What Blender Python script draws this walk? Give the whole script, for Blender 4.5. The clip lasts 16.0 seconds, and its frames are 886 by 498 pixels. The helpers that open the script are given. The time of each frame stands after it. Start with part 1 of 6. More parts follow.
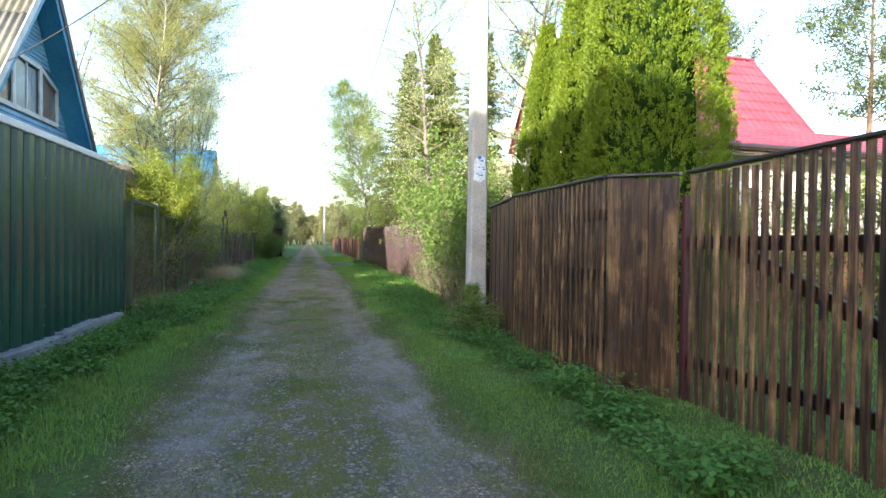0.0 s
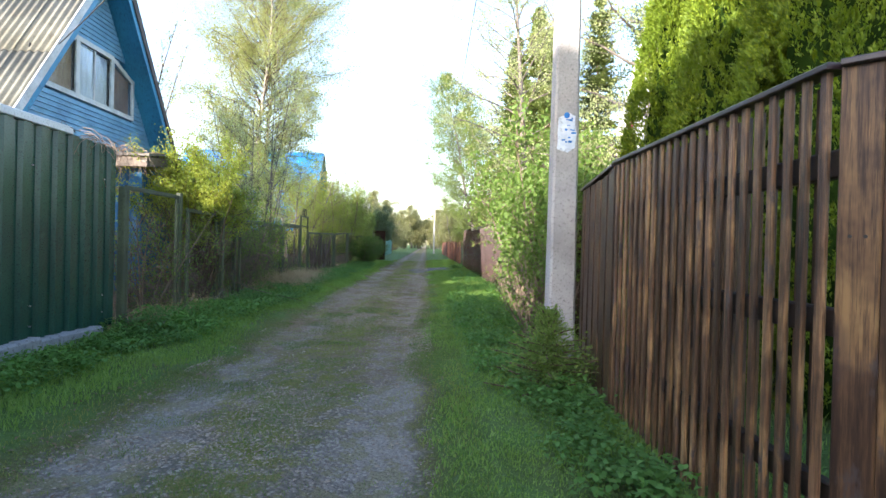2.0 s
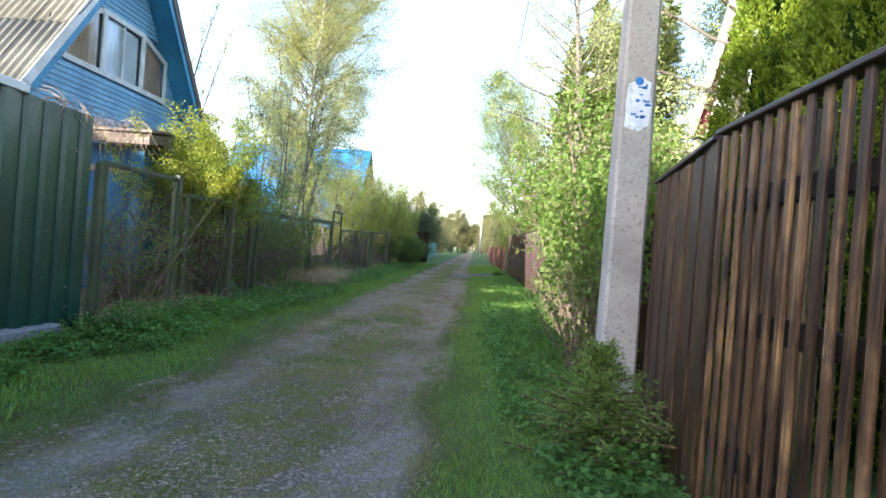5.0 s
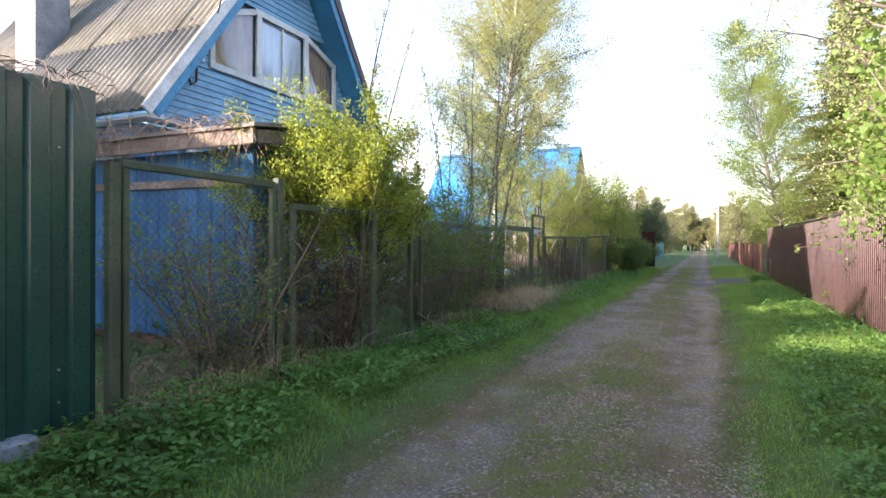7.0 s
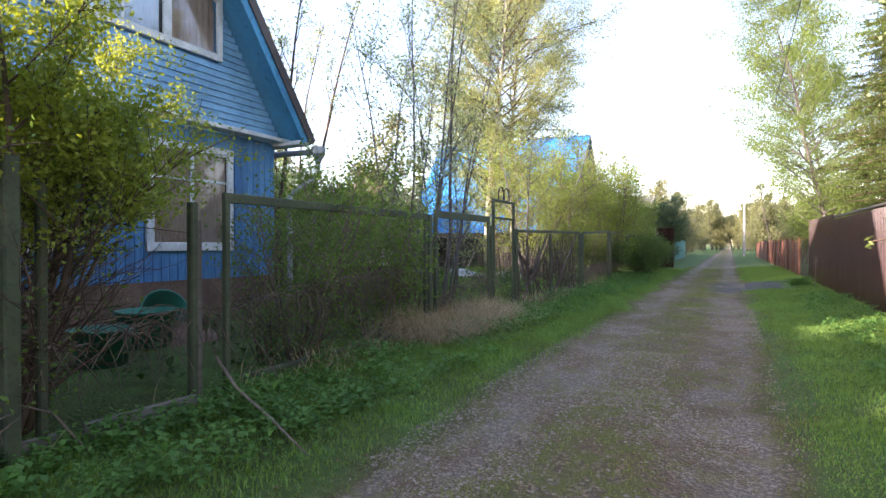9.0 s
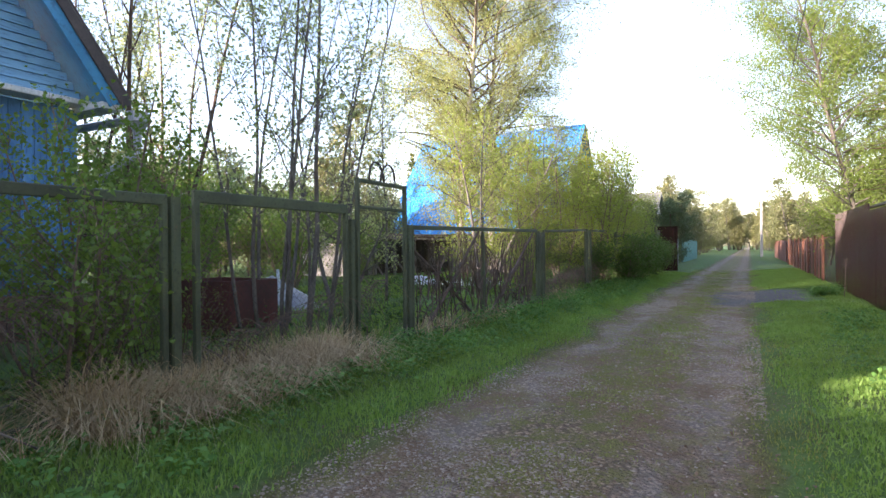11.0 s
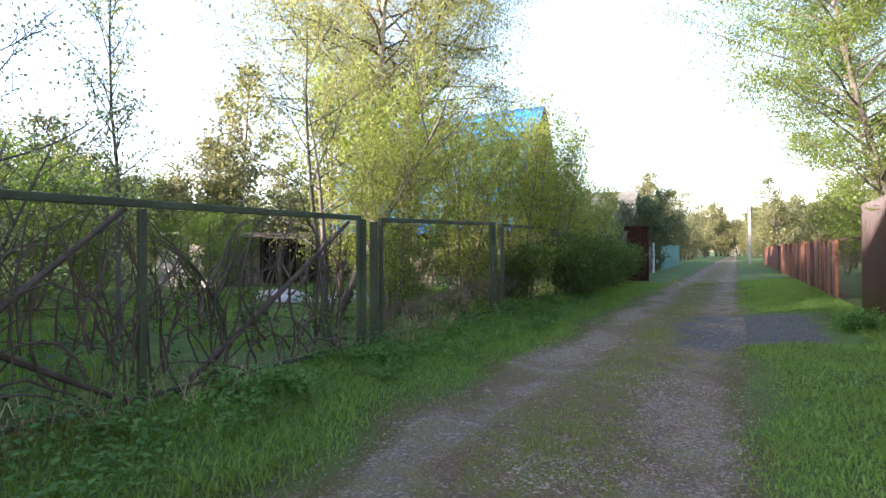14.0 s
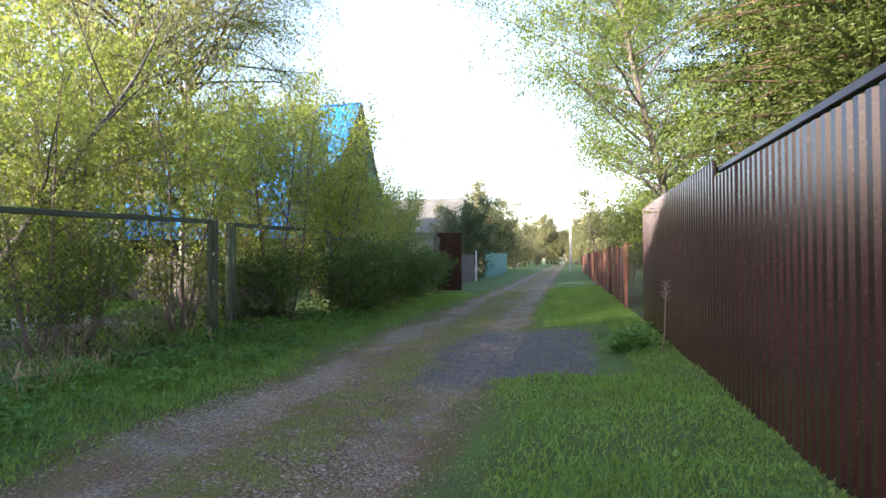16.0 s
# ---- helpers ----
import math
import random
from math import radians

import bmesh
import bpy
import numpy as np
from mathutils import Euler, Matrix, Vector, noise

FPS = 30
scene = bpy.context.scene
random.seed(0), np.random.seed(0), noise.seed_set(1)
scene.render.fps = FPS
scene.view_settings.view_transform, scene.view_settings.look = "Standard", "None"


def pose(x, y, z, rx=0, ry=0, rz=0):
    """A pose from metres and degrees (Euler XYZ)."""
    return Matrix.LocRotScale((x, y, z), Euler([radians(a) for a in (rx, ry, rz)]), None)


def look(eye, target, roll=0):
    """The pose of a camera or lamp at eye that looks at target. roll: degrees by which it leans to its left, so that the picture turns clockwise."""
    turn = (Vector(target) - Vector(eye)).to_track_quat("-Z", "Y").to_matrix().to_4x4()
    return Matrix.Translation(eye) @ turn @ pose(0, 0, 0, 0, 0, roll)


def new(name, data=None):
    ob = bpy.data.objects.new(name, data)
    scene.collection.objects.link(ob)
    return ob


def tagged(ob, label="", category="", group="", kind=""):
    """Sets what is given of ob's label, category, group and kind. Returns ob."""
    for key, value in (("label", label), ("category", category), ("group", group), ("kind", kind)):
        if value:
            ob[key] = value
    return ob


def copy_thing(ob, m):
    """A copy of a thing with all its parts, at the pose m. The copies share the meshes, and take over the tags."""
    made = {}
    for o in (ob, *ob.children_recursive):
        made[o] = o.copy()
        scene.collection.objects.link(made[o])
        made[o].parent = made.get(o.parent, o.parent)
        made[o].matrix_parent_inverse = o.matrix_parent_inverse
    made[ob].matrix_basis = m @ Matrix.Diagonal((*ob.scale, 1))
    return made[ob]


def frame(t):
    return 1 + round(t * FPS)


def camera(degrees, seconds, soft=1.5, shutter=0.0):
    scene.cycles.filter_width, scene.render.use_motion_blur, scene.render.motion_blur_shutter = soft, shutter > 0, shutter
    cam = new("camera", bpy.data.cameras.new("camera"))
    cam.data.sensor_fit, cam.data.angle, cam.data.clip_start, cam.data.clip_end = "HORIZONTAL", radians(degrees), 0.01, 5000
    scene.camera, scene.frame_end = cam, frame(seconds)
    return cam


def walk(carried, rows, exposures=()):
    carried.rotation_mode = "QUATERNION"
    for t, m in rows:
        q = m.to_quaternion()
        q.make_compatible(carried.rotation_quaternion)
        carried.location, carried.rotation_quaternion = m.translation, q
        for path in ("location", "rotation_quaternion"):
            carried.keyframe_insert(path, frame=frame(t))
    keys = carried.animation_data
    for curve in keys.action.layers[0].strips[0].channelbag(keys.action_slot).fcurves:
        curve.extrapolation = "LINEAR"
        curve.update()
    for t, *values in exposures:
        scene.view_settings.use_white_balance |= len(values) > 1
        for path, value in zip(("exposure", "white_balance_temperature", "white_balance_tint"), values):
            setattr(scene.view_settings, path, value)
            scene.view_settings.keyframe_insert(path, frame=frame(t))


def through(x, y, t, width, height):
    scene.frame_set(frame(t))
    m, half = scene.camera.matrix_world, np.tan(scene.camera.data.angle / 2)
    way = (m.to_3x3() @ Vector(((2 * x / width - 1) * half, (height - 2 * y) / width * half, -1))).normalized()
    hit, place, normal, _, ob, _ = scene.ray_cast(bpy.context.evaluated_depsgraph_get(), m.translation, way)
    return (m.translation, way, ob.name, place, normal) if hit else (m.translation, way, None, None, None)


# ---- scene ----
cam = camera(76.6, 16.0)
PATH = [
    (0, (-0.02, -0.009, 1.257), (0.448, 1.936, 1.233), 0.8),
    (0.5, (0.193, 0.554, 1.256), (0.467, 2.536, 1.238), 0.9),
    (1, (0.438, 1.236, 1.242), (0.548, 3.233, 1.222), 1.5),
    (1.5, (0.68, 1.797, 1.231), (0.766, 3.795, 1.216), 1.6),
    (2, (1.022, 2.323, 1.212), (1.082, 4.322, 1.198), 1.5),
    (2.5, (1.372, 2.659, 1.249), (1.501, 4.654, 1.24), -0.9),
    (3, (1.658, 2.796, 1.281), (1.787, 4.792, 1.289), 0.4),
    (3.5, (1.762, 2.886, 1.292), (1.853, 4.884, 1.302), 2.0),
    (4, (1.774, 2.932, 1.277), (1.825, 4.932, 1.293), 2.3),
    (4.5, (1.576, 3.151, 1.232), (1.594, 5.151, 1.236), 3.3),
    (5, (1.249, 3.583, 1.207), (1.14, 5.58, 1.2), 4.4),
    (5.2, (1.177, 3.829, 1.2), (0.936, 5.815, 1.19), 1.1),
    (7.3, (0.795, 7.283, 1.311), (-0.086, 9.079, 1.287), 1.1),
    (7.5, (0.791, 7.653, 1.261), (-0.1, 9.443, 1.236), 1.1),
    (8, (0.735, 8.569, 1.25), (-0.164, 10.355, 1.225), 0.4),
    (8.5, (0.712, 9.447, 1.236), (-0.198, 11.228, 1.217), 0.2),
    (9, (0.731, 10.349, 1.224), (-0.18, 12.129, 1.21), 0.0),
    (9.2, (0.745, 10.678, 1.245), (-0.166, 12.458, 1.238), 0.0),
    (11.3, (1.023, 14.461, 1.213), (0.052, 16.21, 1.207), -0.2),
    (11.5, (0.964, 14.866, 1.203), (-0.007, 16.615, 1.194), 0.6),
    (12, (0.923, 15.824, 1.213), (-0.048, 17.573, 1.208), -0.0),
    (12.5, (0.894, 16.73, 1.176), (-0.085, 18.474, 1.174), 0.6),
    (13, (0.926, 17.614, 1.158), (-0.042, 19.364, 1.161), -0.1),
    (13.5, (0.959, 18.484, 1.158), (-0.01, 20.234, 1.164), -0.1),
    (14, (1.011, 19.302, 1.161), (0.083, 21.074, 1.172), -0.1),
    (14.5, (1.104, 20.073, 1.168), (0.213, 21.863, 1.181), -0.1),
    (15, (1.221, 20.709, 1.143), (0.426, 22.544, 1.163), -0.2),
    (15.5, (1.45, 21.34, 1.135), (0.736, 23.208, 1.158), -0.2),
    (16, (1.746, 21.728, 1.147), (1.312, 23.68, 1.186), -0.1),
]
walk(cam, [(t, look(eye, target, roll)) for t, eye, target, roll in PATH], [(0, 2.25, 6350, 13), (2.5, 2.38, 6200, 16), (5.2, 2.38, 6200, 16), (7.3, 2.42, 6550, 28), (12.0, 2.38, 6550, 26), (16, 2.38, 6350, 24)])

# world, sun and exposure
SUN_TO = Vector((-1.0, -1.03, 0.0)).normalized()
SUN_EL = radians(16.0)
sun_dir = Vector((SUN_TO.x * math.cos(SUN_EL), SUN_TO.y * math.cos(SUN_EL), math.sin(SUN_EL)))
world = bpy.data.worlds.new("sky")
scene.world = world
world.use_nodes = True
wn = world.node_tree.nodes
sky = wn.new("ShaderNodeTexSky")
sky.sky_type = "NISHITA"
sky.sun_disc = False
sky.sun_elevation = SUN_EL
sky.sun_rotation = math.atan2(SUN_TO.x, SUN_TO.y)
sky.altitude = 50
sky.air_density = 1.0
sky.dust_density = 1.1
sky.ozone_density = 0.7
world.node_tree.links.new(sky.outputs[0], wn["Background"].inputs[0])
wn["Background"].inputs[1].default_value = 0.15
sun = new("sun", bpy.data.lights.new("sun", "SUN"))
sun.data.energy = 3.7
sun.data.angle = radians(0.6)
sun.data.color = (1.0, 0.91, 0.76)
sun.matrix_world = look(sun_dir * 60, (0, 0, 0))

# ---------------------------------------------------------------- helpers
RNG = np.random.default_rng(7)


def hash2(ix, iy, seed=0):
    h = (ix * 374761393 + iy * 668265263 + seed * 982451653) & 0x7FFFFFFF
    h = ((h ^ (h >> 13)) * 1274126177) & 0x7FFFFFFF
    return ((h ^ (h >> 16)) & 0xFFFF) / 65535.0


def vnoise(x, y, seed=0):
    x, y = np.asarray(x, float), np.asarray(y, float)
    ix, iy = np.floor(x).astype(np.int64), np.floor(y).astype(np.int64)
    fx, fy = x - ix, y - iy
    fx, fy = fx * fx * (3 - 2 * fx), fy * fy * (3 - 2 * fy)
    a, b = hash2(ix, iy, seed), hash2(ix + 1, iy, seed)
    c, d = hash2(ix, iy + 1, seed), hash2(ix + 1, iy + 1, seed)
    return (a * (1 - fx) + b * fx) * (1 - fy) + (c * (1 - fx) + d * fx) * fy


def smooth(a, b, t):
    t = np.clip((np.asarray(t, float) - a) / (b - a), 0, 1)
    return t * t * (3 - 2 * t)


def gz(x, y):
    """Height of the ground: a worn lane with two tracks and raised verges."""
    x, y = np.asarray(x, float), np.asarray(y, float)
    edge = 0.25 * (vnoise(y * 0.6, x * 0 + 3, 4) - 0.5)
    verge = smooth(1.0, 1.7, np.abs(x + edge)) * 0.07 + smooth(1.7, 2.6, np.abs(x)) * 0.05
    far = smooth(5, 12, np.abs(x)) * 0.1
    track = -0.025 * (np.exp(-((x - 0.72) / 0.28) ** 2) + np.exp(-((x + 0.72) / 0.28) ** 2))
    near = np.exp(-(np.abs(x) / 30) ** 2)
    rough = (vnoise(x * 3, y * 3, 1) - 0.5) * 0.035 + (vnoise(x * 0.7, y * 0.7, 2) - 0.5) * 0.05
    return verge + far + track + rough * near


class Shape:
    """Collects vertices and faces of one mesh."""

    def __init__(self):
        self.v, self.f = [], []

    def add(self, verts, faces):
        n = len(self.v)
        self.v.extend([tuple(p) for p in verts])
        self.f.extend([tuple(i + n for i in q) for q in faces])
        return self

    def box(self, x0, x1, y0, y1, z0, z1):
        return self.add([(x0, y0, z0), (x1, y0, z0), (x1, y1, z0), (x0, y1, z0), (x0, y0, z1), (x1, y0, z1), (x1, y1, z1), (x0, y1, z1)],
                        [(0, 3, 2, 1), (4, 5, 6, 7), (0, 1, 5, 4), (1, 2, 6, 5), (2, 3, 7, 6), (3, 0, 4, 7)])

    def beam(self, a, b, w, h, c=0.006, up=(0, 0, 1)):
        """A bar from a to b, w wide and h high, with chamfered edges."""
        a, b = Vector(a), Vector(b)
        d = (b - a).normalized()
        u = Vector(up)
        s = d.cross(u)
        if s.length < 1e-3:
            s = d.cross(Vector((0, 1, 0)))
        s.normalize()
        u = s.cross(d).normalized()
        w, h = w / 2, h / 2
        sec = [(-w + c, -h), (w - c, -h), (w, -h + c), (w, h - c), (w - c, h), (-w + c, h), (-w, h - c), (-w, -h + c)]
        vs = [a + s * p + u * q for p, q in sec] + [b + s * p + u * q for p, q in sec]
        fs = [(i, (i + 1) % 8, 8 + (i + 1) % 8, 8 + i) for i in range(8)] + [tuple(range(7, -1, -1)), tuple(range(8, 16))]
        return self.add(vs, fs)

    def tube(self, pts, radii, n=6, cap=True):
        pts = [Vector(p) for p in pts]
        vs, fs = [], []
        ref = Vector((0.31, 0.92, 0.23))
        for i, p in enumerate(pts):
            d = (pts[min(i + 1, len(pts) - 1)] - pts[max(i - 1, 0)])
            d = d.normalized() if d.length > 1e-9 else Vector((0, 0, 1))
            s = d.cross(ref)
            if s.length < 0.05:
                s = d.cross(Vector((1, 0, 0)))
            s.normalize()
            t = d.cross(s)
            r = radii[i] if hasattr(radii, "__len__") else radii
            for k in range(n):
                a = 2 * math.pi * k / n
                vs.append(p + (s * math.cos(a) + t * math.sin(a)) * r)
        for i in range(len(pts) - 1):
            for k in range(n):
                k2 = (k + 1) % n
                fs.append((i * n + k, i * n + k2, (i + 1) * n + k2, (i + 1) * n + k))
        if cap:
            fs.append(tuple(range(n - 1, -1, -1)))
            fs.append(tuple(range((len(pts) - 1) * n, len(pts) * n)))
        return self.add(vs, fs)

    def prism(self, poly, a, b):
        """A polygon (list of 3D points) swept from offset a to offset b."""
        n = len(poly)
        a, b = Vector(a), Vector(b)
        vs = [Vector(p) + a for p in poly] + [Vector(p) + b for p in poly]
        fs = [(i, (i + 1) % n, n + (i + 1) % n, n + i) for i in range(n)] + [tuple(range(n - 1, -1, -1)), tuple(range(n, 2 * n))]
        return self.add(vs, fs)

    def sheet(self, origin, across, along, out, width, length, pitch=0.115, depth=0.018, kind="trap", rows=1, sag=0.0):
        """A profiled metal or slate sheet with a second skin behind it."""
        o, u, v, w = Vector(origin), Vector(across).normalized(), Vector(along).normalized(), Vector(out).normalized()
        xs = []
        if kind == "trap":
            k = 0
            while k * pitch < width + 1e-6:
                for q, h in ((0, 0), (0.30, 0), (0.40, 1), (0.85, 1), (0.97, 0)):
                    if k * pitch + q * pitch <= width:
                        xs.append((k * pitch + q * pitch, h * depth))
                k += 1
        else:
            m = max(6, int(width / pitch * 8))
            xs = [(width * i / m, depth * (0.5 + 0.5 * math.sin(2 * math.pi * width * i / m / pitch))) for i in range(m + 1)]
        if xs[-1][0] < width - 1e-4:
            xs.append((width, xs[-1][1]))
        vs, fs = [], []
        n = len(xs)
        for off in (0.0, -0.004):
            for r in range(rows + 1):
                for x, h in xs:
                    vs.append(o + u * x + v * (length * r / rows) + w * (h + off))
        m = n * (rows + 1)
        for r in range(rows):
            for i in range(n - 1):
                a = r * n + i
                fs.append((a, a + 1, a + n + 1, a + n))
                fs.append((m + a + 1, m + a, m + a + n, m + a + n + 1))
        for i in range(n - 1):
            fs.append((i, m + i, m + i + 1, i + 1))
            a = rows * n + i
            fs.append((a, a + 1, m + a + 1, m + a))
        return self.add(vs, fs)

    def mesh(self, name, material, shade=False):
        me = bpy.data.meshes.new(name)
        me.from_pydata([tuple(p) for p in self.v], [], self.f)
        me.materials.append(material)
        if shade:
            me.polygons.foreach_set("use_smooth", [True] * len(me.polygons))
        me.update()
        return me


def fast_mesh(name, verts, faces, material, shade=False):
    """verts (n,3), faces (m,k) arrays of one size."""
    verts, faces = np.asarray(verts, np.float32), np.asarray(faces, np.int32)
    me = bpy.data.meshes.new(name)
    k = faces.shape[1]
    me.vertices.add(len(verts))
    me.vertices.foreach_set("co", verts.ravel())
    me.loops.add(faces.size)
    me.loops.foreach_set("vertex_index", faces.ravel())
    me.polygons.add(len(faces))
    me.polygons.foreach_set("loop_start", np.arange(0, faces.size, k, dtype=np.int32))
    me.polygons.foreach_set("loop_total", np.full(len(faces), k, np.int32))
    if shade:
        me.polygons.foreach_set("use_smooth", np.ones(len(faces), bool))
    me.materials.append(material)
    me.update(calc_edges=True)
    me.validate()
    return me


def thing(name, at, label, category, group="", kind=""):
    ob = new(name)
    ob.empty_display_size = 0.2
    ob.location = at
    return tagged(ob, label, category, group, kind)


def part(name, shape, material, parent, label="", shade=False, at=None):
    """One mesh object under a thing or a part; shapes are in world metres unless at is given (place in the parent's own space)."""
    me = shape if isinstance(shape, bpy.types.Mesh) else shape.mesh(name, material, shade)
    ob = new(name, me)
    ob.parent = parent
    if at is None:
        p, total = parent, Vector((0, 0, 0))
        while p is not None:
            total += p.location
            p = p.parent
        ob.location = -total
    else:
        ob.location = at
    if label:
        ob["label"] = label
    return ob


def solo(name, shape, material, label, category, group="", kind="", shade=False):
    me = shape if isinstance(shape, bpy.types.Mesh) else shape.mesh(name, material, shade)
    return tagged(new(name, me), label, category, group, kind)


# ---------------------------------------------------------------- materials
def nodes_of(name):
    m = bpy.data.materials.new(name)
    m.use_nodes = True
    nt = m.node_tree
    return m, nt, nt.nodes["Principled BSDF"]


def node(nt, kind, **values):
    n = nt.nodes.new(kind)
    for k, v in values.items():
        n.inputs[k].default_value = v
    return n


def mix(nt, fac, a, b, mode="MIX"):
    n = nt.nodes.new("ShaderNodeMix")
    n.data_type, n.blend_type = "RGBA", mode
    for sock, val in ((n.inputs[0], fac), (n.inputs[6], a), (n.inputs[7], b)):
        if isinstance(val, bpy.types.NodeSocket):
            nt.links.new(val, sock)
        else:
            sock.default_value = val if not isinstance(val, tuple) else (*val, 1)
    return n.outputs[2]


def ramp(nt, src, lo, hi):
    n = nt.nodes.new("ShaderNodeMapRange")
    n.interpolation_type = "SMOOTHSTEP"
    n.inputs[1].default_value, n.inputs[2].default_value = lo, hi
    nt.links.new(src, n.inputs[0])
    return n.outputs[0]


def noise_of(nt, scale, stretch=(1, 1, 1), detail=4, rough=0.6, object_space=False, offset=False):
    co = nt.nodes.new("ShaderNodeTexCoord").outputs["Object"] if object_space else nt.nodes.new("ShaderNodeNewGeometry").outputs["Position"]
    mp = nt.nodes.new("ShaderNodeMapping")
    mp.inputs["Scale"].default_value = stretch
    nt.links.new(co, mp.inputs["Vector"])
    if offset:
        info = nt.nodes.new("ShaderNodeObjectInfo")
        vm = nt.nodes.new("ShaderNodeVectorMath")
        vm.operation = "SCALE"
        vm.inputs[0].default_value = (37, 91, 53)
        nt.links.new(info.outputs["Random"], vm.inputs["Scale"])
        nt.links.new(vm.outputs[0], mp.inputs["Location"])
    n = nt.nodes.new("ShaderNodeTexNoise")
    n.inputs["Scale"].default_value, n.inputs["Detail"].default_value, n.inputs["Roughness"].default_value = scale, detail, rough
    nt.links.new(mp.outputs[0], n.inputs["Vector"])
    return n.outputs["Fac"]


def bump(nt, bsdf, height, strength, dist=0.01):
    b = nt.nodes.new("ShaderNodeBump")
    b.inputs["Strength"].default_value, b.inputs["Distance"].default_value = strength, dist
    nt.links.new(height, b.inputs["Height"])
    nt.links.new(b.outputs[0], bsdf.inputs["Normal"])


def surface(name, light, dark, rough=0.7, grain=40, stain=1.5, stretch=(1, 1, 1), relief=0.3, metal=0.0, wear=None, wear_at=(0.6, 0.75),
            vary=0.0, object_space=False, spec=0.5, shiny=0.15):
    """A painted, wooden, metal or mineral surface: large stains, fine grain, worn patches, relief."""
    m, nt, b = nodes_of(name)
    big = noise_of(nt, stain, (1, 1, 1), 3, 0.6, object_space, object_space)
    fine = noise_of(nt, grain, stretch, 5, 0.65, object_space, object_space)
    c = mix(nt, ramp(nt, big, 0.3, 0.7), light, dark)
    lo = tuple(x * 0.62 for x in dark)
    hi = tuple(min(1, x * 1.22) for x in light)
    c = mix(nt, ramp(nt, fine, 0.28, 0.5), lo, c)
    c = mix(nt, ramp(nt, fine, 0.56, 0.85), c, hi)
    if wear:
        w = noise_of(nt, stain * 4.3, stretch, 6, 0.72, object_space, object_space)
        c = mix(nt, ramp(nt, w, *wear_at), c, wear)
    if vary:
        info = nt.nodes.new("ShaderNodeObjectInfo")
        hs = nt.nodes.new("ShaderNodeHueSaturation")
        mr = nt.nodes.new("ShaderNodeMapRange")
        mr.inputs[3].default_value, mr.inputs[4].default_value = 1 - vary, 1 + vary
        nt.links.new(info.outputs["Random"], mr.inputs[0])
        nt.links.new(mr.outputs[0], hs.inputs["Value"])
        nt.links.new(c, hs.inputs["Color"])
        c = hs.outputs[0]
    nt.links.new(c, b.inputs["Base Color"])
    mr = nt.nodes.new("ShaderNodeMapRange")
    mr.inputs[3].default_value, mr.inputs[4].default_value = max(0.02, rough - shiny), min(1, rough + shiny)
    nt.links.new(fine, mr.inputs[0])
    nt.links.new(mr.outputs[0], b.inputs["Roughness"])
    b.inputs["Metallic"].default_value = metal
    b.inputs["Specular IOR Level"].default_value = spec
    if relief:
        bump(nt, b, fine, relief, 0.004)
    return m


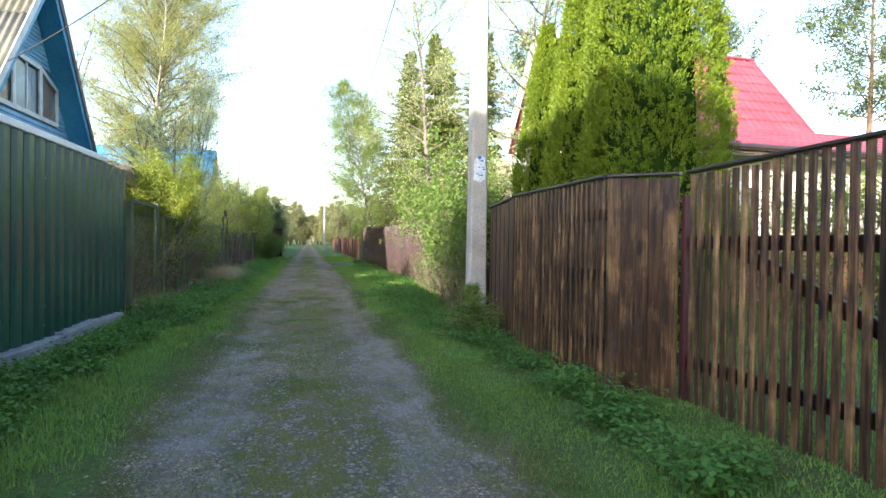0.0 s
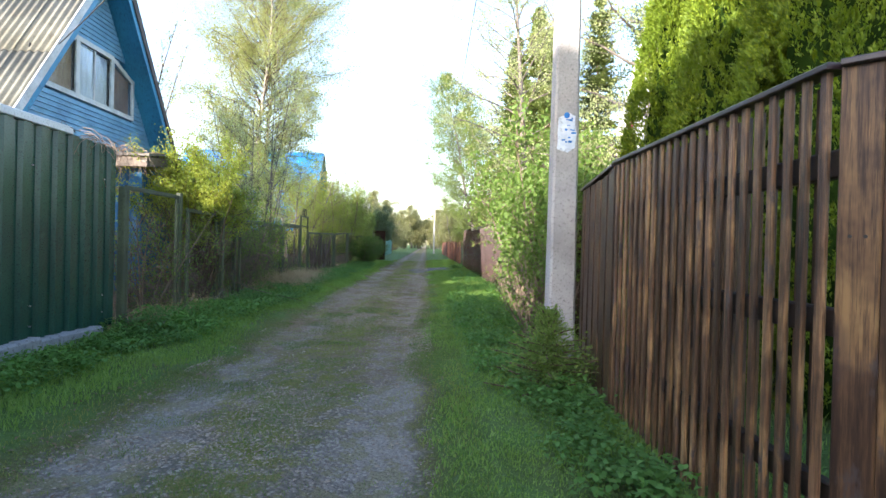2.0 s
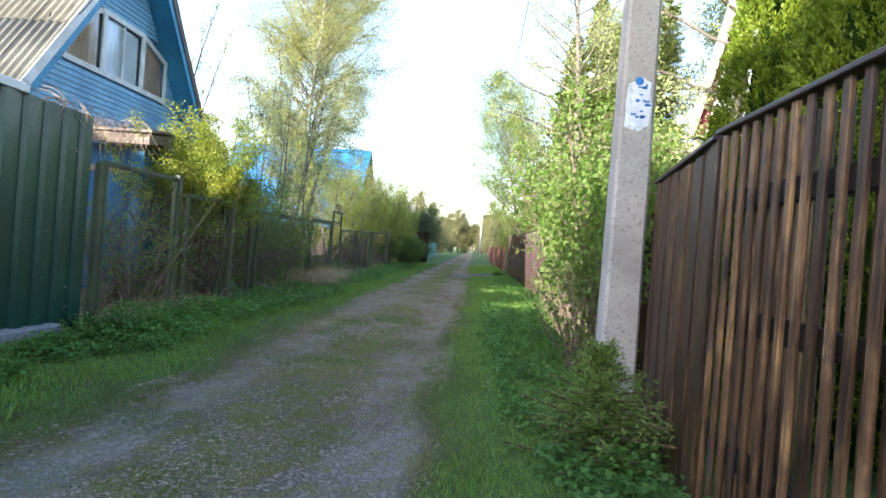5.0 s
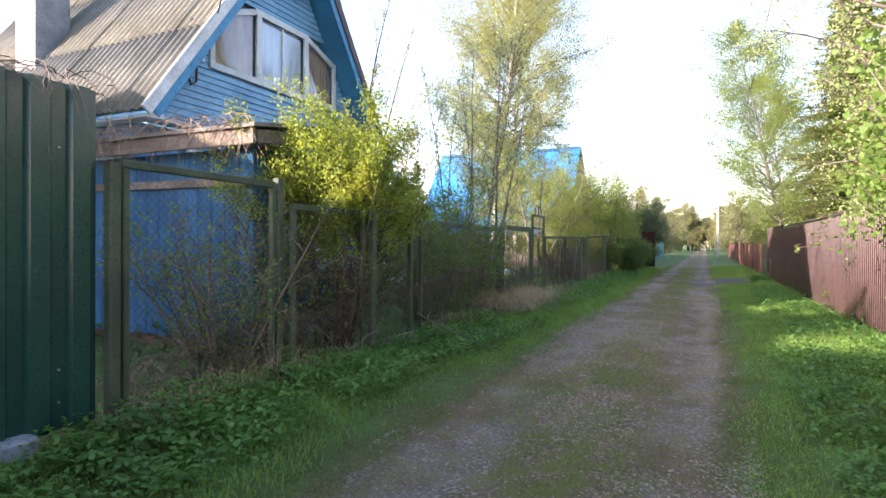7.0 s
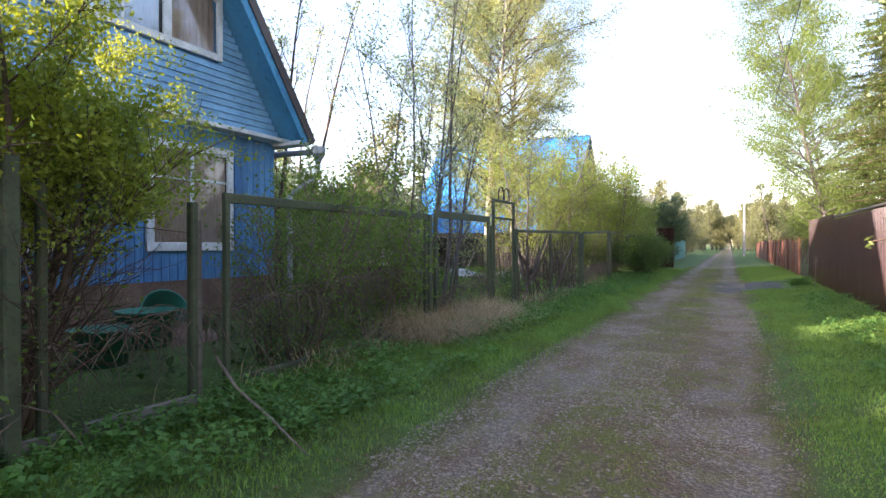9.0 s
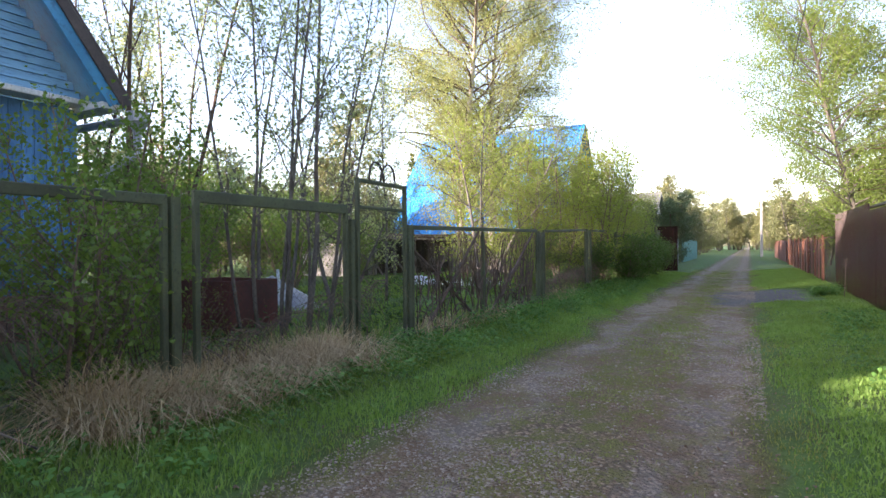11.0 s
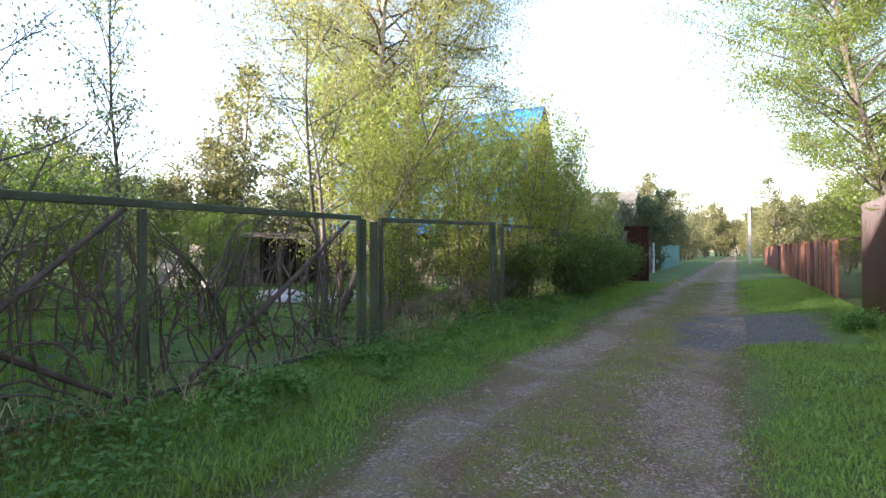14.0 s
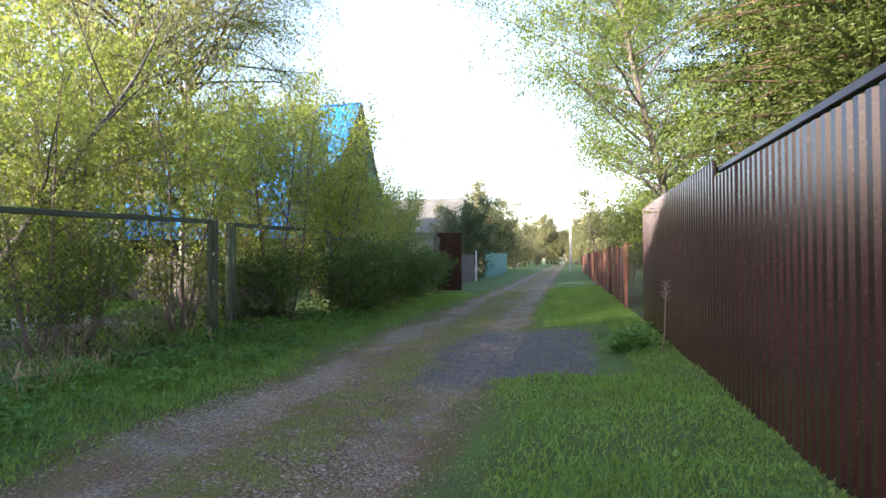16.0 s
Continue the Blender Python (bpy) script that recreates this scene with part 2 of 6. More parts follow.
def stained_wood(name, pale, mid_, deep, rough=0.42):
    """Dark stained softwood: long fine grain, worn golden streaks, grey patches and knots, other on each board."""
    m, nt, b = nodes_of(name)
    grain = noise_of(nt, 90, (1, 1, 0.03), 6, 0.75, True, True)
    band = noise_of(nt, 26, (1, 1, 0.07), 5, 0.7, True, True)
    patch = noise_of(nt, 2.6, (1.6, 1.6, 1), 4, 0.62, True, True)
    c = mix(nt, ramp(nt, band, 0.36, 0.62), deep, mid_)
    c = mix(nt, ramp(nt, patch, 0.46, 0.66), c, mix(nt, ramp(nt, band, 0.4, 0.62), mid_, pale))
    c = mix(nt, ramp(nt, grain, 0.36, 0.52), mix(nt, 0.72, c, deep), c)
    grey = noise_of(nt, 6.0, (1.4, 1.4, 0.6), 5, 0.7, True, True)
    c = mix(nt, ramp(nt, grey, 0.56, 0.68), c, (0.045, 0.036, 0.038))
    co = nt.nodes.new("ShaderNodeTexCoord").outputs["Object"]
    info = nt.nodes.new("ShaderNodeObjectInfo")
    vm = nt.nodes.new("ShaderNodeVectorMath")
    vm.operation = "SCALE"
    vm.inputs[0].default_value = (5, 3, 17)
    nt.links.new(info.outputs["Random"], vm.inputs["Scale"])
    mp = nt.nodes.new("ShaderNodeMapping")
    mp.inputs["Scale"].default_value = (1.0, 0.2, 0.36)
    nt.links.new(co, mp.inputs["Vector"])
    nt.links.new(vm.outputs[0], mp.inputs["Location"])
    vo = nt.nodes.new("ShaderNodeTexVoronoi")
    vo.inputs["Scale"].default_value = 5.5
    nt.links.new(mp.outputs[0], vo.inputs["Vector"])
    halo = ramp(nt, vo.outputs["Distance"], 0.27, 0.14)
    c = mix(nt, mix(nt, 0.45, (0, 0, 0), halo), c, (0.035, 0.022, 0.020))
    knot = ramp(nt, vo.outputs["Distance"], 0.13, 0.10)
    c = mix(nt, knot, c, (0.016, 0.010, 0.010))
    hs = nt.nodes.new("ShaderNodeHueSaturation")
    mr = nt.nodes.new("ShaderNodeMapRange")
    mr.inputs[3].default_value, mr.inputs[4].default_value = 0.62, 1.38
    nt.links.new(info.outputs["Random"], mr.inputs[0])
    nt.links.new(mr.outputs[0], hs.inputs["Value"])
    nt.links.new(c, hs.inputs["Color"])
    nt.links.new(hs.outputs[0], b.inputs["Base Color"])
    rr = nt.nodes.new("ShaderNodeMapRange")
    b.inputs["Specular IOR Level"].default_value = 0.32
    rr.inputs[3].default_value, rr.inputs[4].default_value = rough - 0.06, rough + 0.2
    nt.links.new(band, rr.inputs[0])
    nt.links.new(rr.outputs[0], b.inputs["Roughness"])
    bump(nt, b, grain, 0.5, 0.003)
    return m


def leafy(name, a, b_, back, through=0.45, rough=0.55):
    """Thin leaves: colour differs leaf by leaf, and light shines through."""
    m, nt, b = nodes_of(name)
    rnd = nt.nodes.new("ShaderNodeNewGeometry").outputs["Random Per Island"]
    big = noise_of(nt, 1.3, (1, 1, 1), 2)
    c = mix(nt, rnd, a, b_)
    c = mix(nt, ramp(nt, big, 0.35, 0.7), c, back)
    nt.links.new(c, b.inputs["Base Color"])
    b.inputs["Roughness"].default_value = rough
    b.inputs["Specular IOR Level"].default_value = 0.3
    tr = nt.nodes.new("ShaderNodeBsdfTranslucent")
    hs = nt.nodes.new("ShaderNodeHueSaturation")
    hs.inputs["Saturation"].default_value, hs.inputs["Value"].default_value, hs.inputs["Hue"].default_value = 1.1, 1.5, 0.485
    nt.links.new(c, hs.inputs["Color"])
    nt.links.new(hs.outputs[0], tr.inputs["Color"])
    ms = nt.nodes.new("ShaderNodeMixShader")
    ms.inputs[0].default_value = through
    nt.links.new(b.outputs[0], ms.inputs[1])
    nt.links.new(tr.outputs[0], ms.inputs[2])
    nt.links.new(ms.outputs[0], nt.nodes["Material Output"].inputs["Surface"])
    return m


def leafy_stone(name, dark, pale):
    """Loose stones: every stone has its own grey."""
    m, nt, b = nodes_of(name)
    rnd = nt.nodes.new("ShaderNodeNewGeometry").outputs["Random Per Island"]
    c = mix(nt, rnd, dark, pale)
    grain = noise_of(nt, 160, (1, 1, 1), 3, 0.7)
    c = mix(nt, ramp(nt, grain, 0.3, 0.7), mix(nt, 0.35, c, (0.12, 0.095, 0.07)), c)
    nt.links.new(c, b.inputs["Base Color"])
    b.inputs["Roughness"].default_value = 0.9
    bump(nt, b, grain, 0.4, 0.003)
    return m


def ground_material():
    m, nt, b = nodes_of("lane_and_soil")
    pos = nt.nodes.new("ShaderNodeNewGeometry").outputs["Position"]
    sep = nt.nodes.new("ShaderNodeSeparateXYZ")
    nt.links.new(pos, sep.inputs[0])

    def math_(op, a, c):
        n = nt.nodes.new("ShaderNodeMath")
        n.operation = op
        for s, val in zip(n.inputs, (a, c)):
            if isinstance(val, bpy.types.NodeSocket):
                nt.links.new(val, s)
            else:
                s.default_value = val
        return n.outputs[0]

    wob = noise_of(nt, 0.9, (1, 0.6, 1), 4)
    ax = math_("ABSOLUTE", math_("ADD", sep.outputs[0], math_("MULTIPLY", math_("SUBTRACT", wob, 0.5), 0.95)), 0)
    stones = nt.nodes.new("ShaderNodeTexVoronoi")
    stones.inputs["Scale"].default_value = 36
    nt.links.new(pos, stones.inputs["Vector"])
    grit = noise_of(nt, 120, (1, 1, 1), 3, 0.7)
    patch = noise_of(nt, 1.6, (1, 0.7, 1), 5, 0.65)
    mid = noise_of(nt, 5.5, (1, 0.8, 1), 5, 0.7)
    bright = nt.nodes.new("ShaderNodeRGBToBW")
    nt.links.new(stones.outputs["Color"], bright.inputs[0])
    gravel = mix(nt, ramp(nt, bright.outputs[0], 0.2, 0.8), (0.18, 0.168, 0.148), (0.45, 0.425, 0.38))
    gravel = mix(nt, ramp(nt, stones.outputs["Distance"], 0.42, 0.62), gravel, (0.14, 0.130, 0.116))
    gravel = mix(nt, ramp(nt, grit, 0.35, 0.65), mix(nt, 0.4, gravel, (0.12, 0.113, 0.105)), gravel)
    dust = mix(nt, ramp(nt, grit, 0.3, 0.7), (0.20, 0.183, 0.155), (0.39, 0.36, 0.31))
    c = mix(nt, ramp(nt, mid, 0.50, 0.60), gravel, dust)
    brown = mix(nt, ramp(nt, grit, 0.3, 0.7), (0.105, 0.088, 0.068), (0.25, 0.215, 0.17))
    later = ramp(nt, sep.outputs[1], 5.0, 11.0)
    c = mix(nt, math_("MULTIPLY", ramp(nt, patch, 0.44, 0.60), math_("ADD", 0.45, math_("MULTIPLY", later, 0.4))), c, brown)
    c = mix(nt, math_("MULTIPLY", later, 0.9), c, mix(nt, 1.0, c, (1.08, 0.83, 0.62), "MULTIPLY"))
    rut = math_("SUBTRACT", 1.0, ramp(nt, math_("ABSOLUTE", math_("SUBTRACT", ax, 0.70), 0), 0.12, 0.34))
    worn = mix(nt, ramp(nt, grit, 0.25, 0.75), (0.225, 0.215, 0.20), (0.40, 0.38, 0.345))
    c = mix(nt, math_("MULTIPLY", math_("MULTIPLY", rut, ramp(nt, patch, 0.64, 0.40)), math_("SUBTRACT", 0.75, math_("MULTIPLY", later, 0.35))), c, worn)
    # moss and low grass along the crown of the lane and its edges
    moss = mix(nt, ramp(nt, grit, 0.3, 0.7), (0.095, 0.102, 0.03), (0.235, 0.23, 0.075))
    crown = math_("SUBTRACT", 1.0, ramp(nt, ax, 0.14, 0.52))
    crown = math_("MULTIPLY", crown, ramp(nt, mid, 0.36, 0.58))
    c = mix(nt, math_("MULTIPLY", crown, 0.9), c, moss)
    c = mix(nt, math_("MULTIPLY", ramp(nt, mid, 0.49, 0.56), math_("SUBTRACT", 0.85, math_("MULTIPLY", rut, 0.35))), c, moss)
    fringe = math_("MULTIPLY", ramp(nt, ax, 0.86, 1.06), ramp(nt, mid, 0.30, 0.50))
    c = mix(nt, math_("MULTIPLY", fringe, 0.9), c, mix(nt, 0.5, moss, (0.085, 0.068, 0.038)))
    # dark chippings where a drive joins
    bx = math_("MULTIPLY", ramp(nt, math_("ADD", sep.outputs[0], math_("MULTIPLY", wob, 0.6)), 0.35, 0.7),
               math_("SUBTRACT", 1.0, ramp(nt, math_("ABSOLUTE", math_("SUBTRACT", math_("ADD", sep.outputs[1], math_("MULTIPLY", mid, 1.6)), 29.6), 0), 1.5, 2.3)))
    dark = mix(nt, bright.outputs[0], (0.06, 0.062, 0.07), (0.17, 0.175, 0.19))
    c = mix(nt, math_("MULTIPLY", bx, 0.85), c, dark)
    soil = mix(nt, mid, (0.06, 0.095, 0.028), (0.12, 0.145, 0.05))
    soil = mix(nt, ramp(nt, patch, 0.3, 0.7), soil, (0.095, 0.19, 0.045))
    side = ramp(nt, math_("SUBTRACT", ax, math_("MULTIPLY", bx, 0.9)), 0.98, 1.22)
    c = mix(nt, side, c, soil)
    nt.links.new(c, b.inputs["Base Color"])
    b.inputs["Roughness"].default_value = 0.92
    b.inputs["Specular IOR Level"].default_value = 0.25
    h = math_("ADD", math_("MULTIPLY", stones.outputs["Distance"], -1.2), math_("MULTIPLY", grit, 0.6))
    bump(nt, b, h, 1.0, 0.03)
    return m


M_GROUND = ground_material()
M_GRASS = leafy("grass_blades", (0.112, 0.225, 0.043), (0.22, 0.35, 0.085), (0.15, 0.245, 0.053), 0.36)
M_LANE_GRASS = leafy("creeping_lane_grass", (0.065, 0.125, 0.028), (0.15, 0.225, 0.055), (0.095, 0.15, 0.035), 0.25)
M_GRASS_LOW = leafy("worn_grass", (0.14, 0.20, 0.045), (0.25, 0.29, 0.085), (0.19, 0.21, 0.06), 0.3)
M_WEED = leafy("weed_leaves", (0.065, 0.175, 0.032), (0.135, 0.275, 0.06), (0.078, 0.175, 0.04), 0.33)
M_DRY = leafy("dry_grass", (0.38, 0.285, 0.16), (0.60, 0.485, 0.30), (0.32, 0.235, 0.12), 0.2)
M_BIRCH_LEAF = leafy("birch_leaves", (0.18, 0.215, 0.072), (0.30, 0.32, 0.13), (0.22, 0.24, 0.09), 0.45)
M_YELLOW_LEAF = leafy("young_yellow_leaves", (0.20, 0.255, 0.035), (0.38, 0.415, 0.07), (0.14, 0.205, 0.035), 0.45)
M_SHRUB_LEAF = leafy("shrub_leaves", (0.085, 0.165, 0.032), (0.165, 0.255, 0.055), (0.11, 0.18, 0.036), 0.4)
M_HANGING_LEAF = leafy("hanging_birch_leaves", (0.10, 0.16, 0.03), (0.20, 0.27, 0.065), (0.13, 0.18, 0.045), 0.4)
M_BRONZE_LEAF = leafy("serviceberry_leaves", (0.15, 0.225, 0.045), (0.28, 0.345, 0.09), (0.20, 0.25, 0.06), 0.48)
M_HEDGE_LEAF = leafy("hedge_leaves", (0.05, 0.11, 0.022), (0.11, 0.18, 0.042), (0.065, 0.12, 0.028), 0.3)
M_WILLOW_LEAF = leafy("willow_leaves", (0.24, 0.30, 0.12), (0.40, 0.45, 0.22), (0.29, 0.33, 0.14), 0.5)
M_DARK_LEAF = leafy("dark_shrub_leaves", (0.035, 0.085, 0.018), (0.07, 0.14, 0.03), (0.04, 0.09, 0.02), 0.3)
M_SPRUCE = leafy("spruce_needles", (0.05, 0.085, 0.018), (0.11, 0.14, 0.03), (0.07, 0.10, 0.02), 0.25)
M_SPRUCE_YOUNG = leafy("young_spruce_needles", (0.10, 0.15, 0.03), (0.19, 0.23, 0.055), (0.10, 0.14, 0.03), 0.3)
M_SAPLING = leafy("fresh_spruce_needles", (0.11, 0.19, 0.04), (0.21, 0.30, 0.075), (0.13, 0.21, 0.05), 0.3)
M_PINE = leafy("pine_needles", (0.06, 0.10, 0.045), (0.11, 0.15, 0.06), (0.07, 0.10, 0.04), 0.25)
M_THUJA = leafy("thuja_sprays", (0.10, 0.165, 0.014), (0.225, 0.295, 0.026), (0.115, 0.18, 0.016), 0.3)
# Near-black green: the shade deep in the column is put into this colour.
M_THUJA_SHADE_CORE = surface("thuja_inside", (0.022, 0.045, 0.008), (0.012, 0.024, 0.005), 1.0, 30, 3, spec=0.0)
M_FAR_LEAF = leafy("far_spring_leaves", (0.13, 0.155, 0.055), (0.21, 0.22, 0.09), (0.17, 0.165, 0.085), 0.3)
M_BARK = surface("grey_bark", (0.17, 0.15, 0.13), (0.09, 0.075, 0.06), 0.9, 30, 4, (1, 1, 0.25), 0.8)
M_BARK_BROWN = surface("brown_bark", (0.16, 0.10, 0.065), (0.07, 0.045, 0.03), 0.9, 30, 4, (1, 1, 0.2), 0.9)
M_BIRCH_BARK = surface("birch_bark", (0.46, 0.43, 0.38), (0.28, 0.25, 0.21), 0.8, 14, 3, (1, 1, 3.0), 0.4, wear=(0.05, 0.045, 0.04), wear_at=(0.56, 0.66))
M_TWIG = surface("twigs", (0.14, 0.10, 0.075), (0.075, 0.055, 0.042), 0.9, 60, 6, relief=0)
M_STAINED = stained_wood("dark_stained_board", (0.195, 0.116, 0.050), (0.074, 0.040, 0.021), (0.018, 0.010, 0.008), 0.38)
M_STAINED_SLAT = stained_wood("stained_slat", (0.34, 0.205, 0.095), (0.135, 0.073, 0.038), (0.026, 0.015, 0.011), 0.40)
M_CAP = surface("dark_brown_metal", (0.045, 0.025, 0.024), (0.028, 0.016, 0.016), 0.35, 60, 3, relief=0.05)
M_GREEN_METAL = surface("dark_green_sheet", (0.020, 0.076, 0.054), (0.013, 0.050, 0.038), 0.22, 70, 0.9, relief=0.03, wear=(0.035, 0.11, 0.08), wear_at=(0.6, 0.8), shiny=0.08, spec=0.5)
M_BROWN_METAL = surface("chocolate_sheet", (0.050, 0.019, 0.018), (0.032, 0.012, 0.012), 0.25, 70, 0.9, relief=0.04, wear=(0.08, 0.05, 0.048), wear_at=(0.66, 0.8), shiny=0.08, spec=0.55)
M_RUST_SHEET = surface("rust_brown_sheet", (0.17, 0.065, 0.035), (0.08, 0.032, 0.022), 0.65, 40, 1.3, (1, 1, 0.3), 0.3, wear=(0.26, 0.13, 0.07))
M_WHITE_METAL = surface("white_metal", (0.80, 0.80, 0.80), (0.66, 0.66, 0.66), 0.4, 60, 2, relief=0.05)
M_CONCRETE = surface("concrete", (0.40, 0.388, 0.375), (0.29, 0.28, 0.27), 0.9, 45, 2.2, relief=0.6, wear=(0.50, 0.485, 0.465), wear_at=(0.62, 0.74))
M_CONCRETE_BASE = surface("rough_concrete", (0.25, 0.265, 0.285), (0.17, 0.18, 0.20), 0.95, 30, 2.5, relief=0.9, wear=(0.07, 0.075, 0.06), wear_at=(0.55, 0.7))
M_OLIVE = surface("weathered_green_paint", (0.085, 0.105, 0.052), (0.050, 0.060, 0.032), 0.7, 40, 2.4, relief=0.4, wear=(0.13, 0.09, 0.055), wear_at=(0.60, 0.74))
M_WIRE = surface("rusty_wire", (0.055, 0.048, 0.038), (0.03, 0.026, 0.02), 0.8, 80, 3, relief=0)
M_PLANK = surface("grey_weathered_plank", (0.22, 0.19, 0.16), (0.11, 0.09, 0.075), 0.9, 30, 2, (0.2, 0.2, 1), 0.6)
M_FASCIA = surface("weathered_fascia", (0.25, 0.20, 0.16), (0.14, 0.105, 0.08), 0.9, 30, 2, (0.2, 1, 1), 0.6, wear=(0.42, 0.38, 0.33), wear_at=(0.60, 0.72))
M_SIDING = surface("pale_blue_siding", (0.20, 0.42, 0.60), (0.14, 0.31, 0.47), 0.6, 40, 1.6, (1, 0.15, 1), 0.35, wear=(0.34, 0.46, 0.54), wear_at=(0.58, 0.72), vary=0.10)
M_BLUE_BOARD = surface("blue_board", (0.075, 0.235, 0.43), (0.05, 0.165, 0.33), 0.65, 40, 1.6, (1, 1, 0.12), 0.4, wear=(0.12, 0.26, 0.43), wear_at=(0.56, 0.72), vary=0.14)
M_OLD_BOARD = surface("old_blue_board", (0.050, 0.150, 0.265), (0.034, 0.105, 0.195), 0.85, 40, 1.9, (1, 1, 0.10), 0.6, wear=(0.095, 0.17, 0.235), wear_at=(0.50, 0.68), vary=0.22, spec=0.2)
M_BLUE_TRIM = surface("strong_blue_paint", (0.038, 0.26, 0.46), (0.028, 0.19, 0.35), 0.5, 40, 1.5, (1, 0.3, 0.3), 0.25)
M_WHITE_WOOD = surface("worn_white_wood", (0.68, 0.69, 0.68), (0.50, 0.51, 0.50), 0.6, 40, 3, relief=0.3, wear=(0.32, 0.30, 0.27), wear_at=(0.62, 0.74))
M_SLATE = surface("asbestos_slate", (0.172, 0.172, 0.145), (0.10, 0.101, 0.084), 0.95, 40, 1.3, relief=0.5, wear=(0.09, 0.08, 0.06), wear_at=(0.52, 0.72))
M_VERGE = surface("dark_verge_board", (0.10, 0.075, 0.07), (0.055, 0.042, 0.04), 0.7, 40, 2)
M_BRICK_BASE = surface("clay_plinth", (0.22, 0.13, 0.09), (0.13, 0.08, 0.055), 0.95, 30, 2.5, relief=0.7)
M_CURTAIN = surface("faded_curtain", (0.50, 0.33, 0.22), (0.33, 0.20, 0.13), 0.9, 12, 2.0, (1, 9, 0.4), 0.3, wear=(0.62, 0.50, 0.38), wear_at=(0.5, 0.7))
M_LACE = surface("pale_curtain", (0.70, 0.75, 0.79), (0.56, 0.61, 0.66), 0.9, 12, 2.0, (1, 10, 0.4), 0.3)
M_DARK_ROOM = surface("dim_room", (0.05, 0.045, 0.04), (0.03, 0.028, 0.026), 0.9, 10, 2, relief=0)
M_RED_TILE = surface("red_tile_sheet", (0.30, 0.062, 0.085), (0.22, 0.042, 0.06), 0.35, 60, 1.2, relief=0.05, shiny=0.1)
M_CREAM = surface("cream_render", (0.50, 0.45, 0.37), (0.40, 0.35, 0.29), 0.9, 60, 1.5, relief=0.3)
M_CYAN_ROOF = surface("cyan_sheet_roof", (0.022, 0.31, 0.74), (0.016, 0.23, 0.60), 0.45, 50, 1.1, relief=0.05, wear=(0.12, 0.42, 0.74), wear_at=(0.6, 0.75))
M_DARK_WOOD = surface("dark_wood_wall", (0.10, 0.07, 0.05), (0.055, 0.04, 0.03), 0.8, 40, 2, (1, 1, 0.1), 0.4)
M_GREEN_FAR = surface("green_painted_fence", (0.03, 0.22, 0.17), (0.02, 0.15, 0.12), 0.6, 40, 2)
M_TEAL = surface("green_plastic", (0.02, 0.20, 0.13), (0.015, 0.14, 0.09), 0.4, 30, 2, relief=0.05)
M_FOIL = surface("grey_plastic_sheet", (0.36, 0.38, 0.42), (0.20, 0.21, 0.24), 0.35, 9, 2, relief=0.9)
M_PAPER = surface("torn_paper", (0.62, 0.68, 0.74), (0.45, 0.52, 0.60), 0.8, 25, 9, relief=0.3)
M_BLUE_INK = surface("blue_print", (0.03, 0.22, 0.60), (0.02, 0.15, 0.45), 0.8, 30, 6, relief=0)
M_CABLE = surface("black_cable", (0.02, 0.02, 0.02), (0.012, 0.012, 0.012), 0.6, 40, 3, relief=0)
M_ZINC = surface("zinc", (0.42, 0.44, 0.46), (0.30, 0.31, 0.33), 0.5, 40, 3, metal=0.6, relief=0.1)
M_STONE = leafy_stone("gravel_stones", (0.20, 0.165, 0.13), (0.45, 0.385, 0.315))
# Fence wood darkened for the rails: shade behind the slats put into the colour.
M_RAIL_SHADE = surface("shaded_rail_wood", (0.030, 0.018, 0.012), (0.018, 0.011, 0.009), 0.6, 40, 2, (1, 0.1, 1), 0.3)
M_WHITEWASH = surface("whitewash", (0.58, 0.54, 0.49), (0.42, 0.38, 0.34), 0.9, 30, 3, relief=0.4, wear=(0.36, 0.30, 0.25), wear_at=(0.62, 0.74))
M_STEM = surface("bare_stems", (0.22, 0.165, 0.12), (0.13, 0.095, 0.07), 0.9, 50, 5, relief=0)


def glass():
    m, nt, b = nodes_of("window_glass")
    b.inputs["Base Color"].default_value = (0.85, 0.9, 0.95, 1)
    b.inputs["Roughness"].default_value = 0.03
    b.inputs["Transmission Weight"].default_value = 1.0
    b.inputs["IOR"].default_value = 1.45
    return m


M_GLASS = glass()


# ---------------------------------------------------------------- ground
def ground():
    def steps(dense0, dense1, d, far):
        mid = np.arange(dense0, dense1 + d / 2, d)
        out, s = [], d
        p = dense1
        while p < far:
            s *= 1.22
            p += s
            out.append(p)
        lo, s, p = [], d, dense0
        while p > -far:
            s *= 1.22
            p -= s
            lo.append(p)
        return np.concatenate([np.array(lo[::-1]), mid, np.array(out)])
    xs, ys = steps(-3.4, 3.4, 0.085, 900), steps(-4, 44, 0.16, 900)
    X, Y = np.meshgrid(xs, ys)
    Z = gz(X, Y)
    v = np.stack([X.ravel(), Y.ravel(), Z.ravel()], 1)
    nx, ny = len(xs), len(ys)
    i = (np.arange(ny - 1)[:, None] * nx + np.arange(nx - 1)[None, :]).ravel()
    f = np.stack([i, i + 1, i + nx + 1, i + nx], 1)
    ob = new("ground", fast_mesh("ground", v, f, M_GROUND, True))
    tagged(ob, "worn gravel lane with grassy verges and garden soil", "ground", kind="structure")


ground()


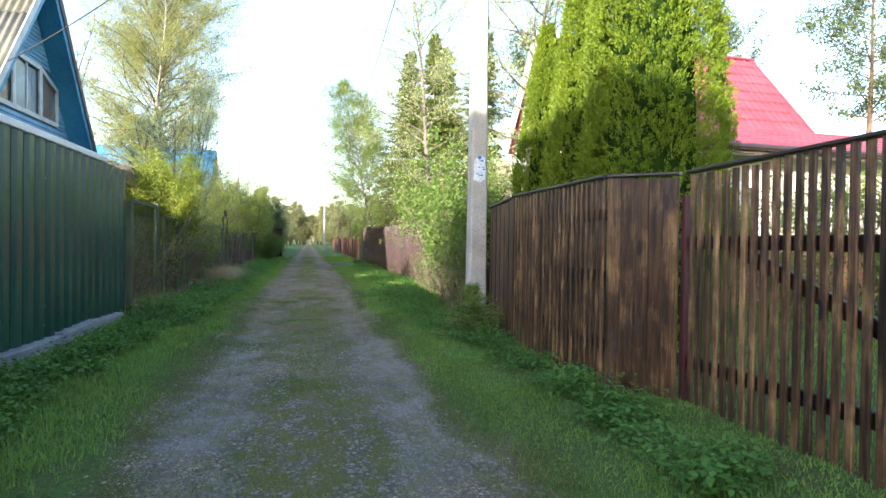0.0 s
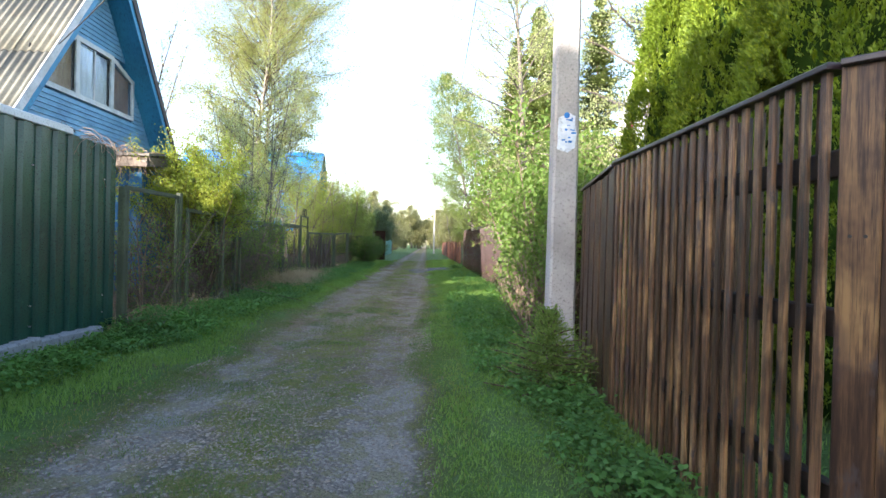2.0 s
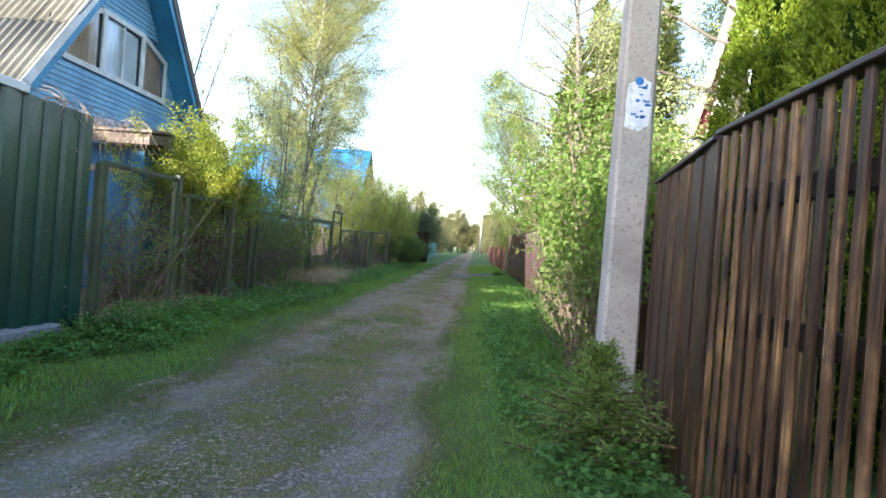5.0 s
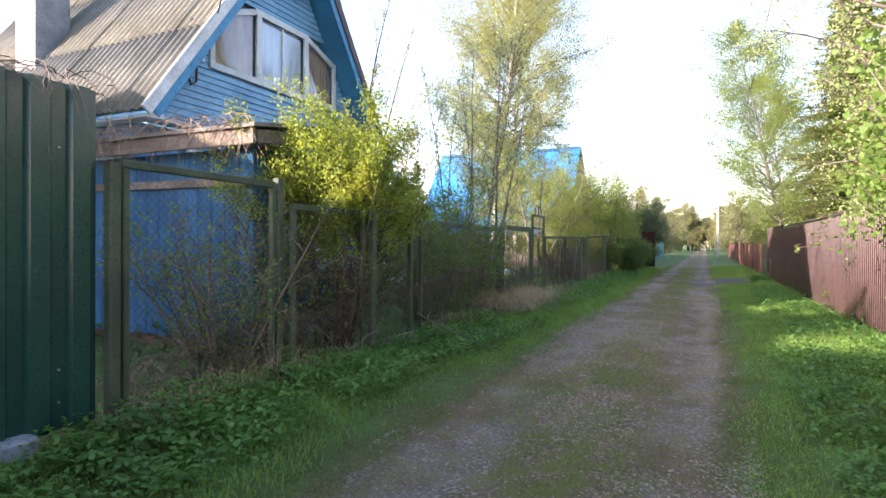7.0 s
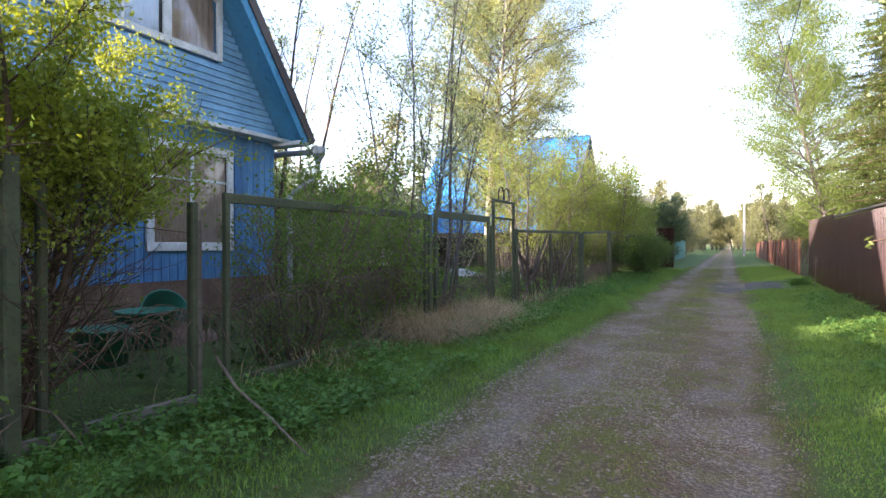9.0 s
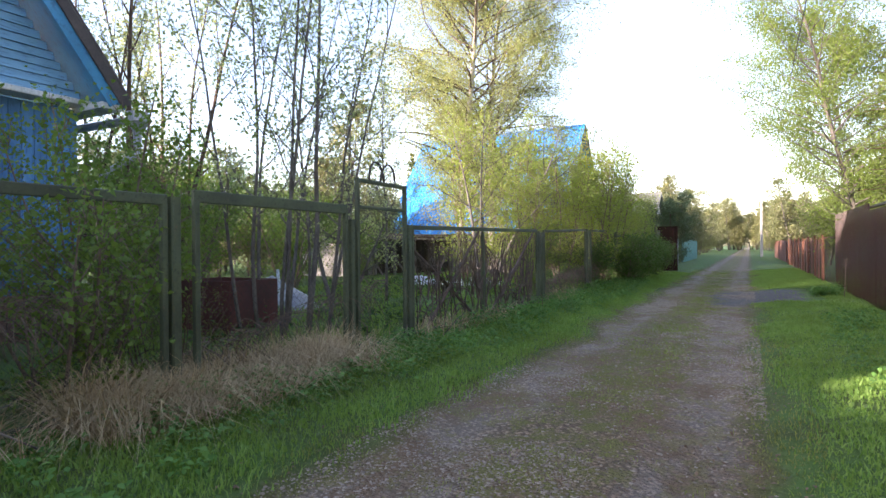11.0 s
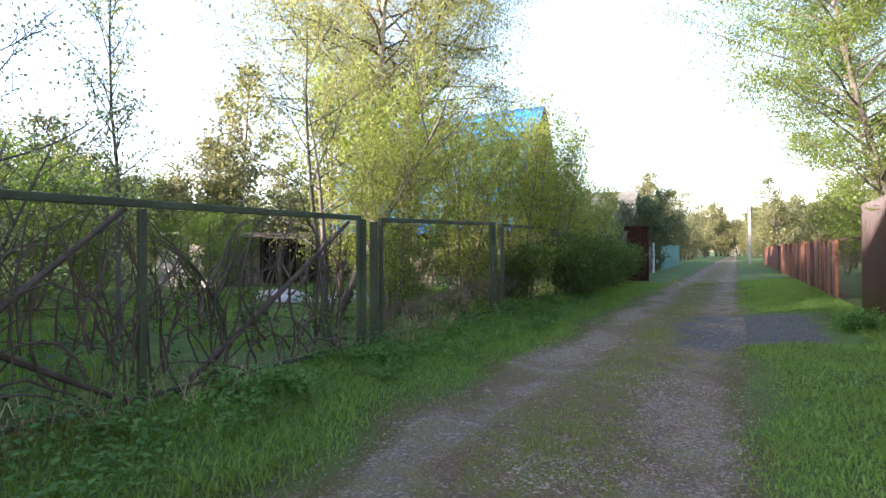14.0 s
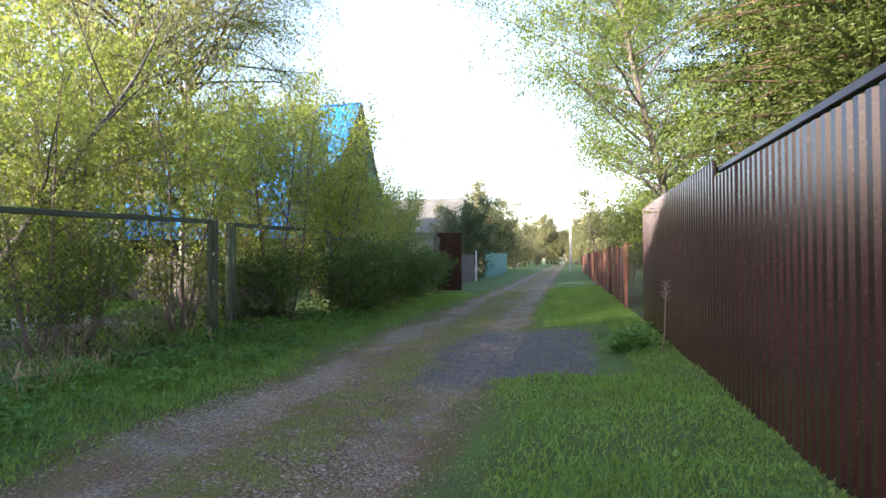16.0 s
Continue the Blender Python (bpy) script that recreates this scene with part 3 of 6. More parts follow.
# ---------------------------------------------------------------- green sheet fence
def green_fence():
    x = -2.62
    t = thing("metal_fence", (x, 3.0, 0.1), "dark green profiled sheet metal fence on a concrete strip", "fence")
    y = -6.0
    while y < 8.95:
        w = min(1.15, 9.0 - y)
        part("sheet_panel", Shape().sheet((x + 0.003 * (round(y / 1.15) % 2), y, 0.20), (0, 1, 0), (0, 0, 1), (1, 0, 0), w + 0.02, 2.03, 0.23, 0.036), M_GREEN_METAL, t)
        y += 1.15
    for z in (0.55, 1.85):
        part("rail", Shape().beam((x - 0.03, -6, z), (x - 0.03, 8.98, z), 0.04, 0.04), M_GREEN_METAL, t)
    for y in (-5.5, -3, -0.5, 2, 4.5, 7, 8.95):
        part("post", Shape().beam((x - 0.08, y, 0.0), (x - 0.08, y, 2.2), 0.06, 0.06), M_GREEN_METAL, t)
    screw = Shape().tube([(0, 0, 0), (0.012, 0, 0)], 0.008, 6).mesh("screw", M_ZINC)
    for k in range(42):
        y = 3.0 + k * 0.1437
        for z in (0.36, 0.55, 1.85):
            if k % 2 == 0:
                part("screw", screw, None, t, at=(0.002, y - 3.0, z - 0.1))
    part("cap_strip", Shape().beam((x + 0.005, -6, 2.265), (x + 0.005, 8.1, 2.265), 0.10, 0.075, 0.008), M_WHITE_METAL, t, "white metal cap strip")
    s = Shape()
    for k in range(30):
        y0 = -6 + k * 0.486
        h = 0.255 + 0.012 * math.sin(k * 1.7)
        s.beam((x + 0.02, y0, h - 0.19), (x + 0.02, y0 + 0.486, h - 0.19 + 0.01 * math.sin(k)), 0.20, 0.36, 0.02)
    solo("concrete_strip", s, M_CONCRETE_BASE, "rough grey concrete strip under the green fence", "foundation", kind="structure")


green_fence()


# ---------------------------------------------------------------- mesh fence of the left plots
def wire_mesh(x, y0, y1, z0, z1, pitch=0.062, r=0.0010):
    """Diamond wire netting in the plane x, clipped to a panel."""
    s = Shape()
    h = z1 - z0
    n = int((y1 - y0 + h) / pitch)
    for sign in (1, -1):
        for k in range(n + 1):
            a = y0 - h + k * pitch
            p, q = (a, z0), (a + h, z1)
            if p[0] < y0:
                p = (y0, z0 + (y0 - p[0]))
            if q[0] > y1:
                q = (y1, z1 - (q[0] - y1))
            if q[0] - p[0] < 0.02:
                continue
            if sign < 0:
                p, q = (y0 + y1 - p[0], p[1]), (y0 + y1 - q[0], q[1])
            m = ((p[0] + q[0]) / 2, (p[1] + q[1]) / 2)
            s.tube([(x, *p), (x + 0.012 * math.sin(m[0] * 3), *m), (x, *q)], r, 3, False)
    return s


def mesh_panel(y0, y1, z0, z1, x=-2.6, tilt=0.0, net=True, label="welded green angle-iron fence panel with rusty wire netting", rail=0.055):
    t = thing("mesh_fence_panel", (x, (y0 + y1) / 2, z0), label, "fence", "mesh fence panels beside the lane")
    part("top_rail", Shape().beam((x, y0, z1), (x, y1, z1 + tilt), 0.035, rail), M_OLIVE, t)
    part("bottom_rail", Shape().beam((x, y0, z0 + 0.03), (x, y1, z0 + 0.03), 0.03, 0.04), M_OLIVE, t)
    for y, e in ((y0 + 0.022, 0), (y1 - 0.022, tilt)):
        part("upright", Shape().beam((x + 0.002, y, z0 - 0.05), (x + 0.002, y, z1 + e - 0.028), 0.045, 0.045), M_OLIVE, t)
    if net:
        part("netting", wire_mesh(x - 0.012, y0 + 0.04, y1 - 0.04, z0 + 0.05, z1 + min(0, tilt) - 0.03), M_WIRE, t, "rusty diamond wire netting")
    return t


def fence_post(y, h, x=-2.6, w=0.075, z=-0.05, material=None, label="square green-painted steel fence post with rust patches"):
    solo("fence_post", Shape().beam((x, y, z), (x, y, h), w, w, 0.01), material or M_OLIVE, label, "post", "posts of the mesh fence")


mesh_panel(9.10, 10.49, 0.16, 1.80, -2.56)
fence_post(9.04, 1.80, -2.56)
fence_post(10.55, 1.86, -2.56)
mesh_panel(10.61, 11.76, 0.16, 1.62, -2.47)
fence_post(11.82, 1.66, -2.40)
fence_post(12.04, 1.58, -2.55, 0.05)
fence_post(13.03, 1.52, -2.6, 0.06)
fence_post(13.12, 1.40, -2.66, 0.05, material=M_PLANK, label="grey weathered wooden stake by the fence gap")
mesh_panel(13.30, 16.40, 0.18, 1.575, rail=0.075)
fence_post(16.46, 1.60)
mesh_panel(16.62, 18.42, 0.18, 1.62, rail=0.095)
fence_post(18.50, 1.52, -2.6, 0.06)


def wicket():
    t = thing("wicket_gate", (-2.6, 19.06, 0.1), "narrow green steel wicket gate with netting and a scroll on top", "gate")
    x = -2.6
    for y in (18.60, 19.52):
        part("upright", Shape().beam((x, y, 0.12), (x, y, 1.96), 0.045, 0.045), M_OLIVE, t)
    part("top_bar", Shape().beam((x + 0.002, 18.60, 1.94), (x + 0.002, 19.52, 1.94), 0.035, 0.04), M_OLIVE, t)
    part("middle_bar", Shape().beam((x + 0.002, 18.62, 1.66), (x + 0.002, 19.50, 1.66), 0.03, 0.035), M_OLIVE, t)
    part("bottom_bar", Shape().beam((x + 0.002, 18.62, 0.17), (x + 0.002, 19.50, 0.17), 0.03, 0.035), M_OLIVE, t)
    part("netting", wire_mesh(x - 0.012, 18.64, 19.48, 0.2, 1.64), M_WIRE, t)
    for c, s in ((18.93, 1), (19.2, -1)):
        pts = [(x, c + s * 0.17 * math.cos(a) * (1 - a / 9), 1.96 + 0.24 * math.sin(a) * (1 - a / 12)) for a in [k * 0.3 for k in range(12)]]
        part("scroll", Shape().tube(pts, 0.012, 6), M_WIRE, t, "bent iron scroll")


wicket()
fence_post(19.60, 1.50)


def branch_panel():
    x = -2.6
    t = mesh_panel(19.66, 24.26, 0.14, 1.47, x, 0.06, False, "green steel fence frame woven with bare branches and pole braces")
    part("middle_post", Shape().beam((x, 21.75, 0.08), (x, 21.75, 1.46), 0.05, 0.05), M_OLIVE, t)
    for a, b in (((x - 0.05, 20.0, 0.1), (x - 0.03, 21.65, 1.46)), ((x - 0.05, 22.05, 0.12), (x - 0.03, 24.1, 1.48)), ((x - 0.09, 19.75, 1.25), (x - 0.09, 21.6, 0.2))):
        part("pole_brace", Shape().tube([a, ((a[0] + b[0]) / 2, (a[1] + b[1]) / 2 + 0.03, (a[2] + b[2]) / 2), b], [0.028, 0.025, 0.02], 7), M_TWIG, t, "grey pole brace")
    rnd = random.Random(5)
    for k in range(150):
        y, z = rnd.uniform(19.7, 24.1), rnd.uniform(0.05, 0.7)
        px = x + rnd.uniform(-0.10, 0.03)
        ang, bend = rnd.uniform(0.8, 2.3), rnd.uniform(-0.22, 0.22)
        pts = []
        for j in range(9):
            pts.append((px + rnd.uniform(-0.015, 0.015), y, z))
            ang += bend + rnd.uniform(-0.5, 0.5)
            y += math.cos(ang) * 0.13
            z += math.sin(ang) * 0.16
        pts = [p for p in pts if 19.7 < p[1] < 24.2 and p[2] < 1.5]
        if len(pts) > 3:
            r = rnd.uniform(0.005, 0.013)
            part("branch", Shape().tube(pts, [r * (1 - 0.09 * i) for i in range(len(pts))], 5), M_TWIG, t)


branch_panel()
fence_post(24.30, 1.52)
fence_post(24.52, 1.50)
mesh_panel(24.64, 27.92, 0.14, 1.53, -2.6, 0.10)
fence_post(28.00, 1.66)
mesh_panel(28.40, 31.45, 0.16, 1.62, -2.6, 0.06)
fence_post(28.32, 1.64)
fence_post(31.52, 1.70)
mesh_panel(31.60, 35.4, 0.16, 1.55, -2.6)
for a, b in ((9.05, 10.4), (10.5, 12.1), (12.25, 13.0)):
    solo("base_board", Shape().beam((-2.54, a, 0.13), (-2.54, b, 0.12), 0.035, 0.16, 0.008), M_PLANK, "grey weathered plank along the fence foot", "board", "planks at the fence foot")


# ---------------------------------------------------------------- dark wooden fence
def wood_run(name, a, b, h0, h1, z0, pitch, w, d, label, board=False, cap=True, rails=(0.45, 1.0, 1.5), back=(1, 0), double=False):
    """A run of upright slats or boards between two points on the plan, on rails, under a sloping metal cap."""
    a, b = Vector((*a, 0)), Vector((*b, 0))
    mid = (a + b) / 2
    t = thing(name, (mid.x, mid.y, z0), label, "fence", "runs of the dark wooden fence")
    n = max(1, round((b - a).length / pitch))
    ang = math.atan2((b - a).y, (b - a).x)
    rnd = random.Random(n)
    shared = {}
    for k in range(n):
        s = (k + 0.5) / n
        p = a.lerp(b, s)
        h = round((h0 + (h1 - h0) * s) * 25) / 25 - z0
        key = (round(h, 2), k % 2)
        if key not in shared:
            me = Shape().beam((0, 0, 0), (0, 0, h), w, d, 0.005, (0, 1, 0)).mesh("board" if board else "slat", M_STAINED if board else M_STAINED_SLAT)
            shared[key] = me
        sh = Vector((*back, 0)).normalized() * (0.010 * (k % 2) if board else 0.0)
        ob = part("board" if board else "slat", shared[key], None, t, at=(p.x - mid.x + sh.x, p.y - mid.y + sh.y, rnd.uniform(-0.012, 0.0)))
        ob.rotation_euler = (0, 0, ang + (0.0 if board else rnd.uniform(-0.03, 0.03)))
    off = Vector((*back, 0)) * (d / 2 + 0.034)
    if double:
        for k in range(2, n):
            p = a.lerp(b, k / n) + Vector((*back, 0)) * (d + 0.068)
            h = round((h0 + (h1 - h0) * k / n) * 25) / 25 - z0
            ob = part("back_slat", shared.get((round(h, 2), k % 2), me), None, t, at=(p.x - mid.x, p.y - mid.y, -0.02))
            ob.rotation_euler = (0, 0, ang)
            ob.scale = (1.35, 1, 1)
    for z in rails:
        part("rail", Shape().beam(a + off + Vector((0, 0, z)), b + off + Vector((0, 0, z)), 0.04, 0.09), M_RAIL_SHADE, t)
    if cap:
        part("cap", Shape().beam(a + Vector((0.01, 0, h0 + 0.012)), b + Vector((0.01, 0, h1 + 0.012)), 0.085, 0.022, 0.004), M_CAP, t, "dark brown metal cap")
    return t


wood_run("slatted_fence", (2.275, 4.02), (2.32, 6.16), 1.785, 1.80, 0.06, 0.094, 0.038, 0.020, "dark-stained wooden fence of close upright slats, two rows deep", double=True)
wood_run("board_fence", (2.60, 3.56), (2.285, 4.01), 1.77, 1.785, 0.04, 0.110, 0.113, 0.022, "dark-stained wide-board fence corner under a metal cap", True, rails=(0.42, 1.27), back=(1, 0.7))
wood_run("board_fence", (2.33, 6.20), (2.46, 7.45), 1.79, 1.74, 0.08, 0.115, 0.118, 0.022, "reddish dark-stained board fence end behind the pole", True)
g = wood_run("slatted_gate", (2.60, -3.2), (2.62, 3.47), 1.86, 1.77, 0.10, 0.080, 0.046, 0.024, "dark-stained slatted wooden gate with rails and a diagonal brace", rails=(0.42, 1.28))
part("brace", Shape().beam((2.66, 1.1, 0.45), (2.66, 3.1, 1.26), 0.035, 0.09), M_STAINED, g)
part("brace", Shape().beam((2.66, -2.9, 0.45), (2.66, 0.8, 1.26), 0.035, 0.09), M_STAINED, g)
solo("gate_post", Shape().beam((2.625, 3.515, -0.05), (2.625, 3.515, 1.62), 0.045, 0.045, 0.006), surface("dark_red_steel", (0.075, 0.012, 0.020), (0.045, 0.009, 0.014), 0.4, 50, 2),
     "dark red painted steel gate post", "post")


# ---------------------------------------------------------------- concrete pole
def pole(x, y, h, w0, w1, label):
    t = thing("utility_pole", (x, y, 0), label, "pole", "utility poles along the lane")
    s = Shape()
    sec = lambda w, z: [(x - w / 2 + 0.02, y - w / 2, z), (x + w / 2 - 0.02, y - w / 2, z), (x + w / 2, y - w / 2 + 0.02, z), (x + w / 2 * 0.92, y + w / 2, z), (x - w / 2 * 0.92, y + w / 2, z), (x - w / 2, y - w / 2 + 0.02, z)]
    vs, fs = [], []
    zs = [-0.2, 0.6, 1.6, 2.6, 4, 6, h]
    for z in zs:
        vs += sec(w0 + (w1 - w0) * max(0, z) / h, z)
    for i in range(len(zs) - 1):
        for k in range(6):
            fs.append((i * 6 + k, i * 6 + (k + 1) % 6, i * 6 + 6 + (k + 1) % 6, i * 6 + 6 + k))
    fs.append(tuple(range(len(vs) - 6, len(vs))))
    s.add(vs, fs)
    part("shaft", s, M_CONCRETE, t)
    part("crossarm", Shape().beam((x - 0.6, y - 0.12, h - 0.25), (x + 0.6, y - 0.12, h - 0.25), 0.06, 0.06), M_ZINC, t)
    for dx in (-0.5, -0.17, 0.17, 0.5):
        part("insulator", Shape().tube([(x + dx, y - 0.12, h - 0.22), (x + dx, y - 0.12, h - 0.12), (x + dx, y - 0.12, h - 0.06)], [0.03, 0.045, 0.025], 8), M_WHITE_METAL, t)
    return t


PX, PY = 2.30, 7.62
pole(PX, PY, 8.6, 0.255, 0.165, "grey precast concrete utility pole with flaking paint")
fw = 0.228


def paper_sheet():
    rnd = random.Random(3)
    y = PY - fw / 2 - 0.006
    s = Shape()
    left = [(PX - 0.085 + rnd.uniform(-0.012, 0.012), z) for z in (2.13, 2.2, 2.28, 2.36, 2.42)]
    right = [(PX + 0.088 + rnd.uniform(-0.014, 0.008), z) for z in (2.44, 2.36, 2.28, 2.2, 2.15)]
    poly = [(a, y, z) for a, z in left] + [(PX + 0.02, y, 2.47)] + [(a, y, z) for a, z in right] + [(PX + 0.01, y, 2.10)]
    s.prism(poly[::-1], (0, 0, 0), (0, 0.003, 0))
    t = solo("paper_notice", s, M_PAPER, "torn pale paper notice stuck on the concrete pole", "notice")
    for k in range(16):
        a, z = PX + rnd.uniform(-0.065, 0.055), rnd.uniform(2.16, 2.42)
        w = rnd.uniform(0.012, 0.035)
        part("print_bar", Shape().beam((a, y - 0.004, z), (a + w, y - 0.004, z), 0.002, rnd.uniform(0.008, 0.018), 0.0005), M_BLUE_INK, t)


paper_sheet()
solo("paper_scrap", Shape().tube([(PX - 0.005, PY - fw / 2 - 0.012, 2.445), (PX - 0.005, PY - fw / 2 - 0.004, 2.445)], 0.028, 9), M_BLUE_INK, "small round blue sticker on the pole", "sticker")


def wire(a, b, sag, r, label):
    a, b = Vector(a), Vector(b)
    pts = [a.lerp(b, i / 24) - Vector((0, 0, sag * 4 * (i / 24) * (1 - i / 24))) for i in range(25)]
    solo("overhead_wire", Shape().tube(pts, r, 5), M_CABLE, label, "wire", "overhead wires")


wire((PX - 0.17, PY - 0.1, 8.35), (2.0, 75, 6.3), 1.6, 0.012, "black overhead cable along the lane")
wire((PX - 0.5, PY - 0.1, 8.35), (-6.0, 13.05, 4.72), 0.35, 0.011, "thin supply cable from pole to blue house")
pole(2.0, 75, 6.6, 0.24, 0.16, "distant grey concrete utility pole")


# ---------------------------------------------------------------- brown sheet fence on the right
def brown_fence():
    x = 2.97
    t = thing("metal_fence", (x, 20, 0.1), "chocolate brown profiled sheet fence with a steel top rail", "fence")
    y = 8.9
    k = 0
    while y < 26.75:
        w = min(1.15, 26.8 - y)
        top = 1.72 + 0.12 * float(smooth(9, 19, y))
        part("sheet_panel", Shape().sheet((x - 0.003 * (round(y / 1.15) % 2), y + w + 0.012, 0.10), (0, -1, 0), (0, 0, 1), (-1, 0, 0), w + 0.014, top - 0.10, 0.105, 0.024), M_BROWN_METAL, t)
        y += 1.15
    part("top_rail", Shape().beam((x + 0.03, 18.0, 1.905), (x + 0.03, 26.85, 1.905), 0.05, 0.05), M_CAP, t, "steel top rail")
    for z in (0.5, 1.5):
        part("rail", Shape().beam((x + 0.03, 9, z), (x + 0.03, 26.8, z), 0.04, 0.04), M_CAP, t)
    for y in np.arange(9.2, 27, 2.5):
        part("post", Shape().beam((x + 0.08, y, -0.1), (x + 0.08, y, 1.68 + 0.16 * float(smooth(9, 19, y))), 0.06, 0.06), M_CAP, t)
    t2 = thing("metal_fence", (x, 29, 0.1), "dark chocolate brown profiled sheet fence, plain top edge", "fence")
    y = 26.82
    while y < 31.4:
        w = min(1.15, 31.45 - y)
        part("sheet_panel", Shape().sheet((x - 0.003 * (round(y / 1.15) % 2), y + w + 0.012, 0.12), (0, -1, 0), (0, 0, 1), (-1, 0, 0), w + 0.014, 1.86, 0.105, 0.024), M_BROWN_METAL, t2)
        y += 1.15
    part("end_post", Shape().beam((x + 0.06, 31.48, -0.1), (x + 0.06, 31.48, 2.0), 0.06, 0.06), M_CAP, t2)


brown_fence()


def rust_fence():
    x = 2.98
    t = thing("old_fence", (x, 40, 0.1), "rust-brown weathered sheet and board fence panels", "fence")
    rnd = random.Random(9)
    y = 34.2
    while y < 54:
        w = rnd.uniform(0.16, 0.3)
        h = 1.42 + rnd.uniform(-0.05, 0.06)
        part("board", Shape().beam((x + rnd.uniform(-0.015, 0.015), y + w / 2, 0.1), (x, y + w / 2, h), 0.02, w - 0.012, 0.004, (0, 1, 0)), M_RUST_SHEET if rnd.random() < 0.8 else M_BROWN_METAL, t)
        y += w
    for yy in np.arange(34.2, 54, 2.4):
        part("post", Shape().beam((x - 0.03, yy, -0.05), (x - 0.03, yy, 1.52), 0.07, 0.07), M_RUST_SHEET, t)
    t = thing("netting_panel", (2.98, 32.9, 0.1), "rusty netting panel closing a gap in the fence", "fence")
    part("netting", wire_mesh(2.98, 31.6, 34.1, 0.15, 1.4), M_WIRE, t)
    part("rail", Shape().beam((2.98, 31.55, 1.42), (2.98, 34.15, 1.42), 0.04, 0.04), M_RUST_SHEET, t)


rust_fence()


# ---------------------------------------------------------------- blue house
def blue_house():
    t = thing("house", (-9.5, 15, 0), "pale blue timber house with steep slate gable roof", "house")
    wx, y0, y1, yc = -6.45, 12.05, 17.95, 15.0
    eave, ridge = 3.12, 7.5
    xw = -12.5
    # lower walls: plinth and upright boards
    part("plinth", Shape().box(xw, wx - 0.12, y0, y1, -0.1, 0.72), M_BRICK_BASE, t, "brown clay-rendered plinth")
    core = Shape().box(xw, wx - 0.16, y0 + 0.02, y1 - 0.02, 0.72, 3.0)
    part("wall_core", core, M_BLUE_BOARD, t)
    wins = [(15.50, 16.92), (13.0, 14.35)]
    rnd = random.Random(2)
    y = y0
    while y < y1 - 0.01:
        w = min(0.135, y1 - y)
        hit = [v for v in wins if y + w > v[0] and y < v[1]]
        spans = [(0.70, 1.22), (2.68, 3.02)] if hit else [(0.70, 3.02)]
        for a, b in spans:
            part("board", Shape().beam((wx - 0.13 + rnd.uniform(-0.004, 0.004), y + w / 2, a), (wx - 0.13, y + w / 2, b), 0.03, w - 0.008, 0.005, (0, 1, 0)), M_BLUE_BOARD, t)
        y += 0.135
    for x in np.arange(xw, wx - 0.2, 0.15):
        part("board", Shape().beam((x + 0.075, y1, 0.70), (x + 0.075, y1, 3.02), 0.142, 0.03, 0.005, (0, 1, 0)), M_BLUE_BOARD, t)
    # ledge between storeys and gable siding
    part("ledge", Shape().beam((wx - 0.02, 11.85, 3.08), (wx - 0.02, 18.12, 3.08), 0.30, 0.07, 0.01), M_WHITE_WOOD, t, "worn white ledge board")
    slope = (ridge - eave) / (yc - 11.9)
    part("gable_core", Shape().prism([(0, 12.05, 3.1), (0, 17.95, 3.1), (0, 15, 7.25)], (wx - 0.20, 0, 0), (wx - 0.12, 0, 0)), M_SIDING, t)
    z = 3.13
    WY0, WY1, WZ0 = 13.36, 16.62, 4.16
    while z < 7.1:
        half = (7.28 - z) / slope - 0.02
        segs = [(yc - half, yc + half)]
        if z + 0.1 > WZ0 - 0.02 and z < 5.34:
            segs = [(yc - half, WY0), (WY1, yc + half)]
        for a, b in segs:
            if b - a > 0.05:
                part("siding_board", Shape().add([(wx + 0.012, a, z), (wx + 0.012, b, z), (wx - 0.012, b, z + 0.104), (wx - 0.012, a, z + 0.104), (wx - 0.04, a, z), (wx - 0.04, b, z), (wx - 0.04, b, z + 0.104), (wx - 0.04, a, z + 0.104)],
                     [(0, 1, 2, 3), (5, 4, 7, 6), (4, 5, 1, 0), (3, 2, 6, 7), (1, 5, 6, 2), (4, 0, 3, 7)]), M_SIDING, t)
        z += 0.105
    # gable window of three bays under a bevelled head
    win = part("gable_window", Shape().prism([(0, WY0 + 0.05, WZ0 + 0.05), (0, WY1 - 0.05, WZ0 + 0.05), (0, WY1 - 0.05, 5.05), (0, 15.75, 5.34), (0, 14.3, 5.34), (0, WY0 + 0.05, 5.0)], (wx - 0.09, 0, 0), (wx - 0.075, 0, 0)), M_DARK_ROOM, t, "wide white-framed gable window with curtains")
    bw = 0.11
    fx = wx + 0.02
    for a, b in (((WY0, WZ0), (WY1, WZ0)), ((WY0 + 0.02, 5.0), (14.3, 5.36)), ((14.3, 5.38), (15.75, 5.38)), ((15.75, 5.36), (WY1 - 0.02, 5.06))):
        part("frame_board", Shape().beam((fx, *a), (fx, *b), 0.05, bw, 0.008), M_WHITE_WOOD, win)
    for yy, zt in ((WY0, 5.06), (14.40, 5.36), (15.70, 5.36), (WY1, 5.10)):
        part("frame_board", Shape().beam((fx + 0.003, yy, WZ0 - 0.05), (fx + 0.003, yy, zt), 0.13 if yy in (14.40, 15.70) else 0.10, 0.05, 0.008, (1, 0, 0)), M_WHITE_WOOD, win)
    for yy in (15.05,):
        part("sash_bar", Shape().beam((fx - 0.02, yy, WZ0), (fx - 0.02, yy, 5.34), 0.045, 0.035, 0.006, (1, 0, 0)), M_WHITE_WOOD, win)
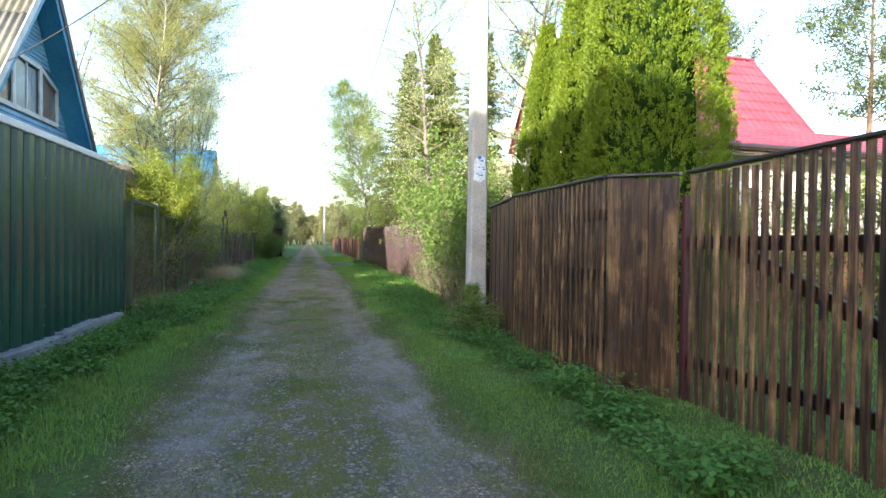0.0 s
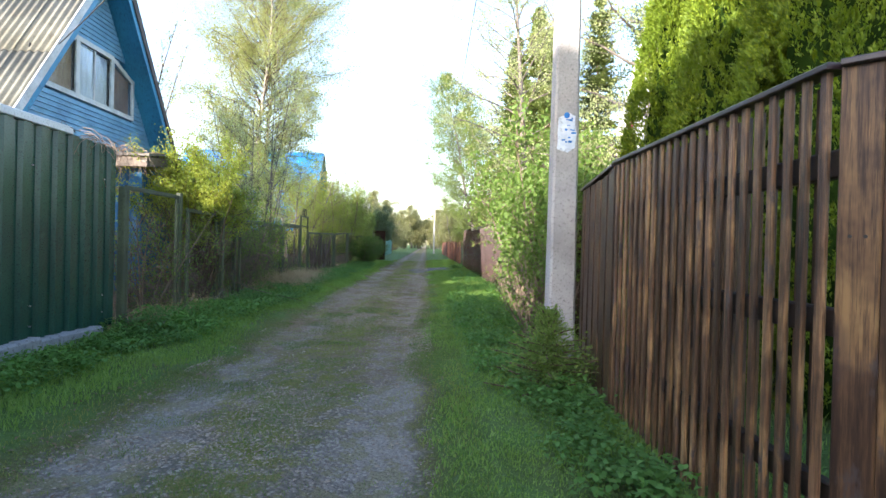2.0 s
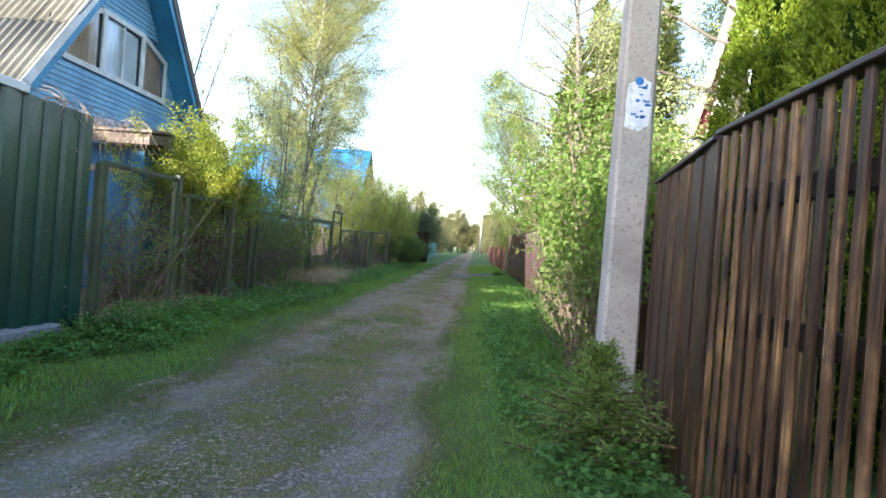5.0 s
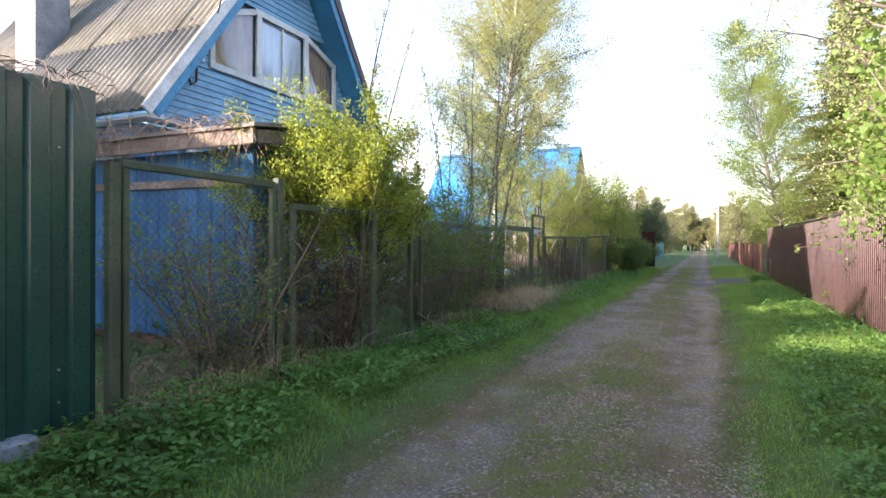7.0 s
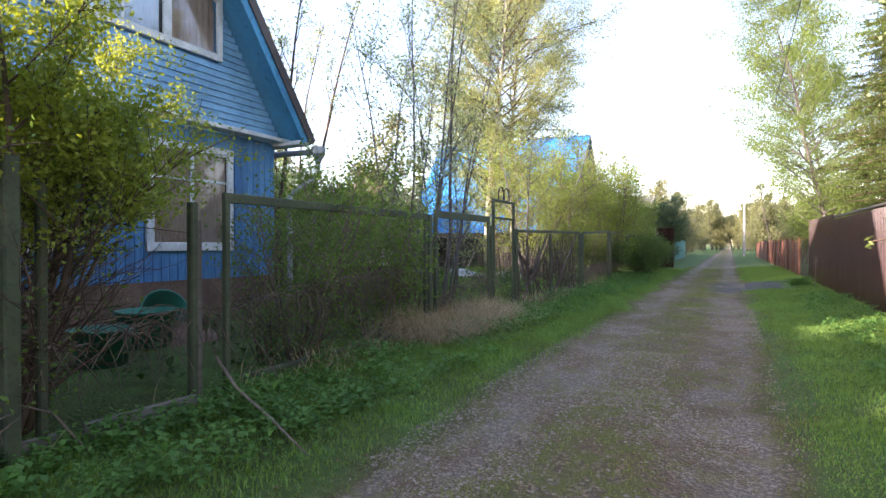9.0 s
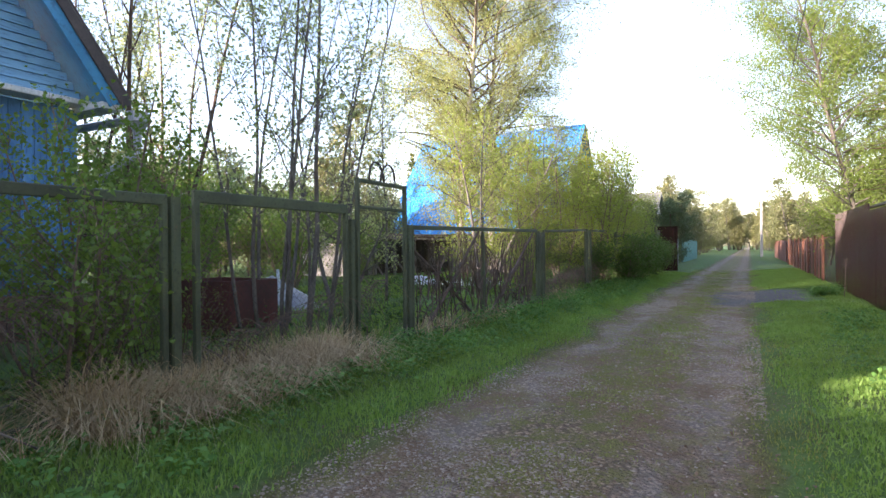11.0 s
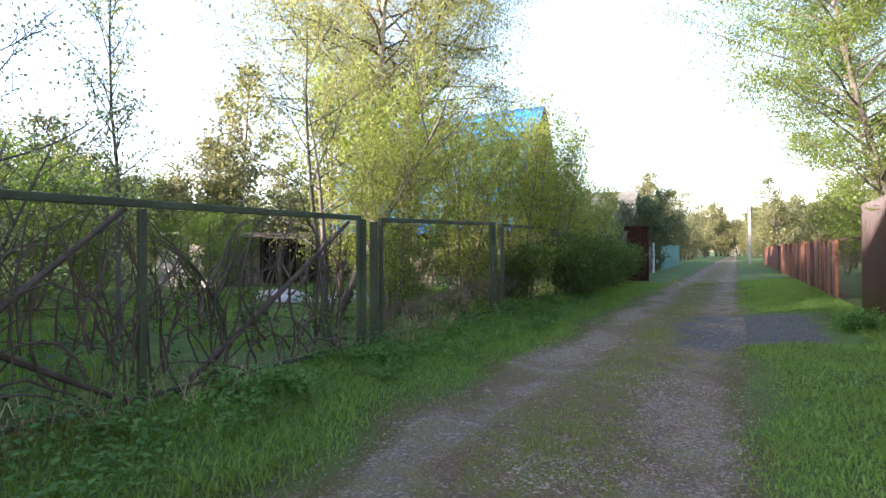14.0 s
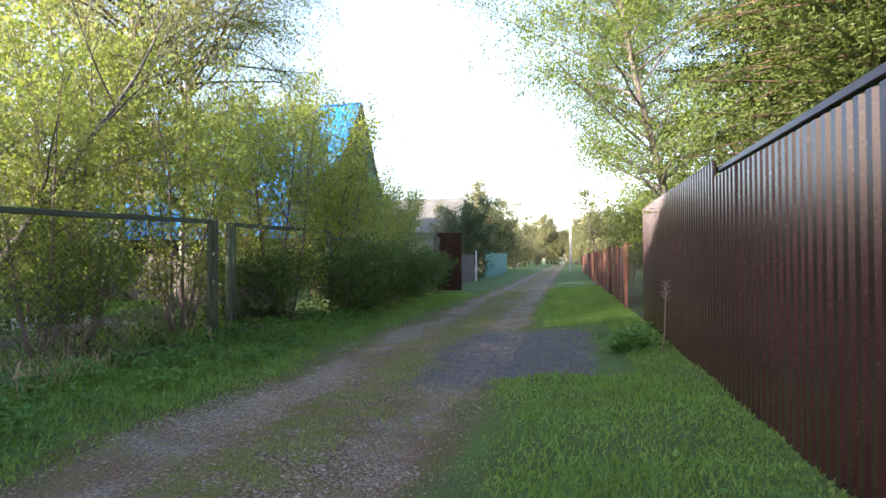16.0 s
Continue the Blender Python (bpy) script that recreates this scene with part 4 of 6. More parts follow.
    for a, b, mt in ((WY0 + 0.07, 14.32, M_CURTAIN), (14.49, 15.62, M_LACE), (15.79, WY1 - 0.06, M_CURTAIN)):
        s = Shape()
        n = 24
        vs = []
        for i in range(n + 1):
            yy = a + (b - a) * i / n
            xx = wx - 0.062 + 0.012 * math.sin(i * 1.9)
            zt = min(5.3, 5.0 + (yy - WY0) * 0.36, 5.34 - max(0, yy - 15.75) * 0.33)
            vs += [(xx, yy, WZ0 + 0.06), (xx + 0.006 * math.sin(i), yy, zt)]
        s.add(vs, [(2 * i, 2 * i + 2, 2 * i + 3, 2 * i + 1) for i in range(n)])
        part("curtain", s, mt, win, "faded curtain", True)
        pane = part("pane", Shape().prism([(0, a, WZ0 + 0.05), (0, b, WZ0 + 0.05), (0, b, min(5.32, 5.36 - max(0, b - 15.75) * 0.33)), (0, a, min(5.32, 5.0 + (a - WY0) * 0.36))], (wx - 0.012, 0, 0), (wx - 0.008, 0, 0)), M_GLASS, win)
        pane.visible_shadow = False
    # lower windows
    for a, b in wins:
        lw = part("window", Shape().box(wx - 0.16, wx - 0.15, a, b, 1.22, 2.68), M_DARK_ROOM, t, "white carved-frame window with pale curtains")
        f = wx - 0.09
        for p, q in (((a, 1.2), (b, 1.2)), ((a, 2.70), (b, 2.70))):
            part("frame_board", Shape().beam((f, p[0] - 0.06, p[1]), (f, q[0] + 0.06, q[1]), 0.05, 0.13, 0.01), M_WHITE_WOOD, lw)
        for yy in (a, b):
            part("frame_board", Shape().beam((f + 0.003, yy, 1.14), (f + 0.003, yy, 2.76), 0.12, 0.05, 0.01, (1, 0, 0)), M_WHITE_WOOD, lw)
        c = (a + b) / 2
        part("mullion", Shape().beam((f - 0.02, c, 1.24), (f - 0.02, c, 2.66), 0.06, 0.04, 0.008, (1, 0, 0)), M_WHITE_WOOD, lw)
        for p, q in ((a + 0.06, c - 0.03), (c + 0.03, b - 0.06)):
            part("sash_bar", Shape().beam((f - 0.02, p, 2.22), (f - 0.02, q, 2.22), 0.035, 0.04, 0.006), M_WHITE_WOOD, lw)
            s, vs = Shape(), []
            for i in range(13):
                yy = p + (q - p) * i / 12
                vs += [(wx - 0.135 + 0.008 * math.sin(i * 2.1), yy, 1.25), (wx - 0.135, yy, 2.65)]
            s.add(vs, [(2 * i, 2 * i + 2, 2 * i + 3, 2 * i + 1) for i in range(12)])
            part("curtain", s, M_CURTAIN, lw, "", True)
            pane = part("pane", Shape().box(f - 0.032, f - 0.028, p, q, 1.25, 2.66), M_GLASS, lw)
            pane.visible_shadow = False
    # roof: corrugated slate slopes, boarded overhang, verge boards
    xo = -5.92
    L = math.hypot(yc - 11.85, ridge - 3.05)
    for sgn in (-1, 1):
        ye, out = yc + sgn * 3.18, Vector((0, sgn * (ridge - eave), yc - 11.9)).normalized()
        up = Vector((0, -sgn * (yc - 11.9), ridge - eave)).normalized()
        deck = part("roof_deck", Shape().prism([(xo, ye, 3.0), (xo, ye, 3.05), (xo, yc, ridge), (xo, yc, ridge - 0.08)], (0, 0, 0), (xw - 0.4 - xo, 0, 0)), M_BLUE_TRIM, t, "blue boarded roof overhang")
        x = xw - 0.45
        k = 0
        while x < xo:
            for r in range(3):
                o = Vector((x, ye, 3.05)) + up * (L * r / 3) + out * (0.02 + 0.006 * (k % 2) + 0.012 * (2 - r) * 0)
                w = min(1.1, xo + 0.04 - x)
                if w < 0.1:
                    continue
                part("slate_sheet", Shape().sheet(o + out * 0.014 * r, (1, 0, 0), up, out, w, L / 3 + 0.1, 0.15, 0.045, "wave"), M_SLATE, t, "", True)
            x += 1.05
            k += 1
        part("verge_board", Shape().beam((xo + 0.02, ye + sgn * 0.03, 3.05), (xo + 0.02, yc, ridge + 0.02), 0.035, 0.16, 0.006), M_WHITE_WOOD if sgn < 0 else M_VERGE, t, "weathered verge board")
        part("soffit_board", Shape().beam((xo - 0.005, ye - sgn * 0.10, 3.06), (xo - 0.005, yc, ridge - 0.16), 0.02, 0.22, 0.004), M_BLUE_TRIM, t)
    part("eave_box", Shape().box(xw, xo - 0.03, 17.9, 18.16, 2.98, 3.05), M_WHITE_WOOD, t)
    part("eave_box", Shape().box(xw, xo - 0.03, 11.84, 12.1, 2.98, 3.05), M_WHITE_WOOD, t)
    ch = part("chimney", Shape().box(-10.6, -10.0, 12.7, 13.3, 4.2, 6.3), M_CONCRETE_BASE, t, "grey rendered chimney stack")
    # gutter, funnel and drainpipe on the corner
    part("gutter", Shape().tube([(-12.4, 18.3, 2.98), (-5.85, 18.3, 2.90)], 0.055, 8), M_ZINC, t)
    part("drainpipe", Shape().tube([(-5.85, 18.3, 2.98), (-5.85, 18.3, 2.86), (-5.85, 18.3, 2.74), (-5.86, 18.3, 2.70), (-5.86, 18.3, 2.45), (-6.2, 18.1, 2.2), (-6.3, 18.06, 2.1), (-6.3, 18.06, 0.4)], [0.13, 0.13, 0.06, 0.05, 0.05, 0.05, 0.05, 0.05], 10), M_ZINC, t, "zinc funnel and drainpipe")
    # service box and cables beside the gable window
    bx = part("meter_box", Shape().beam((wx + 0.06, 13.03, 4.12), (wx + 0.06, 13.03, 4.42), 0.2, 0.14, 0.012, (1, 0, 0)), M_WHITE_METAL, t, "pale metal service box")
    pts = [(wx + 0.05, 12.95, 4.75), (wx + 0.06, 12.86, 4.3), (wx + 0.06, 12.84, 3.9), (wx + 0.06, 12.92, 3.72), (wx + 0.06, 13.02, 3.8), (wx + 0.06, 13.03, 4.1)]
    part("cable_loop", Shape().tube(pts, 0.018, 6), M_CABLE, t)
    part("bracket", Shape().tube([(wx, 13.05, 4.7), (wx + 0.45, 13.05, 4.72)], 0.02, 6), M_CABLE, t)


blue_house()


def annex():
    t = thing("porch_shed", (-5.0, 11.6, 0), "blue board lean-to porch with vine-covered roof edge", "shed")
    for x in np.arange(-7.4, -3.75, 0.2):
        part("board", Shape().beam((x + 0.1, 11.02, 0.25), (x + 0.1, 11.02, 2.28), 0.196, 0.025, 0.005, (0, 1, 0)), M_OLD_BOARD, t)
    for y in np.arange(11.05, 12.0, 0.14):
        part("board", Shape().beam((-3.62, y + 0.07, 0.25), (-3.62, y + 0.07, 2.28), 0.025, 0.132, 0.005, (0, 1, 0)), M_OLD_BOARD, t)
    part("rail", Shape().beam((-7.4, 10.99, 1.95), (-3.62, 10.99, 1.93), 0.03, 0.09, 0.006), M_FASCIA, t, "grey weathered cross rail")
    part("base", Shape().box(-7.4, -3.66, 11.06, 11.9, -0.05, 0.3), M_BRICK_BASE, t)
    part("fascia", Shape().beam((-7.5, 10.86, 2.36), (-3.45, 10.86, 2.36), 0.04, 0.16, 0.008), M_FASCIA, t, "weathered grey-brown fascia board")
    part("side_fascia", Shape().beam((-3.46, 10.9, 2.36), (-3.46, 12.03, 2.5), 0.04, 0.14, 0.008), M_FASCIA, t)
    t.location += Vector((0.22, 0.10, 0))
    part("roof", Shape().prism([(-7.28, 10.9, 2.44), (-7.28, 12.02, 2.60), (-7.28, 12.02, 2.64), (-7.28, 10.9, 2.48)], (0, 0, 0), (4.1, 0, 0)), M_PLANK, t, "old felted plank roof")


annex()


# ---------------------------------------------------------------- house with the cyan roof
def cyan_house():
    t = thing("house", (-11, 43.7, 0), "timber house with a bright cyan sheet-metal roof", "house")
    xr, xl, yc = -6.6, -16.6, 43.7
    ridge, eave, run = 7.65, 1.9, 4.3
    up = Vector((0, run, ridge - eave)).normalized()
    out = Vector((0, -(ridge - eave), run)).normalized()
    L = math.hypot(run, ridge - eave)
    x = xl
    while x < xr - 0.05:
        w = min(1.1, xr - x)
        part("roof_sheet", Shape().sheet((x, yc - run, eave), (1, 0, 0), up, out, w, L, 0.18, 0.03), M_CYAN_ROOF, t)
        x += 1.1
    part("roof_back", Shape().prism([(xl, yc, ridge), (xl, yc + run, eave), (xl, yc + run, eave - 0.06), (xl, yc, ridge - 0.08)], (0, 0, 0), (xr - xl, 0, 0)), M_CYAN_ROOF, t)
    part("gable", Shape().prism([(0, yc - run + 0.3, 0.3), (0, yc + run - 0.3, 0.3), (0, yc + run - 0.3, eave + 0.1), (0, yc, ridge - 0.3), (0, yc - run + 0.3, eave + 0.1)], (xr - 0.6, 0, 0), (xr - 0.5, 0, 0)), M_DARK_WOOD, t, "dark brown boarded gable")
    part("front_wall", Shape().box(xl, xr - 0.5, yc - run + 0.5, yc - run + 0.65, 0, eave + 0.4), M_DARK_WOOD, t)
    for s in (-1, 1):
        part("verge_board", Shape().beam((xr, yc + s * run, eave - 0.04), (xr, yc, ridge - 0.04), 0.03, 0.18, 0.005), M_DARK_WOOD, t)
    part("ridge_cap", Shape().beam((xl, yc, ridge + 0.03), (xr, yc, ridge + 0.03), 0.3, 0.04, 0.01), M_CYAN_ROOF, t)


cyan_house()


# ---------------------------------------------------------------- house with the red roof
def red_house():
    t = thing("house", (9, 12.5, 0), "cream rendered house under a red tile-pattern metal roof", "house")
    x0, x1, y0, y1 = 5.6, 15.5, 9.4, 16.5
    part("wall", Shape().box(x0, x1, y0, y1, -0.1, 3.2), M_CREAM, t)
    part("fascia", Shape().box(x0 - 0.5, x1 + 0.5, y0 - 0.56, y0 - 0.5, 3.0, 3.16), M_DARK_WOOD, t)
    part("gutter", Shape().tube([(x0 - 0.5, y0 - 0.62, 3.12), (x1 + 0.5, y0 - 0.62, 3.08)], 0.06, 8), M_CAP, t)
    part("soffit", Shape().box(x0 - 0.5, x1 + 0.5, y0 - 0.5, y0, 3.05, 3.1), M_WHITE_WOOD, t)

    def tiled(origin, across, up, out, width, length, narrow=0.0):
        """Stepped rows of pressed tile sheet, narrowing to the top where it is a hip."""
        o, u, v, w = Vector(origin), Vector(across).normalized(), Vector(up).normalized(), Vector(out).normalized()
        s = Shape()
        rows = int(length / 0.35)
        for r in range(rows):
            a0, a1 = r * length / rows, (r + 1) * length / rows
            ins = narrow * (a1 / length)
            wd = width - 2 * ins if narrow > 0 else width + narrow * a1 / length
            st = ins if narrow > 0 else 0
            n = max(4, int(wd / 0.046))
            vs = []
            for i in range(n + 1):
                x = st + wd * i / n
                h = 0.016 * math.sin(2 * math.pi * x / 0.185)
                vs.append(o + u * x + v * a0 + w * (h + 0.035))
                vs.append(o + u * x + v * a1 + w * (h + 0.008))
                vs.append(o + u * x + v * a0 + w * (h + 0.005))
            s.add(vs, [(3 * i, 3 * i + 3, 3 * i + 4, 3 * i + 1) for i in range(n)] + [(3 * i + 2, 3 * i + 5, 3 * i + 3, 3 * i) for i in range(n)])
        return s

    up = Vector((0, 1.9, 0.75))
    part("lower_roof", tiled((x0 - 0.5, y0 - 0.55, 3.16), (1, 0, 0), up, (0, -0.75, 1.9), x1 - x0 + 1, up.length), M_RED_TILE, t, "red tile-pattern sheet skirt roof", True)
    up2 = Vector((0, 1.9, 2.3))
    part("upper_roof", tiled((x0 - 0.3, y0 + 1.3, 3.88), (1, 0, 0), up2, (0, -2.3, 1.9), 6.0, up2.length, 0), M_RED_TILE, t, "red tile-pattern sheet roof", True)
    part("ridge", Shape().beam((x0 - 0.3, y0 + 3.2, 6.18), (x0 + 5.75, y0 + 3.2, 6.18), 0.2, 0.06, 0.02), M_RED_TILE, t)
    part("verge_board", Shape().beam((x0 + 5.72, y0 + 1.25, 3.86), (x0 + 5.72, y0 + 3.2, 6.16), 0.05, 0.12, 0.01), M_RED_TILE, t)
    part("gable", Shape().prism([(0, y0 + 1.5, 3.1), (0, y0 + 4.9, 3.1), (0, y0 + 3.2, 6.05)], (x0 + 5.4, 0, 0), (x0 + 5.5, 0, 0)), M_CREAM, t)
    part("attic_wall", Shape().prism([(0, y0 + 1.5, 3.1), (0, y0 + 4.9, 3.1), (0, y0 + 3.2, 6.05)], (x0 - 0.33, 0, 0), (x0 - 0.25, 0, 0)), M_WHITE_METAL, t, "white boarded attic gable")
    part("back_roof", Shape().prism([(0, y0 + 3.2, 6.15), (0, y0 + 5.2, 3.8), (0, y0 + 5.2, 3.7), (0, y0 + 3.2, 6.05)], (x0 - 0.3, 0, 0), (x0 + 5.7, 0, 0)), M_RED_TILE, t)
    for yy in (1.22, 5.22):
        part("verge_board", Shape().beam((x0 - 0.37, y0 + yy, 3.76), (x0 - 0.37, y0 + 3.2, 6.20), 0.08, 0.24, 0.01), M_WHITE_METAL, t, "white verge board")
    part("roof_flat", Shape().box(x0, x1, y0 + 1.2, y1, 3.2, 3.8), M_CREAM, t)
    for i, xx in enumerate((8.2, 10.4, 12.6)):
        w = part("window", Shape().box(xx - 0.5, xx + 0.5, y0 - 0.012, y0 + 0.02, 1.1, 2.45), M_DARK_ROOM, t, "window with a broad white surround")
        for a, b, c, d in ((xx - 0.6, xx + 0.6, 2.42, 2.54), (xx - 0.6, xx + 0.6, 1.0, 1.12)):
            part("frame_board", Shape().beam((a, y0 - 0.03, (c + d) / 2), (b, y0 - 0.03, (c + d) / 2), 0.05, 0.12, 0.01), M_WHITE_METAL, w)
        for a in (xx - 0.54, xx, xx + 0.54):
            part("frame_board", Shape().beam((a, y0 - 0.034, 1.05), (a, y0 - 0.034, 2.5), 0.1, 0.05, 0.01, (0, 1, 0)), M_WHITE_METAL, w)


red_house()


# ---------------------------------------------------------------- plants
def leaf_quads(centres, length, width, rng, lie=0.0, dirs=None):
    """Rhombic leaves at the given points. lie: 0 turned at random, 1 lying flat. dirs: optional leaf directions."""
    n = len(centres)
    d = rng.normal(size=(n, 3)) if dirs is None else dirs + rng.normal(size=(n, 3)) * 0.35
    d /= np.linalg.norm(d, axis=1, keepdims=True) + 1e-9
    u = rng.normal(size=(n, 3)) * (1 - lie) + np.array([0, 0, 1.0]) * lie * 2
    s = np.cross(d, u)
    s /= np.linalg.norm(s, axis=1, keepdims=True) + 1e-9
    k = rng.uniform(0.65, 1.3, size=(n, 1))
    L, W = length * k, width * k
    nrm = np.cross(s, d) * (W * 0.25)
    c = np.asarray(centres)
    v = np.stack([c - d * L * 0.5, c + s * W * 0.5 + nrm, c + d * L * 0.5, c - s * W * 0.5 + nrm], 1).reshape(-1, 3)
    f = np.arange(4 * n).reshape(n, 4)
    return v, f


def crown_mesh(name, points, length, width, material, rng, lie=0.0, dirs=None):
    v, f = leaf_quads(np.asarray(points), length, width, rng, lie, dirs)
    return fast_mesh(name, v, f, material)


def limb(rng, start, direction, length, n, lift, wobble):
    pts, d, p = [Vector(start)], Vector(direction).normalized(), Vector(start)
    step = length / n
    for _ in range(n):
        d = (d + Vector(rng.normal(size=3)) * wobble + Vector((0, 0, lift))).normalized()
        p = p + d * step
        pts.append(p.copy())
    return pts


def broadleaf(seed, height, girth, stems=1, base=0.3, reach=2.0, angle=45, lift=0.03, twig_lift=0.0, n_limb=26, n_twig=7, leaves=9000,
              leaf=(0.05, 0.035), bark=None, leaf_mat=None, lean=0.05, spread=0.15, shape=0.6, scatter=0.12, wobble=0.10, leaf_base=0.0, lie=0.0, twig_r=0.004, foot=0.10):
    """A tree or shrub at the origin: tapering stems, limbs, twigs and separate leaves. Returns (wood mesh, crown mesh)."""
    rng = np.random.default_rng(seed)
    wood, twigs, tips, wts = [], Shape(), [], []
    for s in range(stems):
        az = 2 * math.pi * (s / max(1, stems)) + rng.uniform(-0.5, 0.5)
        tilt = (spread if stems > 1 else lean) * rng.uniform(0.6, 1.3)
        h = height * (1 if s == 0 else rng.uniform(0.65, 0.98))
        d = Vector((math.cos(az) * tilt, math.sin(az) * tilt, 1))
        ring = 0.0 if stems == 1 else foot
        start = (math.cos(az) * ring, math.sin(az) * ring, -0.1)
        nseg = 10
        st = limb(rng, start, d, h + 0.1, nseg, 0.02, 0.045)
        g = girth * (1 if s == 0 else rng.uniform(0.55, 0.9))
        wood.append(Shape())
        wood[-1].tube(st, [g * (1 - 0.93 * (i / nseg) ** 0.9) + 0.003 for i in range(nseg + 1)], 8)
        nl = max(4, int(n_limb / stems))
        for k in range(nl):
            f = base + (0.98 - base) * ((k + rng.uniform(0, 1)) / nl)
            i = min(nseg - 1, int(f * nseg))
            p = st[i].lerp(st[i + 1], f * nseg - i)
            a = k * 2.39996 + rng.uniform(-0.4, 0.4) + s
            q = (f - base) / (1 - base)
            prof = (math.sin(math.pi * min(1, (q * 0.92 + 0.10))) ** 0.7) if shape > 0.5 else (1 - q) ** 0.8
            ln = max(0.15, reach * prof * rng.uniform(0.7, 1.15) / (1 if stems == 1 else 1.25))
            el = radians(angle) * (0.6 + 0.7 * q)
            dr = Vector((math.cos(a) * math.cos(el), math.sin(a) * math.cos(el), math.sin(el)))
            lb = limb(rng, p, dr, ln, 5, lift, wobble)
            r0 = max(twig_r * 1.3, g * (1 - f) * 0.42 + 0.004)
            twigs.tube(lb, [r0 * (1 - 0.8 * j / 5) for j in range(6)], 5, False)
            for m in range(n_twig):
                b = rng.uniform(0.25, 1.0) * 5
                j = min(4, int(b))
                tp = lb[j].lerp(lb[j + 1], b - j)
                td = (lb[j + 1] - lb[j]).normalized() + Vector(rng.normal(size=3)) * 0.55
                tl = ln * rng.uniform(0.22, 0.5) + 0.06
                tw = limb(rng, tp, td, tl, 3, twig_lift, 0.14)
                twigs.tube(tw, [twig_r * 1.2, twig_r, twig_r * 0.8, twig_r * 0.5], 3, False)
                for e in range(3):
                    tips.append((tw[e], tw[e + 1]))
                    wts.append(tl if f > leaf_base else 0.0)
    wts = np.array(wts) / sum(wts)
    pick = rng.choice(len(tips), size=leaves, p=wts)
    A = np.array([tuple(t[0]) for t in tips])[pick]
    B = np.array([tuple(t[1]) for t in tips])[pick]
    pts = A + (B - A) * rng.uniform(0, 1.1, size=(leaves, 1)) + rng.normal(size=(leaves, 3)) * scatter
    crown = crown_mesh("crown", pts, leaf[0], leaf[1], leaf_mat, rng, lie)
    return [w.mesh("stem" if stems > 1 else "trunk", bark, True) for w in wood], twigs.mesh("branch_work", M_TWIG if bark == M_BIRCH_BARK else bark, True), crown


def conifer(seed, height, girth, reach, tiers, per, leaves, needle=(0.10, 0.018), bark=None, leaf_mat=None, base=0.08, droop=-0.06, angle=-5):
    """A spruce at the origin: whorls of drooping boughs with flat needle sprays."""
    rng = np.random.default_rng(seed)
    wood, seg, w = Shape(), [], []
    st = limb(rng, (0, 0, -0.1), (0.01, 0.01, 1), height + 0.1, 10, 0.03, 0.012)
    wood.tube(st, [girth * (1 - 0.96 * i / 10) + 0.004 for i in range(11)], 8)
    for t in range(tiers):
        f = min(0.985, max(base, base + (0.985 - base) * (t / (tiers - 1)) ** 0.9 + rng.uniform(-0.016, 0.016)))
        i = min(9, int(f * 10))
        p = st[i].lerp(st[i + 1], f * 10 - i)
        for k in range(per):
            a = 2 * math.pi * (k + 0.37 * t) / per + rng.uniform(-0.3, 0.3)
            ln = (reach * (1 - f) ** 0.8 + 0.10) * rng.uniform(0.55, 1.2)
            el = radians(angle + 45 * max(0, f - 0.7) / 0.3)
            d = Vector((math.cos(a) * math.cos(el), math.sin(a) * math.cos(el), math.sin(el)))
            b = limb(rng, p, d, ln, 4, droop * (1 - f) + 0.02, 0.05)
            wood.tube(b, [0.006 + 0.02 * (1 - f) * girth / 0.15 * (1 - j / 5) for j in range(5)], 4, False)
            side = d.cross(Vector((0, 0, 1))).normalized()
            for j in range(4):
                seg.append((b[j], b[j + 1], d))
                w.append(0.6)
                for sg in (-1, 1):
                    tl = ln * 0.36 * (1 - 0.18 * j) * rng.uniform(0.6, 1.2)
                    e = b[j] + (side * sg + d * 0.7 + Vector((0, 0, -0.15))).normalized() * tl
                    seg.append((b[j], e, (e - b[j]).normalized()))
                    w.append(tl + 0.05)
    w = np.array(w) / sum(w)
    pick = rng.choice(len(seg), size=leaves, p=w)
    A = np.array([tuple(s[0]) for s in seg])[pick]
    B = np.array([tuple(s[1]) for s in seg])[pick]
    D = np.array([tuple(s[2]) for s in seg])[pick]
    pts = A + (B - A) * rng.uniform(0, 1.08, size=(leaves, 1)) + rng.normal(size=(leaves, 3)) * np.array([0.02, 0.02, 0.022]) * (1 + reach * 0.4)
    crown = crown_mesh("crown", pts, needle[0], needle[1], leaf_mat, rng, 0.3, D + rng.normal(size=D.shape) * 0.5)
    return wood.mesh("trunk", bark, True), crown


